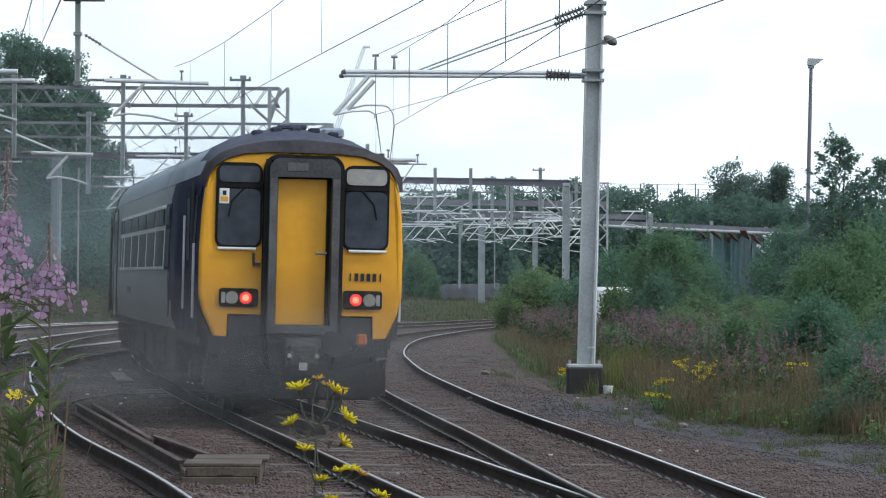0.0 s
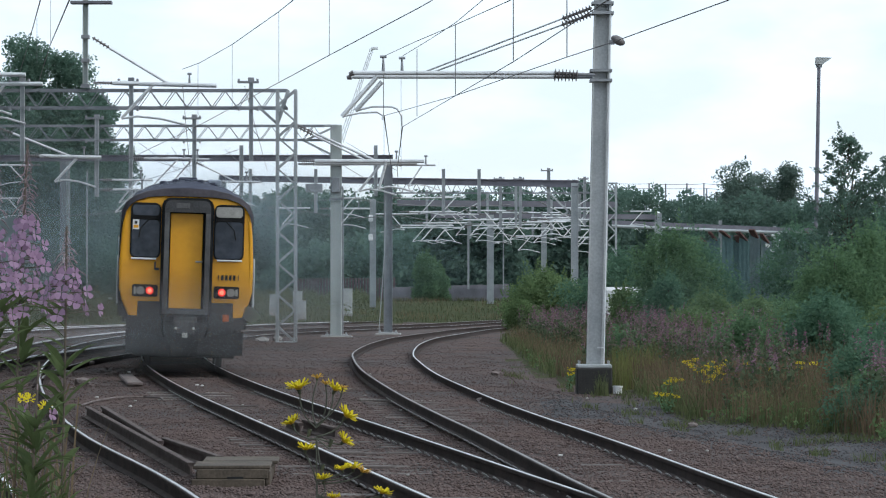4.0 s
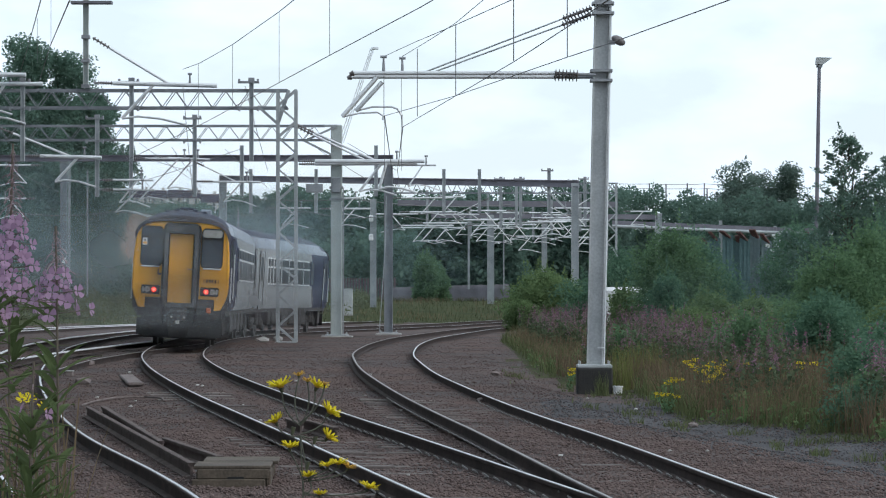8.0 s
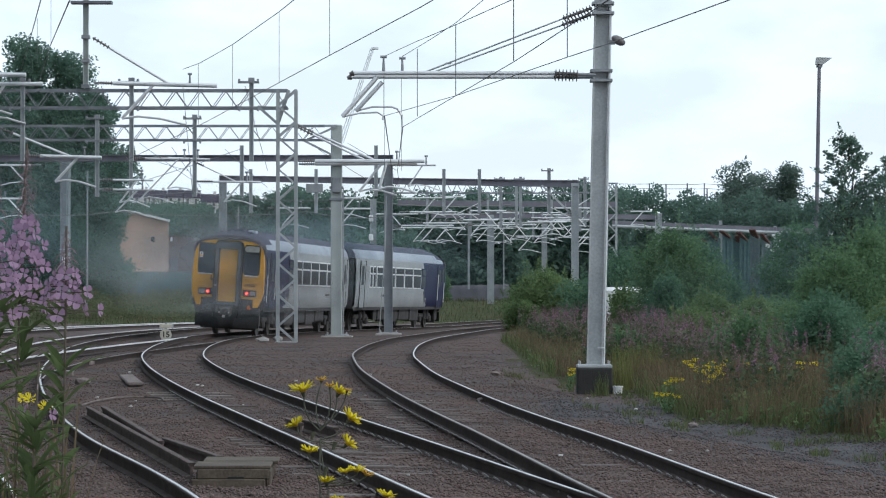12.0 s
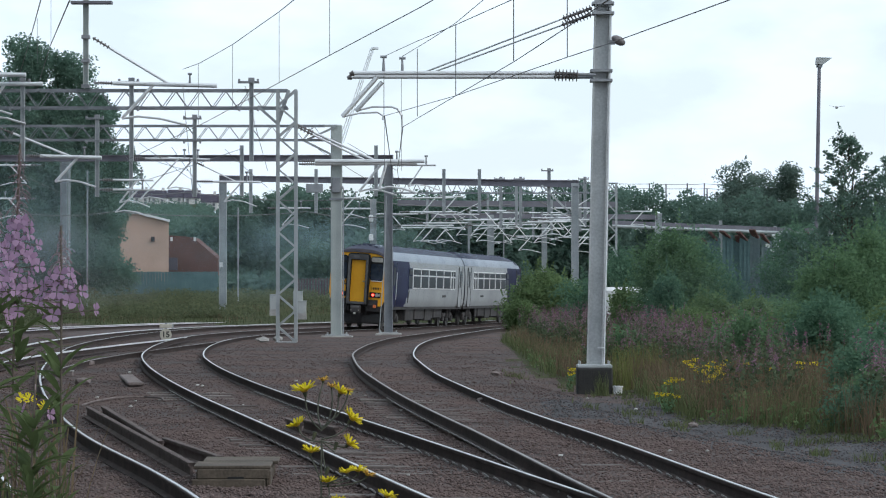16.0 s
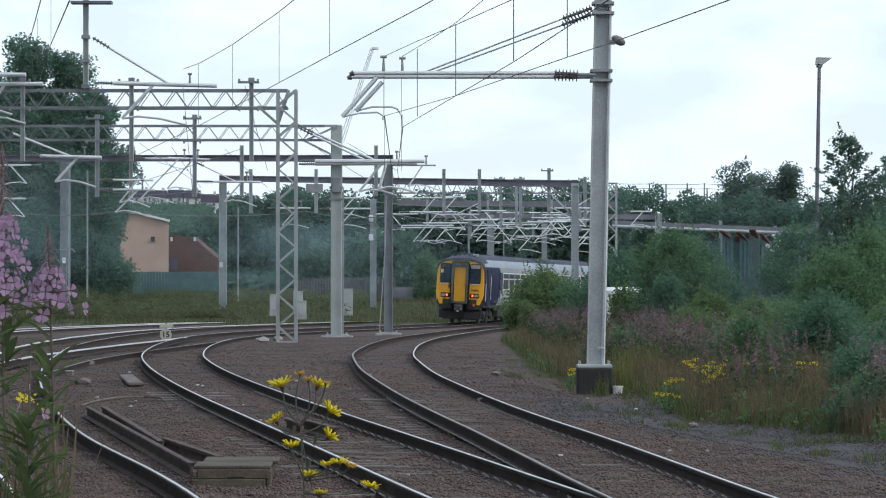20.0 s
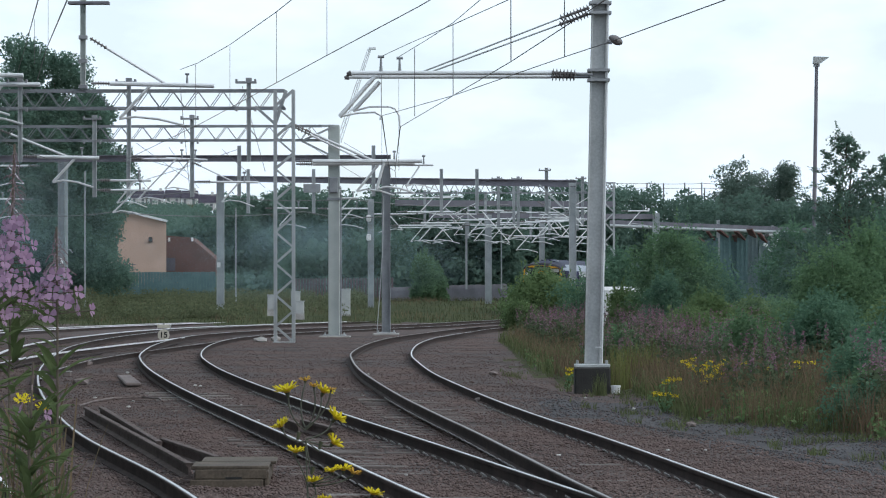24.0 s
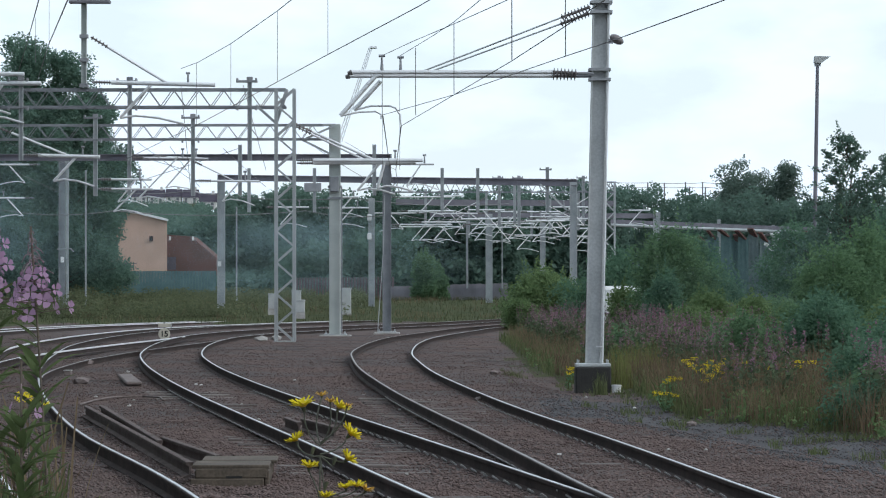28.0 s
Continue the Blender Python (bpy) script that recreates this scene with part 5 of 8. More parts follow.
STALK = leafy("reddish_weed_stalks", (0.1, 0.075, 0.052), (0.22, 0.155, 0.11), 0.3)
PINK = leafy("faded_pink_blossom", (0.165, 0.098, 0.125), (0.32, 0.2, 0.25), 0.3)
YELLOW_BLOOM = leafy("yellow_ragwort_petals", (0.55, 0.42, 0.02), (0.75, 0.6, 0.05), 0.3)
BARK = mat("rough_bark", (0.05, 0.04, 0.032), (0.13, 0.11, 0.09), 5, 0.9, 0, 0.5, 30)
RNG = np.random.default_rng(11)


def leaves(name, centres, size, material, parent, droop=0.0, label=""):
    """Many small pointed leaves, each its own tilted diamond."""
    n = len(centres)
    d = RNG.normal(size=(n, 3))
    d[:, 2] = d[:, 2] * 0.7 - droop
    d /= np.linalg.norm(d, axis=1)[:, None]
    e = np.cross(d, RNG.normal(size=(n, 3)))
    e /= np.linalg.norm(e, axis=1)[:, None]
    s = (size * (0.6 + 0.8 * RNG.random(n)))[:, None]
    c = np.asarray(centres)
    v = np.stack((c - d * s * 0.5, c + e * s * 0.27, c + d * s * 0.5, c - e * s * 0.27), axis=1).reshape(-1, 3)
    f = np.arange(4 * n).reshape(n, 4)
    return array_mesh(name, v, f, material, parent, label)


def clumped(clumps, per, spread):
    """Leaf places in tufts round clump centres."""
    c = np.repeat(np.asarray(clumps), per, axis=0)
    g = RNG.normal(size=c.shape)
    g *= (RNG.random(len(c))[:, None] ** 0.33) / np.linalg.norm(g, axis=1)[:, None]
    return c + g * spread * np.array([1, 1, 0.75])


def crown_points(n, w, h, depth, low, seed, lobes=1.0, taper=False):
    """Clump centres on the outer parts of several leaf masses, which together make an uneven crown with gaps."""
    r = random.Random(seed)
    masses = []
    m = int(lobes * max(8, int(5 + 2.2 * h / max(w, 0.5) + 2.5)))
    for k in range(m):
        u = (k + r.random()) / m
        prof = math.sin(math.pi * (0.16 + 0.84 * u) ** 0.8) ** 0.6
        if taper:
            prof = 0.06 + 0.94 * (1 - u) ** 0.9
        a, q = k * 2.4 + r.uniform(-0.5, 0.5), prof * r.uniform(0.15, 0.62 + 0.16 * (lobes > 1))
        rad = w * (0.15 + 0.16 * prof) * r.uniform(0.75, 1.2) / lobes ** 0.25 * (0.85 if taper else 1)
        z = low + rad * 0.6 + u * max(0.1, h - low - 1.5 * rad)
        masses.append((math.cos(a) * q * w / 2, math.sin(a) * q * depth / 2, z, rad))
    total = sum(q[3] ** 2 for q in masses)
    pts = []
    for x, y, z, rad in masses:
        for _ in range(max(3, int(n * rad * rad / total))):
            d = Vector((r.gauss(0, 1), r.gauss(0, 1), r.gauss(0, 1))).normalized() * rad * r.uniform(0.35, 1.05)
            pts.append((x + d.x, y + d.y * depth / w, max(0.02, z + d.z * 0.9)))
    return pts


def tree(name, label, category, at, w, h, low, n, per, size, material, seed, depth=None, spread=None, trunk=0.2, group="", lobes=1.0, taper=False):
    t = thing(name, label, category, Matrix.Translation(at), group)
    r = random.Random(seed)
    pts = crown_points(n, w, h, depth or w, low, seed, lobes, taper)
    bm = bmesh.new()
    a = Vector((0, 0, -0.6))
    for k in range(4):
        b = Vector((r.uniform(-0.1, 0.1) * w * 0.3, r.uniform(-0.1, 0.1) * w * 0.3, h * 0.85 * (k + 1) / 4))
        tube(bm, a, b, trunk * (1 - 0.23 * k), 8, trunk * (0.77 - 0.22 * k))
        a = b
    part("trunk", bm, BARK, t, "rough tapering trunk")
    bm = bmesh.new()
    for p in r.sample(pts, min(len(pts), 26)):
        z = max(low * 0.5, p[2] * 0.55)
        q = Vector((p[0] * 0.35, p[1] * 0.35, z + (p[2] - z) * 0.5))
        tube(bm, (0, 0, z * 0.8), q, trunk * 0.25, 5, trunk * 0.15)
        tube(bm, q, p, trunk * 0.15, 5, trunk * 0.05)
    part("branchwork", bm, BARK, t)
    spread = spread or w * 0.13
    spots = [clumped(pts, per, spread)]
    # young shoots that stand out of the crown
    for q in r.sample(pts, min(len(pts), 60)):
        ln = r.uniform(0.14, 0.38) * min(h, 3.2)
        d = Vector((q[0] * 0.25, q[1] * 0.25, 1)).normalized()
        k = np.linspace(0, 1, int(per * 0.5))[:, None]
        spots.append(np.asarray(q) + np.asarray(d * ln) * k + RNG.normal(size=(len(k), 3)) * spread * 0.16 * (1.1 - k))
    leaves("crown", np.concatenate(spots), size, material, t)
    return t


def gz(p):
    return (p[0], p[1], ground_z(p[0], p[1]))


# tall trees beyond the far track
for px_, wid, hgt, seed in ((-28.6, 6.8, 19.4, 3), (-26.2, 6.2, 18.6, 5), (-24.8, 5.0, 14.4, 8), (-32.0, 7, 17.2, 9), (-25.9, 4.0, 11.0, 12), (-27.6, 7, 14, 15), (-24.9, 3.0, 9.8, 17), (-26.3, 4.2, 7.6, 19), (-30.6, 5.6, 18.0, 25), (-25.3, 4.6, 16.2, 27)):
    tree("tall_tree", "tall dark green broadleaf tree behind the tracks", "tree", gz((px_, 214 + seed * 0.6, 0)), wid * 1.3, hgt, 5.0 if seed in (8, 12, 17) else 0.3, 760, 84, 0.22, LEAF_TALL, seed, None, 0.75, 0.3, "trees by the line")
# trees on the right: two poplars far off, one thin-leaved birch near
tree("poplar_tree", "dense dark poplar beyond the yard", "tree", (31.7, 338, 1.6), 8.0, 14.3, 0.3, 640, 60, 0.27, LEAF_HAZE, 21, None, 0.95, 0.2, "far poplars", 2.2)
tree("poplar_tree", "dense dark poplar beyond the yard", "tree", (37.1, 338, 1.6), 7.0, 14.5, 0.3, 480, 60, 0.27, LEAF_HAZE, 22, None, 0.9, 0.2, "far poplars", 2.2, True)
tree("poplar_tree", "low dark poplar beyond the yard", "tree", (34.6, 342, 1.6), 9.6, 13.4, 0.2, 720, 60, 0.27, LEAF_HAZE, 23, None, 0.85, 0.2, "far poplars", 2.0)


def birch(label, at, h, reach, seed):
    """A slender leader with ascending side branches, shorter towards the pointed top, each hung with small loose leaves."""
    t = thing("birch_tree", label, "tree", Matrix.Translation(at))
    r = random.Random(seed)
    bm = bmesh.new()
    joints = [Vector((r.uniform(-0.05, 0.05) * k, 0, -0.3 + (h + 0.25) * k / 6)) for k in range(7)]
    for k in range(6):
        tube(bm, joints[k], joints[k + 1], 0.075 * (1 - k / 6.6), 8, 0.075 * (1 - (k + 1) / 6.6))
    part("trunk", bm, BARK, t, "slim grey-brown trunk")
    bm, spots = bmesh.new(), []
    for k in range(int(13 * h)):
        z = h * (0.04 + 0.92 * (k + r.random()) / (13 * h))
        u = z / h
        ln = reach * (1 - u) ** 0.85 * r.uniform(0.55, 1.15) + 0.18
        a, up = k * 2.4 + r.uniform(-0.4, 0.4), r.uniform(0.25, 0.75) + 0.5 * u
        d = Vector((math.cos(a), math.sin(a), up)).normalized()
        foot = Vector((0, 0, z - ln * d.z * 0.5))
        tip = foot + d * ln * 1.25
        tube(bm, foot, tip, 0.016, 5, 0.004)
        for j in range(max(4, int(ln * 7))):
            v = r.uniform(0.25, 1.05)
            side = Vector((r.gauss(0, 1), r.gauss(0, 1), r.gauss(0, 0.7) + 0.3)) * (0.05 + 0.13 * ln)
            c = foot + (tip - foot) * v
            m = r.randint(16, 46)
            q = np.linspace(0.1, 1.0, m)[:, None]
            spots.append(np.asarray(c) + np.asarray(side) * q * 1.3 + RNG.normal(size=(m, 3)) * 0.055)
    q = np.linspace(0, 1, 60)[:, None]
    spots.append(np.asarray(joints[-2]) + np.asarray(joints[-1] - joints[-2] + Vector((0, 0, 0.25))) * q + RNG.normal(size=(60, 3)) * 0.09 * (1.1 - q))
    part("branchwork", bm, BARK, t)
    leaves("crown", np.concatenate(spots), 0.095, LEAF_FAR, t)


birch("open thin-leaved birch with sky showing through", gz((12.2, 95, 0)), 6.45, 2.4, 36)
birch("smaller open birch beside the taller one", gz((13.7, 96, 0)), 5.7, 2.6, 33)
# shrubs along the verge: sideways, near, width, height, kind
NEAR_SHRUBS = ((4.72, 150, 3.4, 3.1, 0), (6.0, 152, 2.0, 1.5, 0), (3.7, 148, 1.4, 1.5, 0), (6.2, 78, 1.7, 1.05, 0), (7.3, 76, 1.5, 0.95, 0), (7.0, 96, 2.4, 3.6, 2), (7.9, 98, 2.2, 3.3, 1), (6.55, 92, 1.1, 2.0, 1), (8.9, 100, 2.0, 2.2, 1), (7.0, 82, 1.5, 1.5, 0), (8.3, 84, 1.9, 1.35, 0), (9.4, 88, 2.0, 1.35, 2), (11.0, 92, 2.0, 2.3, 2), (9.0, 72, 1.9, 2.7, 2), (5.85, 42.6, 1.0, 0.62, 1), (6.4, 44.4, 1.1, 0.72, 2))
FAR_SHRUBS = ((10.0, 74, 2.2, 3.2, 2), (11.2, 78, 2.6, 3.55, 1), (8.6, 70, 1.5, 1.6, 1), (7.1, 50, 1.2, 1.15, 1), (6.45, 47, 1.3, 1.0, 1), (5.9, 62, 1.3, 1.15, 2), (7.6, 62, 1.8, 1.5, 1), (4.9, 66, 1.0, 0.8, 0), (3.75, 66, 0.8, 0.9, 2), (8.0, 54, 1.6, 1.5, 1), (9.2, 60, 1.8, 1.9, 0), (-1.4, 250, 1.9, 3.8, 2), (-0.5, 254, 1.6, 3.0, 2), (12.5, 110, 3.2, 4.0, 1), (9.7, 118, 4.0, 3.4, 1), (6.8, 120, 3.2, 3.2, 1), (5.8, 101, 0.8, 1.6, 0))
for k, (x, y, w, h, kind) in enumerate(NEAR_SHRUBS + FAR_SHRUBS):
    m = (LEAF_LIGHT, LEAF_DARK, LEAF_MID)[kind]
    size = 0.045 + 0.0005 * y
    words = ("bushy light green willow shrub by the track", "dense dark green shrub on the verge", "leafy mid-green shrub on the verge")[kind]
    tree("shrub", words, "shrub", gz((x, y, 0)), w * 1.15, h, 0.0, int(80 + 46 * w * h), 60, size, m, 50 + k, None, 0.3 + 0.05 * w, 0.05, "verge shrubs", 1.5)


def woodland():
    """The far belt of trees behind the yard, and the wooded slope on the left."""
    pts = []
    r = random.Random(77)
    # sideways from, to, near, base, top from, top to, count
    for x0, x1, y, z0, t0, t1, n in ((-34, -23.5, 345, 1.0, 9.6, 9.8, 560), (-24, -13, 348, 1.0, 13.8, 14.4, 900), (-27, -20, 346, 1.0, 11.6, 12.6, 320), (-16, 8, 312, 0.5, 12.6, 12.8, 1300), (6, 19, 330, 0.5, 13.8, 14.0, 620), (16, 29, 350, 0.5, 15.0, 13.4, 600),
                                     (25, 48, 330, 0.5, 12.6, 13.0, 760), (-14, -3, 290, 0.5, 6.0, 8.0, 260), (-30, -16, 309, 0.5, 2.6, 3.6, 160)):
        for _ in range(n):
            u = r.random()
            top = (t0 + (t1 - t0) * u) * (0.88 + 0.18 * noise.noise(Vector((u * (x1 - x0) * 0.35, y, 0))) + 0.1 * noise.noise(Vector((u * (x1 - x0) * 1.1, y, 5))))
            pts.append((x0 + (x1 - x0) * u, y + r.uniform(-5, 5), z0 + (top - z0) * r.random() ** 0.8))
    core = [p for p in pts if p[2] < 8.2]
    spots = np.concatenate((clumped(pts, 46, 1.0), clumped(core, 26, 1.3)))
    size = np.concatenate((np.full(46 * len(pts), 0.4), np.full(26 * len(core), 0.65)))
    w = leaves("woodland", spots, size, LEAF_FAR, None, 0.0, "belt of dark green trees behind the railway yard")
    tagged(w, category="woodland", kind="stuff")
    pts = []
    for _ in range(1500):
        x = r.uniform(-190, -60)
        y = r.uniform(560, 1290)
        x *= y / 1280
        pts.append((x, y, ground_z(x, y) + r.random() ** 1.2 * 2.5))
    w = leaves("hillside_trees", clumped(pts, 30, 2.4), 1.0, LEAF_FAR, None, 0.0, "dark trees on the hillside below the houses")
    tagged(w, category="woodland", kind="stuff")
    # unseen trees along the left towards the camera, added to shade the train
    pts = []
    for _ in range(1500):
        y = r.uniform(6, 122)
        pts.append((-16.5 - 0.055 * y + r.uniform(-2.0, 2.0), y, -0.1 + r.random() ** 0.8 * (17.5 + 3 * noise.noise(Vector((y * 0.15, 0, 0))))))
    w = leaves("unseen_shade_trees", clumped(pts, 26, 1.6), 0.8, LEAF_FAR, None, 0.0, "unseen belt of dark trees added to shade the train's left side")
    tagged(w, category="woodland", kind="stuff")


woodland()


def blades(name, label, places, height, lean, width, material, category="grass", joints=3):
    """Grass: each blade a bent, tapering ribbon of its own."""
    n = len(places)
    c = np.asarray(places, dtype=float)
    h = height * (0.55 + 0.75 * RNG.random(n))
    a = RNG.random(n) * 6.283
    bend = lean * RNG.random(n) * h
    face = RNG.random(n) * 3.1416
    rows = []
    for k in range(joints + 1):
        u = k / joints
        mid = c + np.stack((np.cos(a) * bend * u * u, np.sin(a) * bend * u * u, h * u * (1 - 0.12 * u)), axis=1)
        wd = (width * (1 - u) ** 0.7 * 0.5 + 0.0008)
        o = np.stack((np.cos(face) * wd, np.sin(face) * wd, np.zeros(n)), axis=1)
        rows += [mid - o, mid + o]
    v = np.stack(rows, axis=1).reshape(-1, 3)
    m = 2 * (joints + 1)
    f = np.array([(2 * k, 2 * k + 1, 2 * k + 3, 2 * k + 2) for k in range(joints)])
    f = (f[None] + m * np.arange(n)[:, None, None]).reshape(-1, 4)
    ob = array_mesh(name, v, f, material, None, label)
    return tagged(ob, category=category, kind="stuff")


def scatter(n, y0, y1, inside, power=1.0, span=0.15):
    out = []
    r = random.Random(n)
    while len(out) < n:
        y = y0 + (y1 - y0) * r.random() ** power
        x = r.uniform(-span * y, span * y)
        if inside(x, y):
            out.append((x, y, ground_z(x, y)))
    return out


def tufty(x, y, f, cut):
    return noise.noise(Vector((x * f, y * f * 0.5, 2.0))) > cut


blades("verge_grass", "tall tan and green seeding grass on the verge", scatter(20000, 36, 120, lambda x, y: x > verge_edge(y) + 0.3 and x < verge_edge(y) + 7 and tufty(x, y, 0.9, -0.1), 1.0), 0.6, 0.6, 0.012, GRASS_DRY)
blades("mast_grass", "tall yellow-green grass round the mast's foot", scatter(420, 58.6, 64, lambda x, y: 3.2 < x < 4.3 and tufty(x + 2, y, 1.6, 0.1)), 0.75, 0.3, 0.014, GRASS_LIGHT)
blades("seeding_stalks", "reddish-brown seeding stalks along the verge's front", scatter(2000, 37, 72, lambda x, y: verge_edge(y) + 0.25 < x < verge_edge(y) + 4 and tufty(x + 5, y, 0.8, 0.0), 1.0), 0.72, 0.25, 0.012, STALK, "weeds")
blades("plinth_tuft", "green grass before the mast's dark base", scatter(70, 56.6, 57.3, lambda x, y: 2.75 < x < 2.98), 0.42, 0.35, 0.014, GRASS_GREEN)
blades("verge_weeds", "green weeds and grass among the dry grass", scatter(16000, 36, 120, lambda x, y: x > verge_edge(y) + 0.1 and x < verge_edge(y) + 7 and tufty(x + 9, y, 0.8, -0.15), 1.0), 0.42, 0.8, 0.02, GRASS_GREEN)
blades("edge_tufts", "short sparse tufts at the gravel's edge", scatter(1500, 32, 70, lambda x, y: verge_edge(y) - 1.3 < x < verge_edge(y) + 0.5 and tufty(x, y, 2.3, 0.34), 1.2), 0.13, 1.2, 0.012, GRASS_GREEN)
blades("bank_grass", "rough green grass on the far bank", scatter(24000, 176, 300, lambda x, y: y > 180 + max(0, x + 10) * 1.25 + 3 * noise.noise(Vector((x, y * 0.2, 0)))), 0.34, 1.0, 0.03, BANK_GREEN)
blades("bank_dry_grass", "tan seeding grass on the far bank", scatter(5200, 178, 290, lambda x, y: y > 184 + max(0, x + 10) * 1.25 and tufty(x, y, 0.25, 0.08)), 0.42, 0.8, 0.025, GRASS_DRY)


SCRUB = []
for x, y, z in scatter(420, 186, 262, lambda x, y: x < -6 and y > 190 + max(0, x + 10) * 1.25 and tufty(x, y, 0.16, -0.25), 1.4):
    top = random.uniform(0.2, 0.9) * (1.5 if x / y < -0.105 else 1.0)
    for k in range(5):
        SCRUB.append((x + random.gauss(0, 0.5), y + random.gauss(0, 0.5), z + top * random.random()))
tagged(leaves("bank_scrub", clumped(SCRUB, 34, 0.42), 0.15, BANK_LEAF, None, 0.0, "low olive-green scrub on the far bank"), category="scrub", kind="stuff")


def willowherb_field():
    """Rosebay willowherb along the verge: reddish stalks, slim leaves, faded pink spikes."""
    places = scatter(1150, 41, 120, lambda x, y: x > verge_edge(y) + 0.7 and x < verge_edge(y) + 6.5 and tufty(x - 4, y, 0.6, 0.16), 1.0)
    lv, pk, st = [], [], []
    for x, y, z in places:
        h = random.uniform(0.75, 1.25)
        dx, dy = random.uniform(-0.08, 0.08), random.uniform(-0.08, 0.08)
        st.append((x, y, z))
        for k in range(22):
            u = random.uniform(0.12, 0.75)
            lv.append((x + dx * u + random.uniform(-0.07, 0.07), y + dy * u + random.uniform(-0.07, 0.07), z + h * u))
        for k in range(20):
            u = random.uniform(0.68, 1.0)
            wd = 0.055 * (1.12 - u) / 0.42
            pk.append((x + dx * u + random.uniform(-wd, wd), y + dy * u + random.uniform(-wd, wd), z + h * u))
    blades("willowherb_stalks", "reddish upright weed stalks", st, 1.0, 0.08, 0.016, STALK, "weeds")
    tagged(leaves("willowherb_leaves", lv, 0.1, HERB_FIELD, None, 0.2, "slim leaves on the weed stalks"), category="weeds", kind="stuff")
    tagged(leaves("willowherb_blossom", pk, 0.039, PINK, None, 0.0, "faded pink blossom spikes of the weeds"), category="weeds", kind="stuff")


willowherb_field()

# low leafy weeds in patches, each plant a tuft of broad leaves
LOW = []
for x, y, z in scatter(500, 38, 80, lambda x, y: x > verge_edge(y) + 0.2 and x < verge_edge(y) + 5 and tufty(x + 3, y, 0.7, -0.05), 1.2):
    h = random.uniform(0.1, 0.42)
    for k in range(22):
        LOW.append((x + random.gauss(0, 0.09), y + random.gauss(0, 0.09), z + h * random.random()))
tagged(leaves("leafy_weeds", LOW, 0.075, LEAF_LIGHT, None, 0.0, "low leafy weeds among the verge grass"), category="weeds", kind="stuff")


def ragwort_clump(x, y, h, n, seed):
    r = random.Random(seed)
    z = ground_z(x, y)
    t = thing("ragwort_clump", "bushy ragwort with bright yellow flower heads on the verge", "wildflower", Matrix.Translation((x, y, z)), "ragwort on the verge")
    bm, lv, fl = bmesh.new(), [], []
    for k in range(n):
        a, q = r.uniform(0, 6.28), r.uniform(0.05, 0.22)
        tip = Vector((math.cos(a) * q, math.sin(a) * q, h * r.uniform(0.78, 1.05)))
        tube(bm, (tip.x * 0.2, tip.y * 0.2, 0), tip, 0.006, 5, 0.003)
        for j in range(16):
            u = r.uniform(0.1, 0.85)
            lv.append(tip * u + Vector((r.uniform(-0.05, 0.05), r.uniform(-0.05, 0.05), 0)))
        for j in range(26):
            fl.append(tip + Vector((r.uniform(-0.07, 0.07), r.uniform(-0.07, 0.07), r.uniform(-0.02, 0.03))))
    part("stems", bm, LEAF_OLIVE, t)
    leaves("leaves", lv, 0.07, LEAF_MID, t)
    tagged(leaves("blossom", fl, 0.035, YELLOW_BLOOM, t, 0, "bright yellow flower heads"), kind="stuff")


for k, (x, y, h, n) in enumerate(((4.44, 53, 0.58, 7), (4.3, 53.3, 0.66, 7), (4.55, 52.5, 0.52, 7), (4.62, 53.4, 0.6, 5), (3.85, 52, 0.42, 6), (3.55, 49.6, 0.34, 4), (2.38, 59.6, 0.4, 3), (5.24, 53, 0.56, 1),
                                  (5.46, 52, 0.58, 2), (5.83, 51, 0.58, 2), (6.07, 50.5, 0.6, 1), (4.45, 51.6, 0.44, 5), (5.05, 54, 0.6, 1))):
    ragwort_clump(x, y, h, n, 200 + k)

# ------------------------------------------------------------------ buildings and yard
PEACH = mat("peach_rendered_brick", (0.42, 0.285, 0.225), (0.52, 0.36, 0.29), 0.5, 0.85, 0, 0.2, 6)
BROWN = mat("red_brown_brick", (0.10, 0.055, 0.05), (0.17, 0.09, 0.08), 0.5, 0.9, 0, 0.2, 6)
TEAL = mat("teal_painted_steel", (0.06, 0.118, 0.122), (0.105, 0.175, 0.18), 1.2, 0.6, 0, 0.1, 8)
RUSTY = mat("rust_red_sheet", (0.09, 0.043, 0.04), (0.16, 0.074, 0.066), 1.5, 0.85, 0, 0.3, 10)
SHEET = mat("blue_grey_sheet_steel", (0.12, 0.165, 0.175), (0.19, 0.24, 0.25), 0.9, 0.6, 0, 0.1, 8)
SLATE = mat("slate_roof", (0.08, 0.075, 0.095), (0.14, 0.13, 0.16), 0.8, 0.9, 0, 0.2, 6, shine=0.05)
HARL = mat("pale_harled_wall", (0.5, 0.49, 0.48), (0.62, 0.61, 0.6), 0.4, 0.9)
PALE = mat("grey_palisade", (0.16, 0.15, 0.17), (0.26, 0.25, 0.28), 1.0, 0.7, 0.2)
REDPALE = mat("dull_red_brown_pales", (0.085, 0.062, 0.068), (0.16, 0.12, 0.125), 1.0, 0.75)
PLATE = mat("cream_sign_plate", (0.50, 0.46, 0.38), (0.62, 0.58, 0.5), 6, 0.6)
CAB = mat("pale_grey_cabinet", (0.33, 0.345, 0.345), (0.45, 0.46, 0.455), 2, 0.5)
FARROOF = mat("purple_grey_roof_tiles", (0.05, 0.045, 0.06), (0.09, 0.08, 0.105), 0.8, 0.9, 0, 0.2, 6, shine=0.05)
# window glass greyed in its colour for distance haze
FARWIN = mat("haze_greyed_window", (0.1, 0.105, 0.115), (0.18, 0.185, 0.2), 1, 0.3)
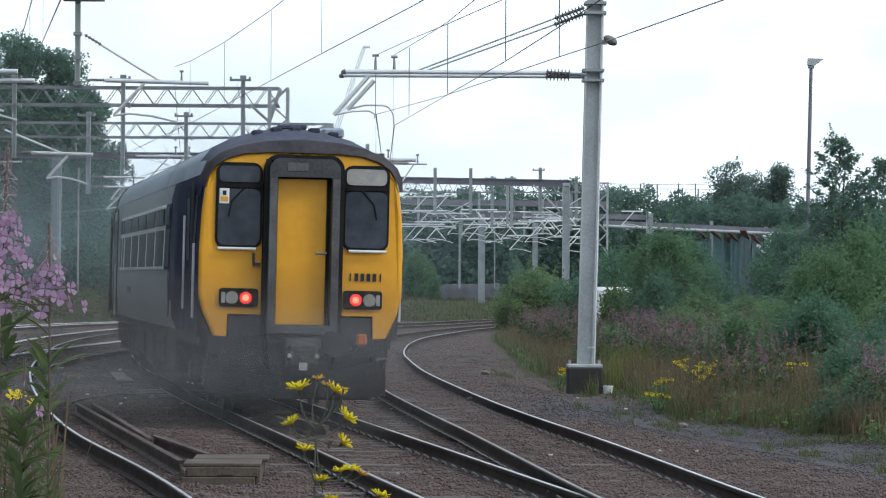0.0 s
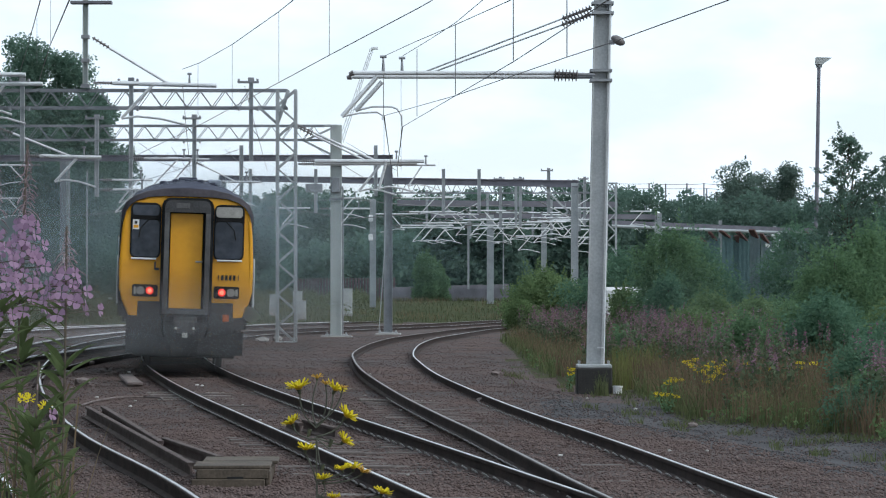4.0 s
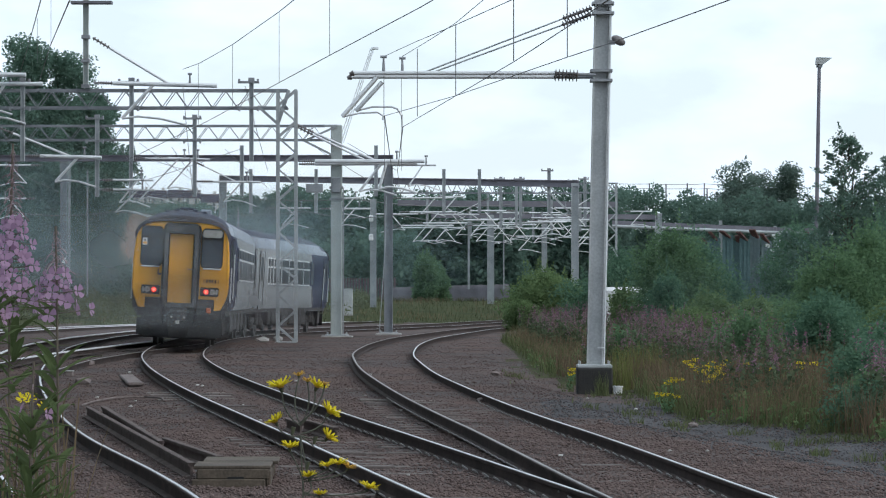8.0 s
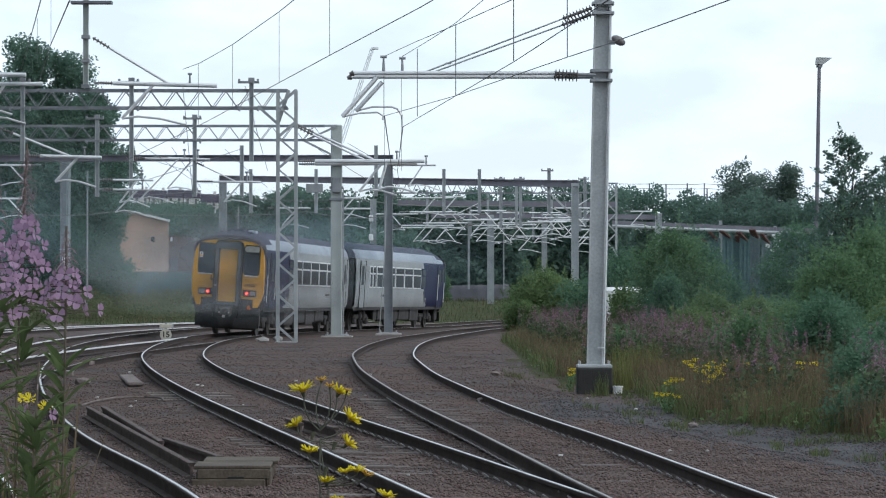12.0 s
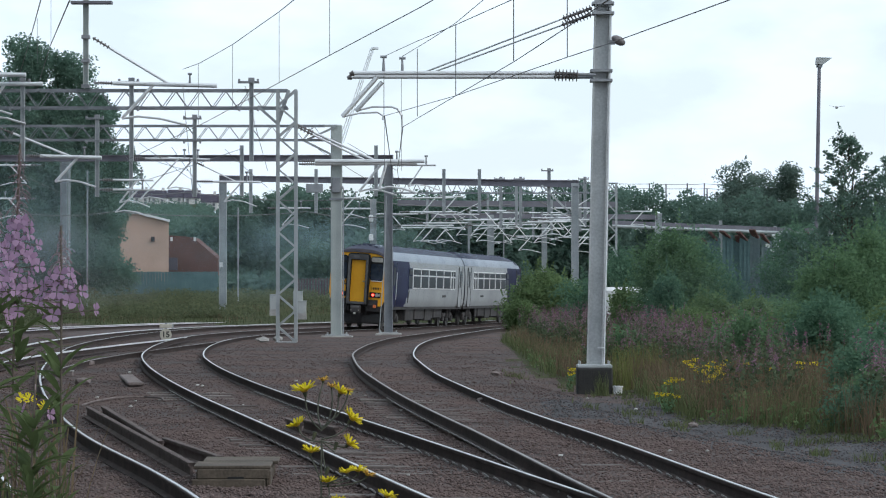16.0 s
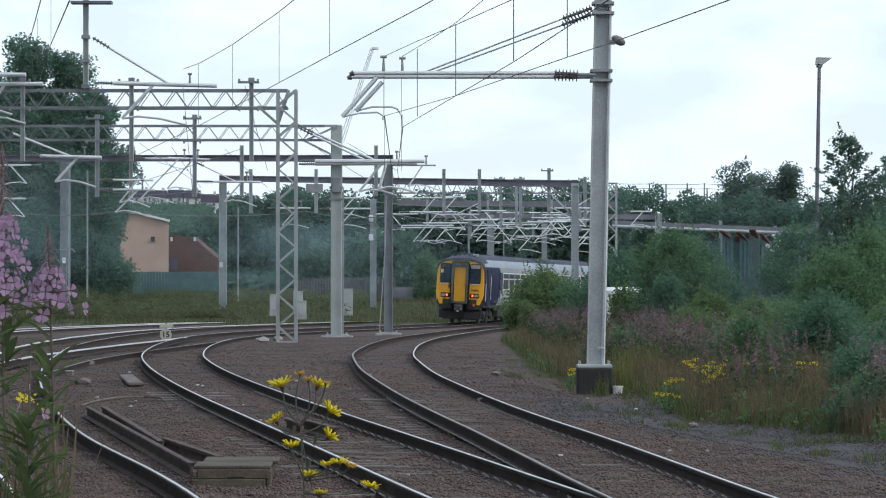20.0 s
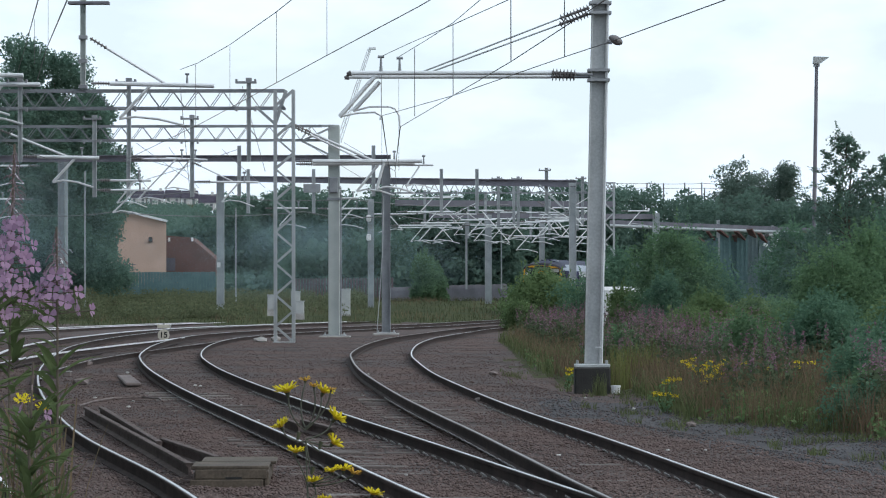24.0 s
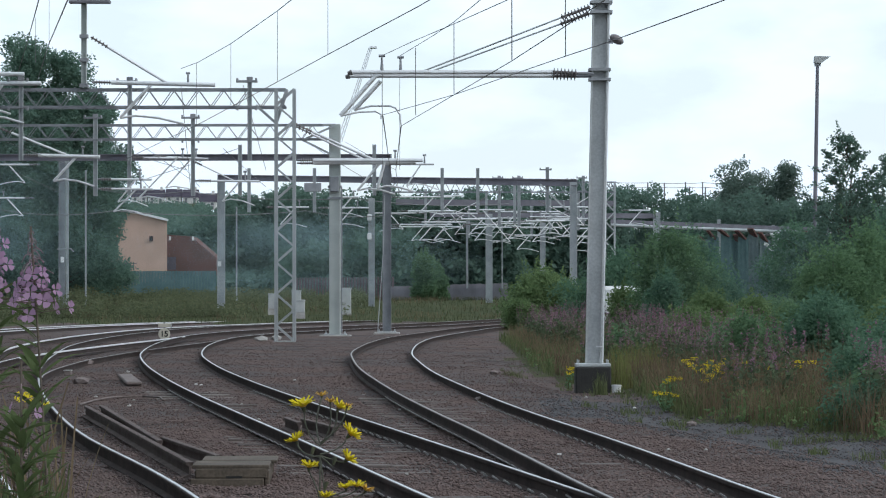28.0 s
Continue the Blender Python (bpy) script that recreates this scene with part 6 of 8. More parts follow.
DARKWIN = mat("dark_window_glass", (0.02, 0.025, 0.03), (0.05, 0.055, 0.06), 1, 0.1)


def peach_building():
    b = thing("peach_building", "peach brick building with a white sloping roof edge", "building")
    bm = bmesh.new()
    prof = [(-34.5, 1.0), (-27.85, 1.0), (-27.85, 8.95), (-31.0, 9.75), (-32.3, 9.85), (-34.5, 9.4)]
    vs = [bm.verts.new((x, 320, z)) for x, z in prof]
    f = bm.faces.new(vs)
    r = bmesh.ops.extrude_face_region(bm, geom=[f])
    for v in r["geom"]:
        if isinstance(v, bmesh.types.BMVert):
            v.co.y += 12
            v.co.x -= 1.3
    bmesh.ops.recalc_face_normals(bm, faces=bm.faces)
    part("brick_wall", bm, PEACH, b)
    bm = bmesh.new()
    for (xa, za), (xb, zb) in zip(prof[2:], prof[3:]):
        bar(bm, (xa + 0.1, 319.9, za + 0.1), (xb, 319.9, zb + 0.1), 0.5, 0.24)
    part("roof_edge", bm, TRIMW, b, "white sloping roof edge")
    w = part("window", box(bmesh.new(), (-29.45, 319.9, 7.19), (0.4, 0.2, 0.5)), BROWN, b)
    part("pane", box(bmesh.new(), (-29.44, 319.8, 7.19), (0.3, 0.1, 0.4)), DARKWIN, w)
    b2 = thing("brick_shed", "low red-brown brick shed with a sloping roof", "building")
    bm = bmesh.new()
    vs = [bm.verts.new((x, 326, z)) for x, z in ((-28.4, 1.0), (-23.3, 1.0), (-23.3, 5.3), (-25.9, 7.5), (-28.4, 7.7))]
    f = bm.faces.new(vs)
    r = bmesh.ops.extrude_face_region(bm, geom=[f])
    for v in r["geom"]:
        if isinstance(v, bmesh.types.BMVert):
            v.co.y += 9
    bmesh.ops.recalc_face_normals(bm, faces=bm.faces)
    part("brick_wall", bm, BROWN, b2)
    part("door", box(bmesh.new(), (-27.95, 325.9, 4.73), (1.0, 0.2, 1.3)), SLATE, b2)
    part("wall_lamp", box(bmesh.new(), (-28.06, 325.8, 7.29), (0.22, 0.2, 0.4)), TRIMW, b2)
    part("wall_lamp", box(bmesh.new(), (-25.67, 325.8, 7.29), (0.22, 0.2, 0.4)), TRIMW, b2)


peach_building()


def house(x, y, w, h):
    z = ground_z(x, y) - 0.5
    b = thing("terraced_house", "distant pale harled house with a dark slate roof", "house", Matrix.Translation((x, y, z)), "houses on the hill")
    part("wall", box(bmesh.new(), (0, 0, h / 2), (w, 8, h)), HARL, b)
    bm = bmesh.new()
    vs = [bm.verts.new(p) for p in ((-w / 2 - 0.3, -4.4, h), (w / 2 + 0.3, -4.4, h), (w / 2 + 0.3, 0, h + 3.9), (-w / 2 - 0.3, 0, h + 3.9), (-w / 2 - 0.3, 4.4, h), (w / 2 + 0.3, 4.4, h))]
    for q in ((0, 1, 2, 3), (3, 2, 5, 4), (0, 3, 4), (1, 5, 2), (0, 4, 5, 1)):
        bm.faces.new([vs[i] for i in q])
    rf = part("roof", bm, FARROOF, b)
    part("chimney", box(bmesh.new(), (w * 0.3, 0, h + 4.1), (1.2, 1.0, 1.9)), HARL, rf)
    for sx in (-0.28, 0.28):
        for zz in (h * 0.28, h * 0.72):
            part("window", box(bmesh.new(), (sx * w, -4.02, zz), (1.2, 0.1, 1.3)), FARWIN, b)


for k, x in enumerate((-147, -139, -131.4, -123.4, -115.6, -108.6, -102.0)):
    house((x + 4.0) * (0.925 if k > 3 else 1.0), 1496 + 6 * (k // 2) - 112 * (k > 3), 7.2, 3.5 - 0.3 * (k % 2))


def palisade(name, label, a, b, height, step, width, material):
    """Upright pales on two rails; the pales are too slim to pick apart from the line."""
    a, b = Vector(a), Vector(b)
    fence = thing(name, label, "fence", kind="structure")
    n = int((b - a).length / step)
    bm = bmesh.new()
    for k in range(n):
        p = a + (b - a) * (k / n)
        box(bm, (p.x, p.y, p.z + height / 2), (width, 0.05, height + random.uniform(-0.05, 0.05)))
    tagged(part("pales", bm, material, fence), kind="stuff")
    for u in (0.2, 0.8):
        part("fence_rail", bar(bmesh.new(), a + Vector((0, 0.06, height * u)), b + Vector((0, 0.06, height * u)), 0.06, 0.06), material, fence)


palisade("palisade_fence", "teal steel palisade fence on the bank", (-33.91, 300.0, 1.52), (-20.99, 296.0, 1.52), 2.2, 0.3, 0.26, TEAL)
palisade("palisade_fence", "dull red-brown palisade fence behind the tracks", (-12.51, 268.0, 0.33), (-3.78, 262.0, 0.36), 2.6, 0.3, 0.17, REDPALE)
palisade("palisade_fence", "pale grey steel palisade fence behind the tracks", (-4.25, 262.0, 0.31), (5.46, 255.0, 0.57), 1.85, 0.26, 0.22, PALE)
palisade("railings", "dark railings on the wall by the building", (-31.57, 305.0, 3.92), (-29.50, 305.0, 3.92), 0.75, 0.28, 0.07, SLATE)


def sheet_panel(x, z1, y, w, material, seed):
    """An upright folded sheet; its rusty top is bent over towards the tracks."""
    r = random.Random(seed)
    t = thing("sheet_panel", "tall muted teal steel sheet with a rusty bent-over top", "steel sheet", group="steel sheets behind the shrubs")
    bm = bmesh.new()
    for k in range(5):
        box(bm, (x - w / 2 + w * (k + 0.5) / 5, y + (0.014 if k % 2 else -0.014), (z1 + 0.2) / 2), (w / 5 * 0.98, 0.03, z1 - 0.2 + r.uniform(-0.04, 0.04)))
    part("sheet", bm, material, t)
    lean = r.uniform(0.35, 0.6)
    bm = bmesh.new()
    bar(bm, (x + 0.05, y, z1 - 0.08), (x + 0.05 - lean * r.uniform(0.3, 0.7), y - 0.2, z1 + lean * r.uniform(0.2, 0.55)), w * r.uniform(0.35, 0.7), 0.05)
    part("bent_top", bm, RUSTY, t, "rust-red bent top")


for k, x in enumerate((9.28, 9.68, 10.12, 10.5, 10.72, 11.1, 11.5, 12.57, 13.1, 13.6, 14.15)):
    sheet_panel(x, 3.5 + 0.09 * (k % 3), 112 + 0.15 * (k % 2), 0.38, SHEET if k > 4 else TEAL, k)

rag = thing("white_rag", "torn white plastic caught on the steel sheets", "litter")
for x, z, w in ((11.5, 3.32, 0.16), (11.66, 3.16, 0.13), (11.84, 3.2, 0.12)):
    bm = box(bmesh.new(), (x, 111.6, z), (w, 0.03, w * 0.7), Matrix.Rotation(0.5 * math.sin(40 * x), 3, "Y"), 0.008)
    part("scrap", bm, TRIMW, rag)
cantilever((15.3, 150.0, 4.35), (16.7, 150.0, 4.5), 0.6, 0.5, 0.9, None, False, 0.05)

lp = thing("yard_lamp_post", "tall slim grey lamp post with a flat lamp head", "lamp post")
part("pole", tube(bmesh.new(), (14.19, 120.0, 2.64), (14.34, 120.0, 10.34), 0.085, 12, 0.065), BEAM, lp)
bm = bmesh.new()
ends = []
for y in (119.84, 120.16):
    ends.append([bm.verts.new((x, y, z)) for x, z in ((14.2, 10.36), (14.46, 10.34), (14.82, 10.6), (14.22, 10.62))])
for i in range(4):
    bm.faces.new((ends[0][i], ends[0][(i + 1) % 4], ends[1][(i + 1) % 4], ends[1][i]))
bm.faces.new(ends[0][::-1])
bm.faces.new(ends[1])
part("lamp_head", bm, CAB, lp, "pale wedge-shaped lamp head")
part("lamp_neck", box(bmesh.new(), (14.34, 120.0, 10.34), (0.22, 0.2, 0.2)), GALV_DARK, lp)
for x, top in ((24.9, 14.95), (26.9, 14.9), (29.46, 14.99), (29.94, 14.44), (31.51, 14.99), (31.85, 14.37)):
    pl = thing("thin_pole", "thin far pole rising over the trees", "pole", group="far poles")
    part("shaft", tube(bmesh.new(), (x, 380.0, 2.0), (x, 380.0, top), 0.09, 6), BEAM, pl)

crane = thing("crane_jib", "far pale lattice crane jib leaning over the roofs", "crane")
a, b = Vector((-18.12, 560.0, 28.55)), Vector((-12.60, 560.0, 45.22))
for o in (Vector((-0.45, 0, 0)), Vector((0.45, 0, 0)), Vector((0, 0.7, 0))):
    part("jib_chord", bar(bmesh.new(), a + o, b + o * 0.6, 0.14, 0.14), TUBE, crane)
bm = bmesh.new()
for k in range(26):
    p, q = a + (b - a) * (k / 26), a + (b - a) * ((k + 1) / 26)
    s = 1 if k % 2 else -1
    bar(bm, p + Vector((s * 0.4, 0, 0)), q - Vector((s * 0.4, 0, 0)), 0.08, 0.08)
part("jib_lacing", bm, TUBE, crane)
part("jib_head", box(bmesh.new(), b + Vector((0.5, 0, 0.1)), (1.3, 0.6, 0.5), None, 0.1), TUBE, crane)
part("jib_foot", box(bmesh.new(), (a.x - 0.5, 560, (a.z + 10) / 2), (1.2, 1.2, a.z - 10)), TUBE, crane)

vn = thing("white_van", "white van half hidden behind the verge shrubs", "van", Matrix.Translation(gz((6.15, 106, -0.1))))
bm = box(bmesh.new(), (0, 0, 0.98), (1.7, 4.0, 1.4), None, 0.12)
part("body", bm, TRIMW, vn)
part("side_window", box(bmesh.new(), (0.85, -0.9, 1.35), (0.04, 0.9, 0.4)), DARKWIN, vn)
for sx in (-0.8, 0.8):
    for sy in (-1.4, 1.4):
        wh = part("wheel", tube(bmesh.new(), (sx - 0.1, sy, 0.32), (sx + 0.1, sy, 0.32), 0.32, 18), RUBBER, vn)
        part("hub", tube(bmesh.new(), (sx - 0.11, sy, 0.32), (sx + 0.11, sy, 0.32), 0.16, 12), CAB, wh)


def cabinet(p, w, h, label):
    p = Vector(p)
    c = thing("equipment_cabinet", label, "cabinet", group="trackside cabinets")
    part("body", box(bmesh.new(), p + Vector((0, 0, h / 2)), (w, 0.5, h), None, 0.03), CAB, c)
    part("lid", box(bmesh.new(), p + Vector((0, 0, h + 0.03)), (w * 1.1, 0.58, 0.07), None, 0.015), CAB, c)
    part("door", box(bmesh.new(), p + Vector((0, -0.26, h / 2)), (w * 0.8, 0.03, h * 0.84), None, 0.008), CAB, c)
    part("plinth", box(bmesh.new(), p + Vector((0, 0, -0.15)), (w * 1.05, 0.54, 0.35)), CONC, c)


cabinet((-9.45, 176.0, 0.73), 0.42, 0.8, "pale grey trackside cabinet")
cabinet((-8.74, 190.0, 0.87), 0.55, 0.85, "pale grey trackside cabinet with a white lid")
cabinet((-8.14, 182.0, 0.47), 0.5, 0.7, "low pale trackside cabinet")
cabinet((-6.04, 200.0, 0.29), 0.62, 1.6, "tall pale grey equipment cabinet")
ps = thing("slim_post", "grey steel post standing on the far bank", "post", group="far posts")
part("shaft", post(bmesh.new(), (-24.07, 200.0, 0.6), (-24.07, 200.0, 10.58), 0.4, 0.4), GALV_DARK, ps)
part("cable_channel", post(bmesh.new(), (-23.72, 199.9, 0.6), (-23.72, 199.9, 10.2), 0.16, 0.14), GALV, ps)
part("notice_plate", box(bmesh.new(), (-24.02, 199.75, 3.75), (0.22, 0.02, 0.36)), TRIMW, ps)
bm = bmesh.new()
bar(bm, (-24.35, 199.7, 4.42), (-23.5, 199.7, 4.46), 0.07, 0.07)
bar(bm, (-23.5, 199.7, 4.46), (-23.3, 199.7, 4.25), 0.07, 0.07)
part("bracket", bm, GALV, ps)
ps = thing("slim_post", "grey steel post standing on the far bank", "post", group="far posts")
part("shaft", post(bmesh.new(), (-23.13, 205.0, 0.81), (-23.13, 205.0, 9.63), 0.1, 0.1), GALV, ps)
ps = thing("slim_post", "grey steel post standing on the far bank", "post", group="far posts")
part("shaft", post(bmesh.new(), (-13.97, 215.0, 0.77), (-13.97, 215.0, 7.52), 0.1, 0.1), GALV, ps)
ps = thing("slim_post", "grey steel post standing on the far bank", "post", group="far posts")
part("shaft", post(bmesh.new(), (1.96, 240.0, 1.97), (1.96, 240.0, 7.13), 0.16, 0.16), GALV, ps)
ps = thing("slim_post", "grey steel post standing on the far bank", "post", group="far posts")
part("shaft", post(bmesh.new(), (4.82, 250.0, 1.98), (4.82, 250.0, 7.58), 0.1, 0.1), GALV, ps)

# ------------------------------------------------------------------ trackside things near the camera
sg = thing("speed_sign", "cream round fifteen speed sign under an oblong plate", "sign")
p = Vector((-9.23, 105.0, 0.25))
part("disc", tube(bmesh.new(), p + Vector((0, 0.02, 0)), p - Vector((0, 0.02, 0)), 0.195, 28), PLATE, sg)
part("top_plate", box(bmesh.new(), p + Vector((0, 0, 0.29)), (0.42, 0.03, 0.12), None, 0.008), PLATE, sg)
part("end_tab", box(bmesh.new(), p + Vector((0.23, 0, 0.27)), (0.04, 0.05, 0.16)), CAB, sg)
part("stake", box(bmesh.new(), p + Vector((0, 0.06, -0.1)), (0.06, 0.05, 1.0)), GALV_DARK, sg)
txt = bpy.data.curves.new("sign_number", "FONT")
txt.body, txt.size, txt.extrude, txt.align_x, txt.align_y, txt.offset = "15", 0.27, 0.003, "CENTER", "CENTER", 0.006
txt.materials.append(NUMBERS)
tob = new("sign_number", txt)
tob.parent = sg
tob.matrix_basis = Matrix.Translation(p - Vector((0, 0.026, 0))) @ Matrix.Rotation(math.pi / 2, 4, "X")


def drain_box():
    t = thing("timber_drain_box", "low dark weathered timber box over a drain beside the rail", "drain box")
    cx, cy = -2.08, 31.75
    z = ground_z(cx, cy - 0.85)
    r = Matrix.Rotation(0.03, 3, "Z")
    part("front_board", box(bmesh.new(), (cx - 0.02, cy - 0.86, z + 0.02), (0.72, 0.06, 0.12), r, 0.008), TIMBER, t)
    part("front_board", box(bmesh.new(), (cx + 0.02, cy - 0.83, z + 0.13), (0.7, 0.05, 0.095), r, 0.008), TIMBER, t)
    part("back_board", box(bmesh.new(), (cx, cy + 0.8, z + 0.06), (0.7, 0.05, 0.2), r, 0.012), TIMBER, t)
    for sx in (-0.34, 0.34):
        part("side_board", box(bmesh.new(), (cx + sx, cy, z + 0.06), (0.05, 1.6, 0.2), r, 0.012), TIMBER, t)
    for k in range(2):
        part("lid_board", box(bmesh.new(), (cx + 0.03 * k, cy - 0.42 + 0.84 * k, z + 0.195 + 0.004 * k), (0.76, 0.82, 0.035), r, 0.008), TIMBER, t)
    part("slot", box(bmesh.new(), (cx + 0.05, cy - 0.858, z + 0.095), (0.16, 0.012, 0.02), r), NUMBERS, t)


drain_box()


def lying_rail(a, b):
    a, b = Vector(a), Vector(b)
    h = (b - a).normalized()
    pts = [(a + (b - a) * (k / 5) + Vector((0, 0, 0.16)), (h.x, h.y)) for k in range(6)]
    t = thing("spare_rail", "rusty length of spare rail lying on the ballast", "rail", group="spare rails")
    part("rail_body", strip(bmesh.new(), RAIL_FOOT, pts), RUSTB, t)
    part("rail_top", strip(bmesh.new(), RAIL_TOP_WIDE, pts), RUSTB, t)


lying_rail(gz((-5.2, 46.2, 0)), gz((-2.55, 32.0, 0)))
lying_rail(gz((-5.0, 46.4, 0)), gz((-3.25, 36.4, 0)))
lying_rail(gz((-3.3, 37.4, 0)), gz((-2.35, 33.3, 0)))
lying_rail(gz((-2.1, 42.6, 0)), gz((-1.85, 41.1, 0)))
lying_rail(gz((-1.85, 42.2, 0)), gz((-1.35, 40.0, 0)))

for x, y, s in ((-8.2, 73, 0.16), (-5.9, 61, 0.11), (-6.3, 110.5, 0.24), (-5.85, 112, 0.22), (-6.5, 111.5, 0.16), (0.62, 52.2, 0.1), (1.1, 66, 0.12), (-6.9, 60.5, 0.2), (3.6, 45.5, 0.1)):
    bm = bmesh.new()
    bmesh.ops.create_icosphere(bm, subdivisions=1, radius=s)
    for v in bm.verts:
        v.co = Vector((v.co.x * random.uniform(0.7, 1.2), v.co.y * random.uniform(0.7, 1.2), v.co.z * random.uniform(0.35, 0.6)))
    st = part("pale_stone", bm, CONC if y > 100 else STONE, None, "pale lump of broken concrete on the ballast")
    st.location = (x, y, ground_z(x, y) + s * 0.3)
    tagged(st, category="stone", group="scattered stones")


sb = part("old_sleeper", box(bmesh.new(), (0, 0, 0.03), (0.3, 6.0, 0.07), None, 0.02), STONE, None, "worn grey sleeper end half buried in ballast")
sb.matrix_world = Matrix.Translation((-6.2, 62.6, ground_z(-6.2, 62.6))) @ Matrix.Rotation(0.13, 4, "Z")
tagged(sb, category="sleeper")
cb = part("ground_cable", sweep(bmesh.new(), [(x, y, ground_z(x, y) + 0.03) for x, y in ((-5.8, 50.6), (-5.75, 52.2), (-5.55, 53.4), (-5.1, 53.8), (-4.75, 53.2), (-4.6, 52.0))], 0.016, 6), STONE, None, "dusty cable looping over the ballast")
tagged(cb, category="cable")
jb = thing("junction_box", "small pale junction box beside the rail", "junction box", Matrix.Translation((-7.72, 65.2, ground_z(-7.72, 65.2))))
part("body", box(bmesh.new(), (0, 0, 0.05), (0.15, 0.3, 0.1), None, 0.015), STONE, jb)
part("lid", box(bmesh.new(), (0, 0, 0.11), (0.17, 0.32, 0.02), None, 0.006), CONC, jb)
SCRAPS = random.Random(15)
for k in range(26):
    y = SCRAPS.choice((34, 40, 48, 56, 66)) + SCRAPS.uniform(-4, 4)
    x = SCRAPS.uniform(-0.11, 0.09) * y
    if x > verge_edge(y):
        continue
    bm = bmesh.new()
    bmesh.ops.create_icosphere(bm, subdivisions=1, radius=0.012 + 0.0003 * y)
    for v in bm.verts:
        v.co = Vector((v.co.x * SCRAPS.uniform(0.8, 1.6), v.co.y * SCRAPS.uniform(0.7, 1.2), v.co.z * SCRAPS.uniform(0.4, 0.8)))
    st = part("pale_stone", bm, HARL if k % 3 == 0 else CONC, None, "small pale stone lying on the ballast")
    st.location = (x, y, ground_z(x, y) + 0.02)
    tagged(st, category="stone", group="scattered stones")

wb = thing("white_tub", "small white plastic tub beside the mast's base", "tub", Matrix.Translation((3.2, 57.7, ground_z(3.2, 57.7))))
part("tub_body", tube(bmesh.new(), (0, 0, -0.02), (0, 0, 0.13), 0.075, 14, 0.09), TRIMW, wb)
part("tub_rim", tube(bmesh.new(), (0, 0, 0.12), (0, 0, 0.145), 0.098, 14), TRIMW, wb)

# ------------------------------------------------------------------ a gull that crosses the sky
GULLM = mat("grey_white_feathers", (0.3, 0.31, 0.33), (0.55, 0.56, 0.58), 6, 0.7)
GULL = thing("gull", "small grey-white gull flying across the pale sky", "bird")
bm = bmesh.new()
bmesh.ops.create_uvsphere(bm, u_segments=14, v_segments=8, radius=0.07, matrix=Matrix.Diagonal((2.6, 1, 0.9, 1)))
gull_body = part("body", bm, GULLM, GULL, smooth=True)
part("beak", tube(bmesh.new(), (-0.17, 0, 0.01), (-0.23, 0, 0.0), 0.014, 6, 0.004), ORANGE, gull_body)
part("tail", box(bmesh.new(), (0.21, 0, 0.0), (0.12, 0.08, 0.012), None, 0.004), GULLM, gull_body)
WINGS = []
for side in (-1, 1):
    bm = bmesh.new()
    rows = []
    for u, ln, sw in ((0, 0.15, 0), (0.5, 0.14, -0.05), (0.8, 0.1, -0.02), (1.0, 0.02, 0.06)):
        y, z = side * 0.36 * u, 0.0
        rows.append([bm.verts.new((sw - ln / 2, y, z)), bm.verts.new((sw, y, z + 0.012)), bm.verts.new((sw + ln / 2, y, z))])
    for a, b in zip(rows, rows[1:]):
        bm.faces.new((a[0], a[1], b[1], b[0]))
        bm.faces.new((a[1], a[2], b[2], b[1]))
    bmesh.ops.solidify(bm, geom=bm.faces[:], thickness=0.01)
    WINGS.append((part("wing", bm, GULLM, GULL, "grey wing"), side))
    WINGS[-1][0].matrix_basis = Matrix.Rotation(side * 0.2, 4, "X")

GLIDER = copy_thing(GULL, Matrix())
tagged(GLIDER, "grey-white gull gliding down over the trees on spread wings")

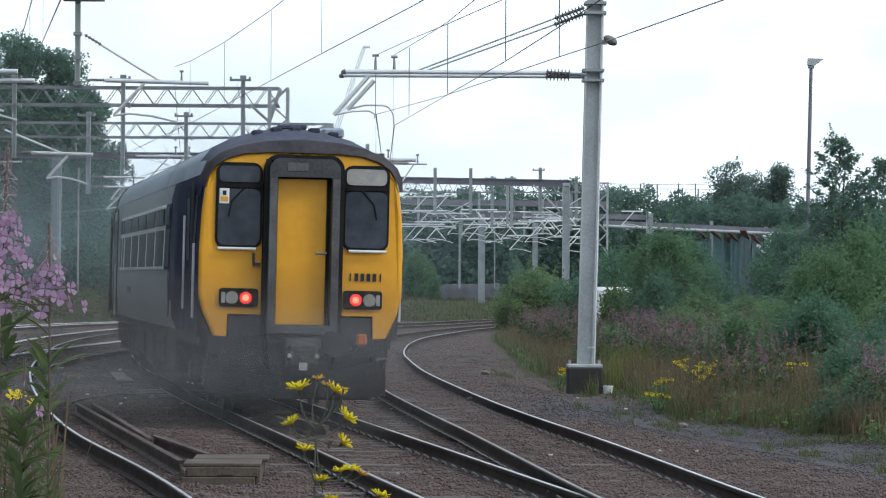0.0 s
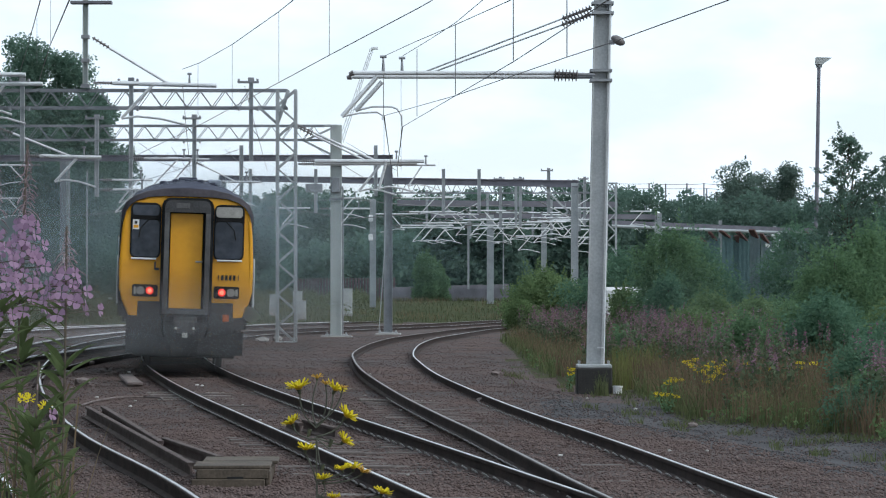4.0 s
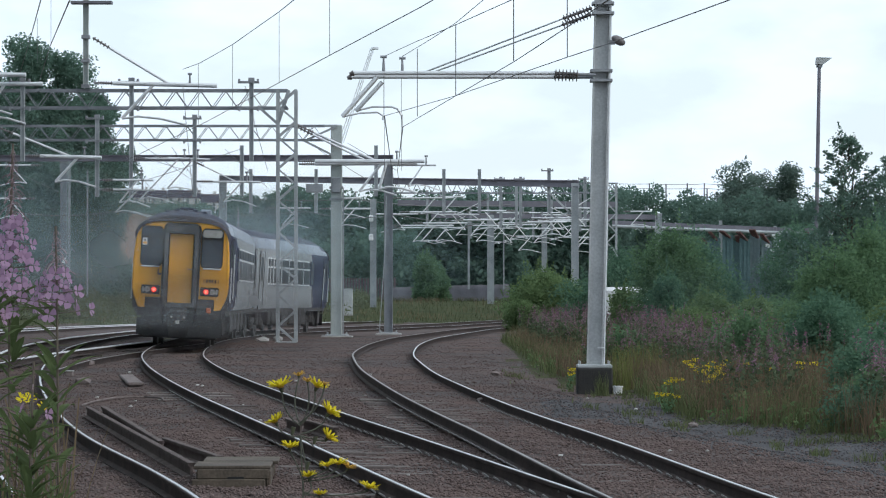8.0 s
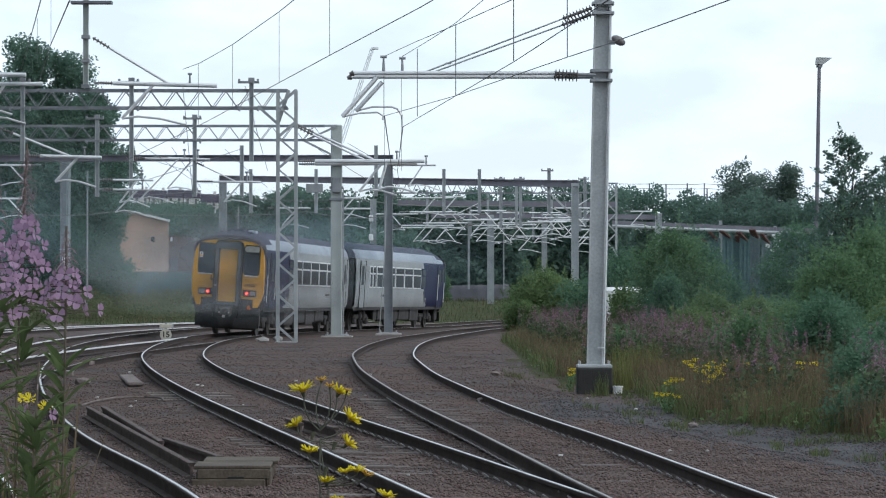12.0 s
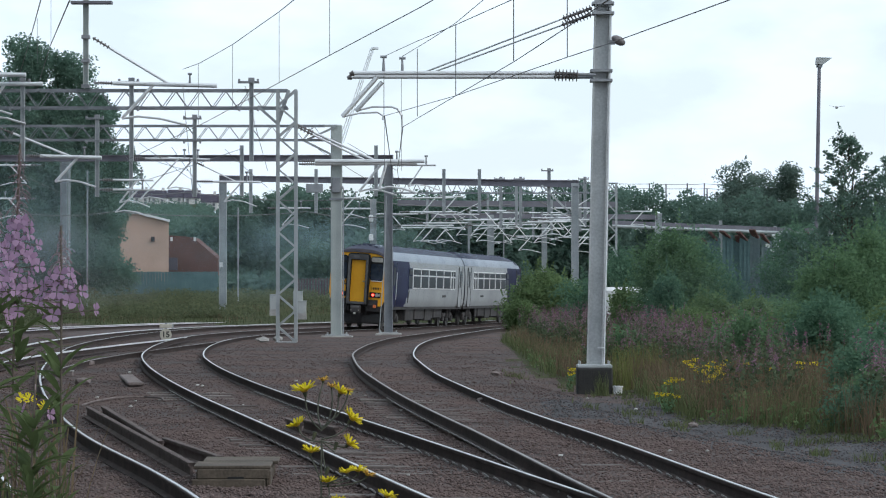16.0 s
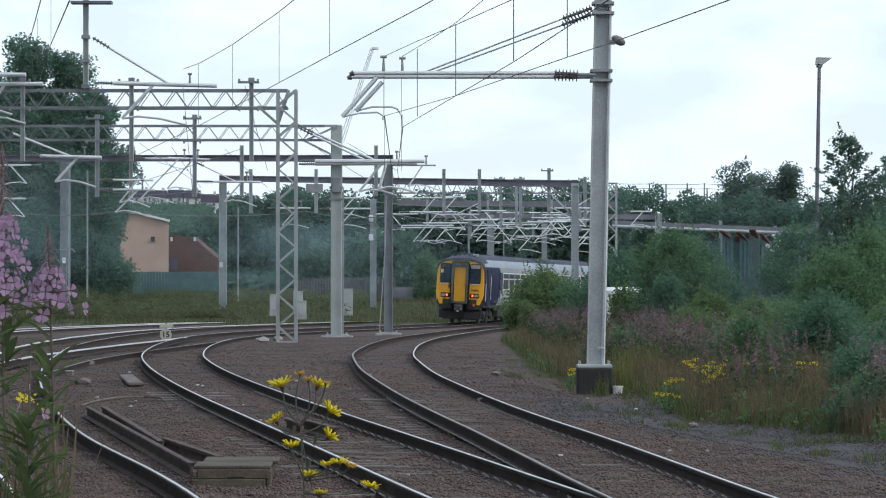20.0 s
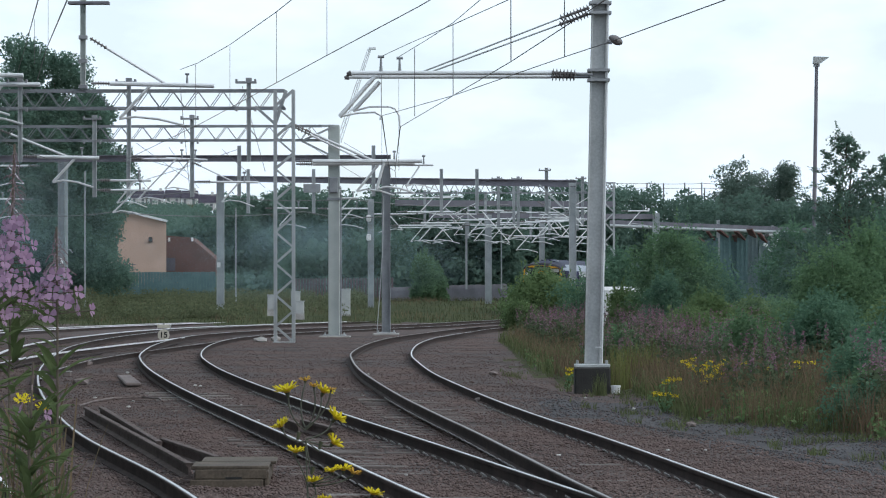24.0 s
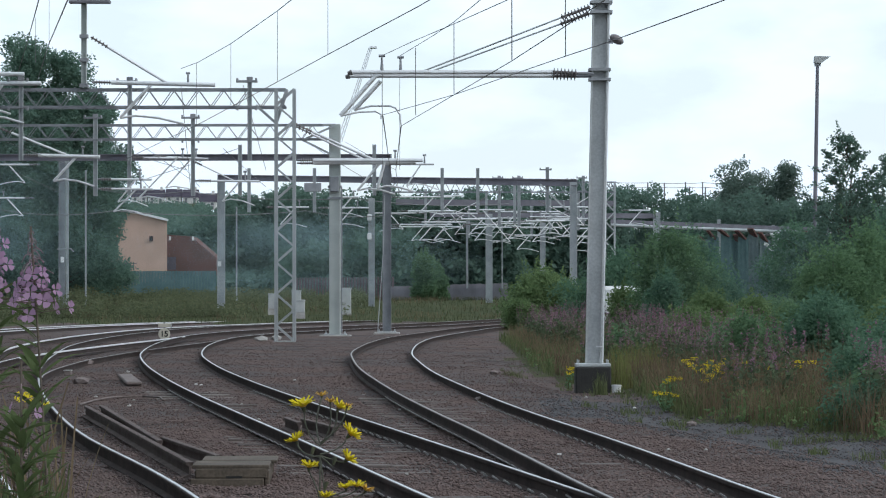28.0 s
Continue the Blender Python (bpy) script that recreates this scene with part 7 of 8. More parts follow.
# ------------------------------------------------------------------ thin diesel exhaust that drifts behind the train, and haze veils
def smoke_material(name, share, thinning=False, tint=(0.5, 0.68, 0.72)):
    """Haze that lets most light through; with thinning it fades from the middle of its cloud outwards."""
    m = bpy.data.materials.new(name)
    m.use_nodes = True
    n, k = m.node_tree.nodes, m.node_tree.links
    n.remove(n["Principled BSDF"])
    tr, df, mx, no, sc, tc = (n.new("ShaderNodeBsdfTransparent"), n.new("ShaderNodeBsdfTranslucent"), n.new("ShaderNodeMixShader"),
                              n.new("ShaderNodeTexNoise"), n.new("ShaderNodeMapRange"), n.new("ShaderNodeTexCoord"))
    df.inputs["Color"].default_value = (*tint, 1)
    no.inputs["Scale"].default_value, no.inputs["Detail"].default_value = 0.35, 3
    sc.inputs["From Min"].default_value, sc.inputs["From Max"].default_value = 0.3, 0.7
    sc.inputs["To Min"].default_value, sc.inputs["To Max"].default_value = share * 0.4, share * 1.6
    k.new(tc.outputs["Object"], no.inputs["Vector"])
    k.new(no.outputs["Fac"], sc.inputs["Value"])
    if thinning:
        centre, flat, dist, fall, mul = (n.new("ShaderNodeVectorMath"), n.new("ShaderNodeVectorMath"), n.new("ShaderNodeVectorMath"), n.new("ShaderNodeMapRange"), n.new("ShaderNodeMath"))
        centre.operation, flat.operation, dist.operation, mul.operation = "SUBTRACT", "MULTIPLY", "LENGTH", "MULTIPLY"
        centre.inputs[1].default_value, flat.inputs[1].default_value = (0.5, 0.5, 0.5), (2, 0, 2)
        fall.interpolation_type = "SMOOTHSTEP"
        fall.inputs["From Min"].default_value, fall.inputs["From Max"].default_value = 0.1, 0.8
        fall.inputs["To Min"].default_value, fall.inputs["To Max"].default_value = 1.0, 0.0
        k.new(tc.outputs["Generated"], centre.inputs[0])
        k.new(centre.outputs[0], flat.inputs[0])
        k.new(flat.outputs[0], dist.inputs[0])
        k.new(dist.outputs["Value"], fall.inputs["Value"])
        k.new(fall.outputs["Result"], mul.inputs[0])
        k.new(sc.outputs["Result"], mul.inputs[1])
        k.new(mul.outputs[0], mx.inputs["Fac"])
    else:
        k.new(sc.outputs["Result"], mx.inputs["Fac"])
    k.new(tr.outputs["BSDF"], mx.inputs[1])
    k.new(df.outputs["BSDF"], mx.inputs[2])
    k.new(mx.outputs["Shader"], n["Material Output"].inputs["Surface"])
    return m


# drifting haze, which also pales the dark trees behind it
SMOKE = smoke_material("thin_blue_haze", 0.17, True)


def plume(rx, ry, rz, seed, material, words, under):
    """A rolling cloud of exhaust or a haze veil, its bulging skin alone; under: how far it reaches down to the ground.
    """
    bm = bmesh.new()
    bmesh.ops.create_icosphere(bm, subdivisions=5, radius=1.0)
    bmesh.ops.delete(bm, geom=[v for v in bm.verts if v.co.y > 0.05], context="VERTS")
    for v in bm.verts:
        d = 1 + 0.14 * noise.noise(v.co * 1.5 + Vector((seed, 0, 0))) + 0.02 * noise.noise(v.co * 3.5 + Vector((0, seed, 0)))
        v.co = Vector((v.co.x * rx, v.co.y * ry, v.co.z * (rz if v.co.z > 0 else under))) * d
    p = part("haze_plume", bm, material, None, words, smooth=True)
    return tagged(p, category="smoke", group="drifting exhaust", kind="stuff")


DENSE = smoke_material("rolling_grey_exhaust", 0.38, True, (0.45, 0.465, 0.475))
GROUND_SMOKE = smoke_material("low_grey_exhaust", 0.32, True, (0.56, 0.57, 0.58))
LOW_SMOKE, VEIL = "grey diesel exhaust rolling low behind the train", "thin blue-grey haze veil over the line and its verges"
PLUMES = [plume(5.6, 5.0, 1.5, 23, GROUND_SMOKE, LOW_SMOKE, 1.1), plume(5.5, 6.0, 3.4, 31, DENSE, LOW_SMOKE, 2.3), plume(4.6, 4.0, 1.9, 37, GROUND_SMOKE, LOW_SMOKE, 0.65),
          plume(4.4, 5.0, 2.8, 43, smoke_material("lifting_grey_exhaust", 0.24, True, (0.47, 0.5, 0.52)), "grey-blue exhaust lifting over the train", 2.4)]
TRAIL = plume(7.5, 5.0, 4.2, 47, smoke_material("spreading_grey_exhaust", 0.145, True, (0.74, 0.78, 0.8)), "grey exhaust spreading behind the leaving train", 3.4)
# thin haze veils; the last is added only to pale the verge shrubs
PUFFS = [plume(14, 12, 4.5, 7, SMOKE, VEIL, 3.0), plume(14, 11, 8.0, 11, SMOKE, VEIL, 5.2), plume(11, 10, 4.0, 19, smoke_material("faint_blue_veil", 0.07, True), VEIL, 1.6)]

# ------------------------------------------------------------------ wild flowers close to the camera
PETAL = leafy("ragwort_ray_petals", (0.52, 0.42, 0.015), (0.72, 0.6, 0.04), 0.3)
OCHRE = leafy("fading_orange_petals", (0.42, 0.24, 0.035), (0.56, 0.34, 0.07), 0.25)
BUD = mat("dark_green_bud", (0.03, 0.035, 0.02), (0.07, 0.075, 0.04), 200, 0.7)
STEM = mat("grey_green_stem", (0.05, 0.054, 0.04), (0.1, 0.106, 0.08), 120, 0.7)
MAUVE = leafy("mauve_willowherb_petals", (0.21, 0.12, 0.2), (0.46, 0.31, 0.44), 0.35)
PODM = mat("dusty_mauve_bud", (0.15, 0.1, 0.11), (0.27, 0.2, 0.215), 80, 0.7)
REDSTEM = mat("dull_red_stem", (0.075, 0.06, 0.045), (0.13, 0.105, 0.08), 80, 0.7)
HERB_LEAF = leafy("narrow_green_leaves", (0.07, 0.1, 0.042), (0.175, 0.23, 0.1), 0.4)


def flower_head(bm, c, r, tip, n, seed):
    """Ray petals in a ring round a small domed disc, leaning towards tip."""
    rr = random.Random(seed)
    q = Vector(tip).normalized().to_track_quat("Z", "Y").to_matrix()
    c = Vector(c)
    for k in range(n):
        a = 2 * math.pi * k / n + rr.uniform(-0.15, 0.15)
        u, s = Vector((math.cos(a), math.sin(a), 0)), Vector((-math.sin(a), math.cos(a), 0))
        lift = rr.uniform(0.2, 0.62) * (1 if k % 3 else 0.4)
        ln = r * rr.uniform(0.85, 1.06)
        pts = [u * r * 0.22 - s * r * 0.07, u * r * 0.22 + s * r * 0.07, u * ln * 0.88 + s * r * 0.095 + Vector((0, 0, lift * r * 0.8)), u * ln * 0.97 + Vector((0, 0, lift * r)), u * ln * 0.88 - s * r * 0.095 + Vector((0, 0, lift * r * 0.8))]
        bm.faces.new([bm.verts.new(c + q @ p) for p in pts])


def stem_line(a, b, bow, n=5):
    a, b = Vector(a), Vector(b)
    return [a + (b - a) * (k / n) + Vector(bow) * (4 * (k / n) * (1 - k / n)) for k in range(n + 1)]


def ragwort_plant():
    """One ragwort stem just before the camera. Its foot is its origin, well below the view."""
    foot = Vector((-0.19, 2.8, 1.13))
    t = thing("ragwort_plant", "ragwort stem with ragged yellow flower heads close to the camera", "wildflower", Matrix.Translation(foot))
    fork1, fork2 = Vector((-0.11, 2.8, 1.47)) - foot, Vector((-0.11, 2.8, 1.42)) - foot
    part("main_stem", sweep(bmesh.new(), stem_line((0, 0, -1.0), fork2, (0.0, 0, 0)) + [fork1], 0.0008, 6), STEM, t)
    # heads: sideways and up from the foot, size, lean, fading, branch
    for k, (x, z, r, lx, lz, old) in enumerate(((0.0650, 0.3852, 0.0126, -0.25, 0.90, 0),
                                                   (0.0966, 0.3832, 0.0110, 0.55, 0.80, 0),
                                                   (0.1067, 0.3596, 0.0115, 0.75, 0.65, 0),
                                                   (0.0575, 0.3535, 0.0100, -0.50, 0.80, 0),
                                                   (0.1042, 0.3370, 0.0105, 0.85, 0.60, 0),
                                                   (0.0710, 0.3315, 0.0095, 0.15, 0.95, 0),
                                                   (0.1032, 0.3134, 0.0080, -0.20, 0.90, 0),
                                                   (0.1127, 0.3139, 0.0090, 0.10, 0.90, 0),
                                                   (0.0861, 0.3038, 0.0095, 0.05, 0.95, 0),
                                                   (0.1378, 0.2913, 0.0100, 0.50, 0.85, 0),
                                                   (0.0946, 0.2878, 0.0075, 0.10, 0.95, 0),
                                                   (0.0806, 0.3937, 0.0065, 0.00, 1.00, 1),
                                                   (0.0891, 0.3887, 0.0060, 0.10, 1.00, 1),
                                                   (0.1042, 0.3852, 0.0055, 0.20, 1.00, 1),
                                                   (0.1207, 0.3099, 0.0085, 0.50, 0.80, 1))):
        low = z < 0.333
        r *= 0.95
        c = Vector((x, random.uniform(-0.015, 0.015), z))
        up = Vector((lx * 0.7, -0.1, lz)).normalized()
        root = fork2 if low else fork1
        root = root + Vector((0, 0, random.uniform(-0.004, 0.012)))
        h = part("flower_head", flower_bm(c, r, up, 48 if not old else 26, k), OCHRE if old else PETAL, t, "fading orange flower head" if old else "ragged yellow flower head")
        bm = bmesh.new()
        bmesh.ops.create_uvsphere(bm, u_segments=10, v_segments=6, radius=r * 0.3, matrix=Matrix.Translation(c) @ up.to_track_quat("Z", "Y").to_matrix().to_4x4() @ Matrix.Diagonal((1, 1, 0.6, 1)))
        part("flower_disc", bm, OCHRE, h)
        part("flower_cup", tube(bmesh.new(), c - up * r * 0.5, c + up * r * 0.12, r * 0.11, 8, r * 0.26), BUD, h, "dark green cup")
        part("side_stem", sweep(bmesh.new(), stem_line(root, c - up * r * 0.45, (0.004 * (1 if lx > 0 else -1), 0, -0.002)), 0.0007, 5), STEM, t)
    for x, z in ((0.0735, 0.3450), (0.0926, 0.3360), (0.0851, 0.3139)):
        part("bud", tube(bmesh.new(), (x - 0.001, 0, z - 0.004), (x + 0.001, 0, z + 0.003), 0.0012, 8, 0.002), BUD, t)
        part("side_stem", sweep(bmesh.new(), stem_line(fork1 if z > 0.22 else fork2, (x - 0.001, 0, z - 0.006), (0, 0, 0)), 0.0006, 5), STEM, t)
    return t


def flower_bm(c, r, up, n, seed):
    bm = bmesh.new()
    flower_head(bm, c, r, up, n, seed)
    return bm


def blade_leaf(bm, a, d, length, width):
    """A narrow leaf: a folded ribbon that droops to a point."""
    a, d = Vector(a), Vector(d).normalized()
    s = d.cross(Vector((0, 0, 1))).normalized()
    rows = []
    for k in range(5):
        u = k / 4
        w = width * math.sin(math.pi * (0.12 + 0.88 * u)) * 0.5 + 0.0003
        c = a + d * length * u + Vector((0, 0, -0.35 * length * u * u))
        rows.append([bm.verts.new(c - s * w), bm.verts.new(c - Vector((0, 0, w * 0.3))), bm.verts.new(c + s * w)])
    for r0, r1 in zip(rows, rows[1:]):
        bm.faces.new((r0[0], r0[1], r1[1], r1[0]))
        bm.faces.new((r0[1], r0[2], r1[2], r1[1]))


def willowherb(foot, top, bloom, flowers, pods, nleaf, seed, label):
    """A willowherb stem: narrow leaves below, mauve flowers, thin red pods, bud spike at the tip."""
    r = random.Random(seed)
    foot, top = Vector(foot), Vector(top) - Vector(foot)
    t = thing("willowherb_plant", label, "wildflower", Matrix.Translation(foot), "willowherb by the camera")
    part("stem", sweep(bmesh.new(), stem_line((0, 0, 0), top, (r.uniform(-0.01, 0.01), 0, 0), 8), 0.0016, 6), REDSTEM, t)
    for k in range(flowers):
        u = bloom[0] + (bloom[1] - bloom[0]) * (k + 0.5) / flowers
        a = k * 2.4 + r.uniform(-0.3, 0.3)
        reach = r.uniform(0.35, 1.0) * (0.016 + 0.034 * (bloom[1] - u) / max(0.01, bloom[1] - bloom[0]))
        base = top * u
        c = base + Vector((math.cos(a) * reach, math.sin(a) * reach, r.uniform(-0.006, 0.004)))
        out = Vector((math.cos(a), math.sin(a) - 0.5, 0.25))
        bm = bmesh.new()
        q = out.normalized().to_track_quat("Z", "Y").to_matrix()
        for j in range(4):
            b = j * math.pi / 2 + 0.6 + r.uniform(-0.25, 0.25)
            uu, ss = Vector((math.cos(b), math.sin(b), 0)), Vector((-math.sin(b), math.cos(b), 0))
            q0 = r.uniform(0.5, 0.9)
            pts = [p * q0 for p in (uu * 0.001, uu * 0.006 + ss * 0.0042, uu * 0.011 + ss * 0.0055, uu * 0.0125 + ss * 0.001, uu * 0.011 - ss * 0.005, uu * 0.006 - ss * 0.0042)]
            bm.faces.new([bm.verts.new(c + q @ (p + Vector((0, 0, p.length * 0.25)))) for p in pts])
        part("flower", bm, MAUVE, t, "mauve four-petalled flower")
        part("flower_stalk", tube(bmesh.new(), base, c, 0.0007, 5), REDSTEM, t)
    for k in range(pods):
        u = bloom[1] + (0.985 - bloom[1]) * (k + 0.5) / pods
        a = k * 2.4
        ln = 0.026 * (1.15 - (k + 1) / pods) * r.uniform(0.35, 1.0)
        part("seed_pod", sweep(bmesh.new(), stem_line(top * u, top * u + Vector((math.cos(a) * ln, math.sin(a) * ln, -ln * r.uniform(-0.2, 0.9))), (0, 0, 0.004), 3), 0.0006, 5), PODM, t, "thin drooping mauve bud")
    for k in range(nleaf):
        u = r.uniform(0.02, bloom[0] + 0.02)
        a = r.uniform(0, 6.28)
        bm = bmesh.new()
        blade_leaf(bm, top * u, (math.cos(a), math.sin(a), r.uniform(0.4, 1.6)), r.uniform(0.04, 0.1), r.uniform(0.007, 0.014))
        part("leaf", bm, HERB_LEAF, t)
    return t


RAGWORT = ragwort_plant()
HERBS = [willowherb((-0.544, 4.00, 1.127), (-0.528, 4.00, 1.791), (0.68, 0.86), 58, 64, 70, 3, "tall mauve willowherb with red stem at the camera's side"),
         willowherb((-0.478, 3.90, 1.139), (-0.466, 3.90, 1.684), (0.80, 0.90), 28, 36, 64, 5, "slim willowherb with mauve flowers and drooping mauve buds"),
         willowherb((-0.551, 3.80, 1.151), (-0.540, 3.80, 1.771), (0.67, 0.85), 42, 50, 90, 8, "leafy willowherb at the very edge of the view"),
         willowherb((-0.490, 3.70, 1.183), (-0.474, 3.70, 1.521), (0.80, 0.84), 2, 5, 110, 9, "leafy green willowherb stem without flowers")]

# grass at the camera's side, and a few small yellow flowers low among it
places = [(-0.57 + 0.1 * random.random(), 3.6 + 0.6 * random.random(), 1.12 + 0.05 * random.random()) for _ in range(150)]
blades("near_grass", "thin green and tan grass blades at the camera's side", places, 0.23, 0.3, 0.004, GRASS_GREEN, joints=6)
blades("near_dry_grass", "thin dry grass blades at the camera's side", places[:60], 0.28, 0.3, 0.003, GRASS_DRY, joints=6)
for x, c in ((35, Vector((-0.56, 4.2, 1.46))), (55, Vector((-0.55, 4.2, 1.46))), (78, Vector((-0.53, 4.2, 1.45)))):
    fl = thing("small_yellow_flower", "small yellow flower low among the near grass", "wildflower", group="small yellow flowers")
    part("flower_head", flower_bm(c, 0.011, (0.1, -0.6, 0.8), 14, x), PETAL, fl)
    part("flower_stem", tube(bmesh.new(), c, c + Vector((0.005, 0.01, -0.9)), 0.0007, 5), STEM, fl)


# ------------------------------------------------------------------ what moves
RUN_T = [0.0, 1.0, 2.0, 3.0, 5.5, 7.0, 8.0, 9.5, 11.0, 12.5, 14.5, 16.0, 17.0, 18.0, 19.0, 20.0, 21.0, 21.5, 25.0, 28.0]
RUN_S = [39.8, 45.4, 50.9, 56.6, 71.5, 80.8, 87.1, 96.9, 107.4, 118.6, 133.7, 145.2, 153.0, 160.7, 168.6, 176.5, 184.4, 188.35, 216.2, 240.0]


def run(t):
    """How far the rear car's middle has come along its line: a smooth reading of the table above."""
    w = [math.exp(-((t + d) - t) ** 2 / 0.4) for d in np.linspace(-0.8, 0.8, 9)]
    s = []
    for d in np.linspace(-0.8, 0.8, 9):
        u = t + d
        if u < 0:
            s.append(RUN_S[0] + 5.5 * u)
        elif u > 28:
            s.append(RUN_S[-1] + 7.9 * (u - 28))
        else:
            s.append(float(np.interp(u, RUN_T, RUN_S)))
    return sum(a * b for a, b in zip(w, s)) / sum(w)


def car_pose(s, turned):
    a, b = TRAIN_LINE.at(s - PIVOT), TRAIN_LINE.at(s + PIVOT)
    za, zb = rail_level(a.y), rail_level(b.y)
    d = Vector((b.x - a.x, b.y - a.y, zb - za)).normalized()
    m = Matrix.Translation(((a.x + b.x) / 2, (a.y + b.y) / 2, (za + zb) / 2)) @ d.to_track_quat("Y", "Z").to_matrix().to_4x4()
    m = m @ Matrix.Rotation((TRAIN_LINE.lean(a.y) + TRAIN_LINE.lean(b.y)) / 2, 4, "Y")
    return m @ Matrix.Rotation(math.pi, 4, "Z") if turned else m


SWAY = [(0, 6.6, -0.1), (0.5, 0.2, 2.3), (1, 10.7, -0.1), (1.5, 8.0, -0.1), (2, 22.0, -5.4), (2.5, 4.0, -0.1), (3, 16.5, -4.7), (3.5, 5.4, 0.7), (5.5, -9.1, 3.0), (6, -12.2, 3.8), (6.5, -10.6, 3.0), (7, -6.1, 2.3), (7.5, -10.6, 1.5), (8, -18.4, 4.6), (8.5, -12.2, 3.0), (9, -30.7, 7.6), (9.5, -22.2, 6.1), (10, -6.1, 2.3), (10.5, 12.4, -1.6), (11, 1.6, -0.1), (11.5, 10.1, -1.6), (12, 0.9, -0.1), (12.5, 8.5, -2.4), (14.5, 3.9, -0.9), (15, 3.2, -0.9), (15.5, -1.5, 0.7), (16, 2.4, -0.1), (16.5, 1.6, -0.1), (17, 0.1, -0.1), (17.5, 4.7, -0.9), (18, -1.5, 0.7), (18.5, 5.5, -1.6), (19, 2.4, -0.9), (19.5, -1.5, -0.1), (20, -17.6, 5.3), (20.5, -0.5, -17.6), (21, 0.5, -13.1), (21.5, 36.6, -12.0), (23.5, 17.1, -4.5), (24, -11.0, 0.0), (24.5, 17.6, -5.0), (25, 12.6, -7.0), (25.5, 13.6, -15.6), (26, 14.1, -15.1), (26.5, 16.1, -16.1), (27, -2.5, -7.0), (27.5, 13.1, -16.1), (28, 2.5, -14.1)]  # seconds, millimetres sideways and up at the heads
HERB_SWAY = [(0, -10.7), (1, -14.3), (2, -6.4), (3, -2.1), (5.5, 3.6), (6, -18.6), (7, -10.7), (7.5, -24.3), (8, -14.3), (9, -7.1), (10, -4.3), (11, -2.1), (12, 0.0), (15, 5.7), (16, -7.1), (17, 0.0), (18, -10.7), (19, -3.6), (20, -25.0), (20.5, -18.6), (21, -10.7), (21.5, 2.1), (23.5, -4.3), (24, -10.0), (24.5, -4.3), (25, -36.7), (25.5, -30.3), (26, -36.7), (26.5, -30.3), (27, -40.3), (27.5, -30.3), (28, -46.0)]  # seconds, millimetres sideways at the flowers


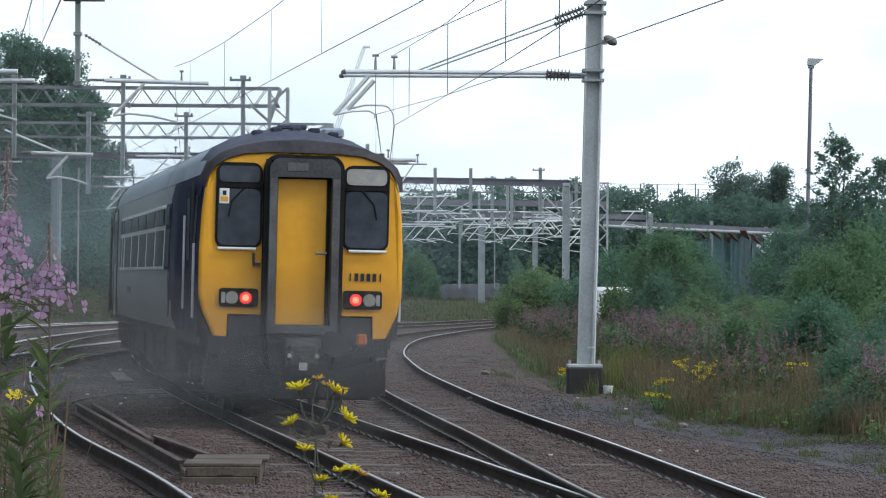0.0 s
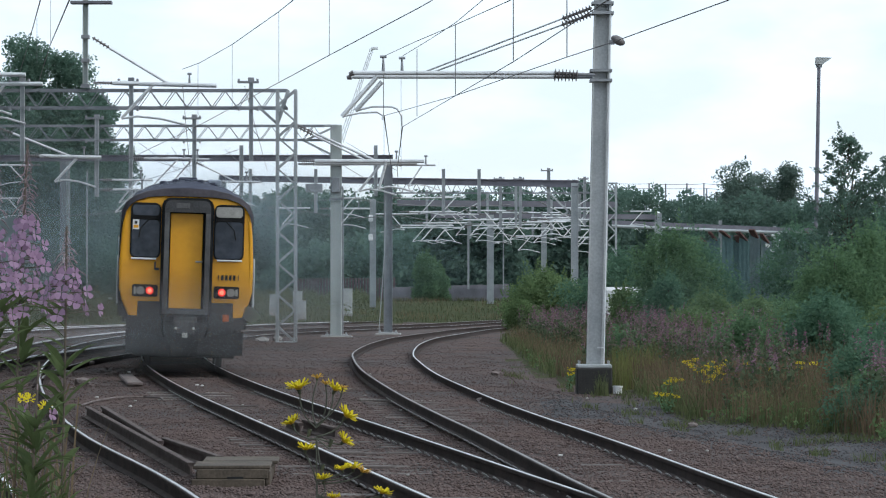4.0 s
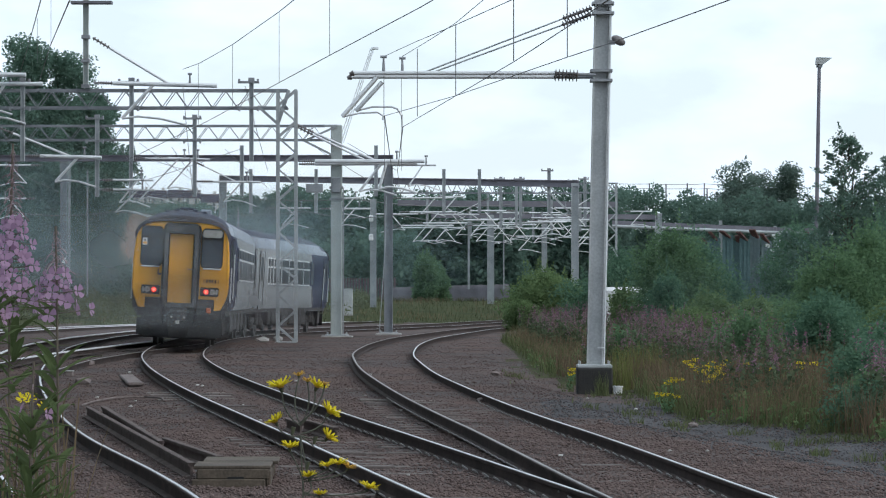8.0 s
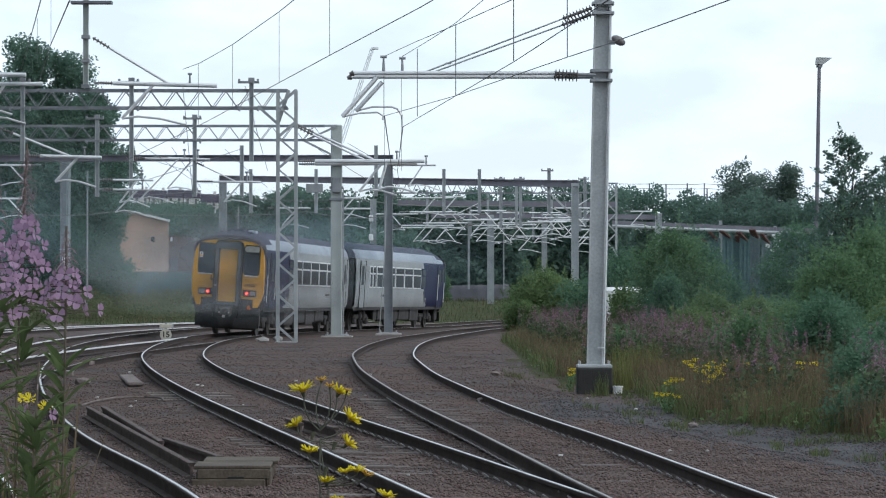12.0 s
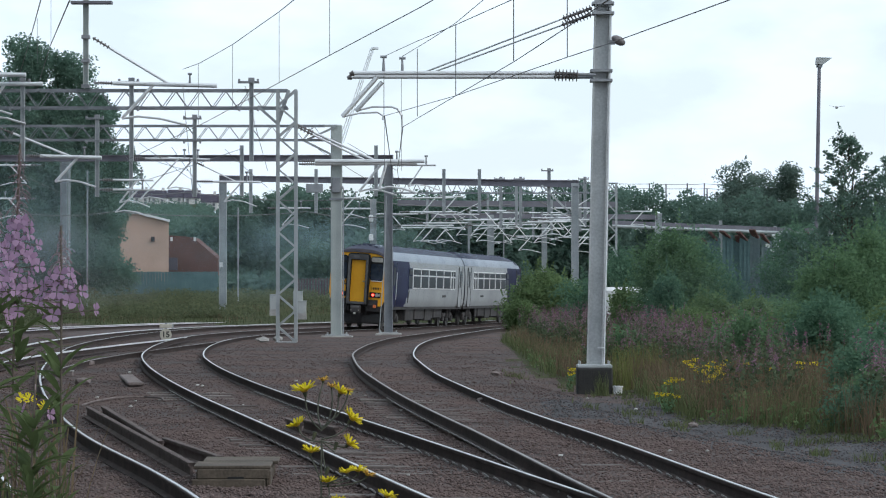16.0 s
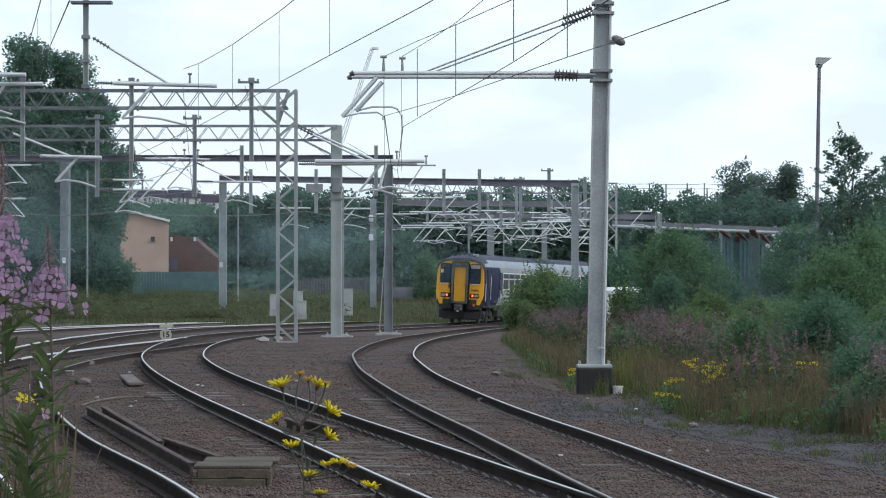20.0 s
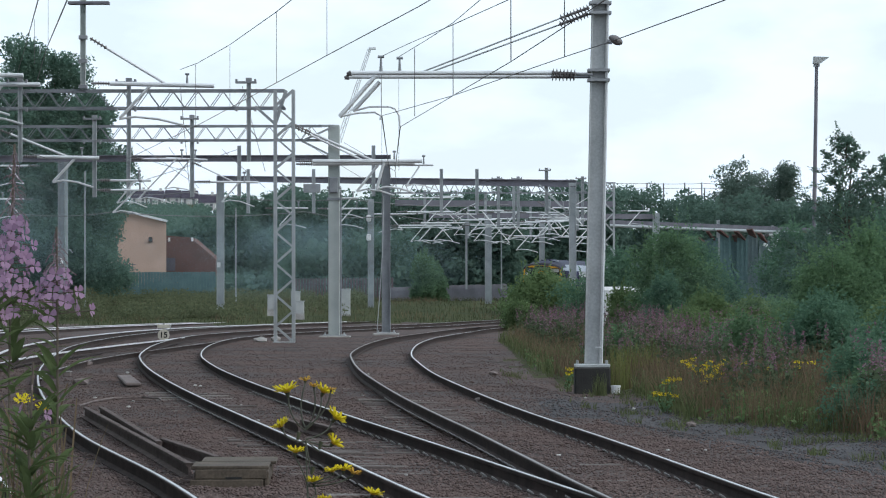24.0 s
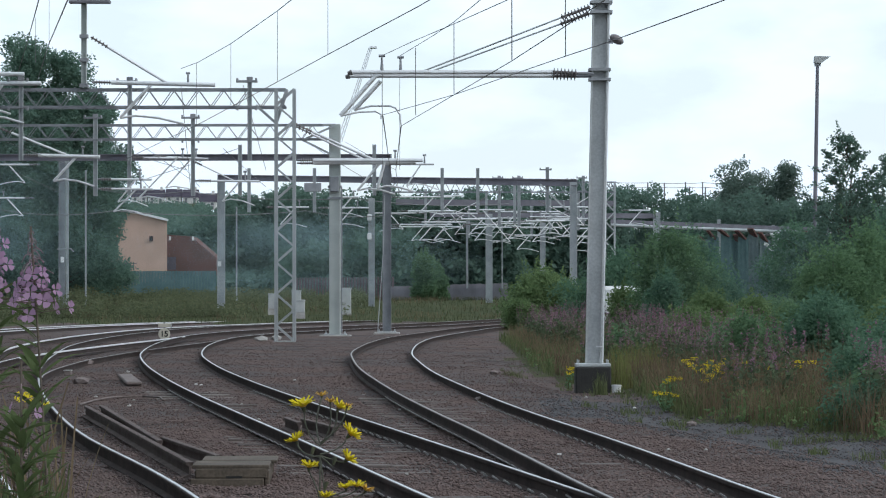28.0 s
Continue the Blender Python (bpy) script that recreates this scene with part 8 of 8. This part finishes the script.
def motions():
    steps = [0.25 * k for k in range(113)]
    walk(REAR_CAR[0], [(t, car_pose(run(t), False)) for t in steps])
    walk(LEAD_CAR[0], [(t, car_pose(run(t) + 2 * HALF_CAR + 0.05, True)) for t in steps])
    fine = [k / 15 for k in range(421)]
    roll = [(t, (run(t) - run(0)) / 0.42) for t in fine]
    for (wheels, way) in ((REAR_CAR[1], -1), (LEAD_CAR[1], 1)):
        for ws, y in wheels:
            walk(ws, [(t, Matrix.Translation((0, y, 0.42)) @ Matrix.Rotation(way * a, 4, "X")) for t, a in roll])

    base = RAGWORT.matrix_world.copy()
    rows = []
    for t, dx, dz in SWAY:
        lean = math.atan2(dx / 1000, 0.38)
        rows.append((t, Matrix.Translation((0, 0, (dz + 0.2 * dx) / 1000)) @ base @ Matrix.Rotation(lean, 4, "Y")))
    walk(RAGWORT, rows)
    for k, h in enumerate(HERBS):
        base = h.matrix_world.copy()
        walk(h, [(t, base @ Matrix.Rotation(math.atan2(dx * (1 - 0.12 * k) / 1000, 0.52), 4, "Y")) for t, dx in HERB_SWAY])
    # where each haze veil hangs, at the start, on the way and at the end
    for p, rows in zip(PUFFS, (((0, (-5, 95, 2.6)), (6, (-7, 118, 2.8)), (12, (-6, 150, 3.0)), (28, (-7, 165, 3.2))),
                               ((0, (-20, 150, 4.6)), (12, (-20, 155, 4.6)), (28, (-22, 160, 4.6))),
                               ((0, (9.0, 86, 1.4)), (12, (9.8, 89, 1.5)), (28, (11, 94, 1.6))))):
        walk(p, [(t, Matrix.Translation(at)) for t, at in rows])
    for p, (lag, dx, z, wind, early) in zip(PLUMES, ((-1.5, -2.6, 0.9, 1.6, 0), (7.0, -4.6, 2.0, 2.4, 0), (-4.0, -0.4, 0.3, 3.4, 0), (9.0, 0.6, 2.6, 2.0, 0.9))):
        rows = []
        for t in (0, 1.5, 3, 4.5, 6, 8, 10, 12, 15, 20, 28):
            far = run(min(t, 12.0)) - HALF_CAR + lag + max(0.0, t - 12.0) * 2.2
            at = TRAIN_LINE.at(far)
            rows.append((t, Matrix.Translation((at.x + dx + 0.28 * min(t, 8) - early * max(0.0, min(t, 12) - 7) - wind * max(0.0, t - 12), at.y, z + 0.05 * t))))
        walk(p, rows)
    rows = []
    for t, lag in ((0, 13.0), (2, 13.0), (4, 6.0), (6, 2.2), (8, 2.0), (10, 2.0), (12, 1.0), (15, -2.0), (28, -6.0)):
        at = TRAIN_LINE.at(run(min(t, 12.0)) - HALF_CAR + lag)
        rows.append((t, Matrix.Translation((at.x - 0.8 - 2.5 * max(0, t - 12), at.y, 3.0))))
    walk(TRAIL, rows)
    # the gull: seconds, sideways, height at one distance; wings beat about twice a second
    way = ((0, 150.0, 34.0), (6, 75.0, 24.0), (9.1, 41.5, 17.4), (9.5, 35.0, 19.8), (9.8, 30.5, 21.4), (10.1, 26.3, 22.2), (10.4, 22.2, 22.3), (10.7, 18.0, 22.5),
           (11.3, 9.3, 23.2), (11.6, 5.3, 23.3), (11.8, 2.8, 23.8), (12.0, 0.5, 23.6), (12.2, -1.8, 24.5), (12.4, -4.1, 24.5), (13.4, -15.0, 27.0), (14.4, -26.0, 32.0), (17, -60.0, 40.0), (28, -190.0, 60.0))
    walk(GULL, [(t, Matrix.Translation((x * 0.6, 180, 1.6 + (z - 1.6) * 0.6))) for t, x, z in way])
    # the second gull glides down beyond the lamp post
    glide = ((0, 60.0, 60.0), (10, 24.0, 26.0), (13.5, 15.9, 12.6), (14.5, 15.76, 11.3), (14.8, 15.69, 11.15), (15.1, 15.96, 10.8), (15.4, 16.4, 10.3), (15.8, 17.27, 10.05), (16.2, 17.57, 9.8),
             (16.6, 17.6, 9.78), (17.0, 17.75, 9.7), (17.4, 18.0, 9.43), (17.8, 18.3, 9.15), (18.2, 18.6, 8.85), (19.5, 20.5, 8.6), (28, 60.0, 12.0))
    walk(GLIDER, [(t, Matrix.Translation((x, 140, z)) @ Matrix.Rotation(1.35, 4, "Z") @ Matrix.Rotation(0.35 if t < 15 else 0.05, 4, "X")) for t, x, z in glide])
    for w, side in WINGS:
        walk(w, [(t, Matrix.Rotation(side * (0.3 + 0.7 * math.sin(12.0 * t)), 4, "X")) for t in (k / 10 for k in range(281))])


motions()
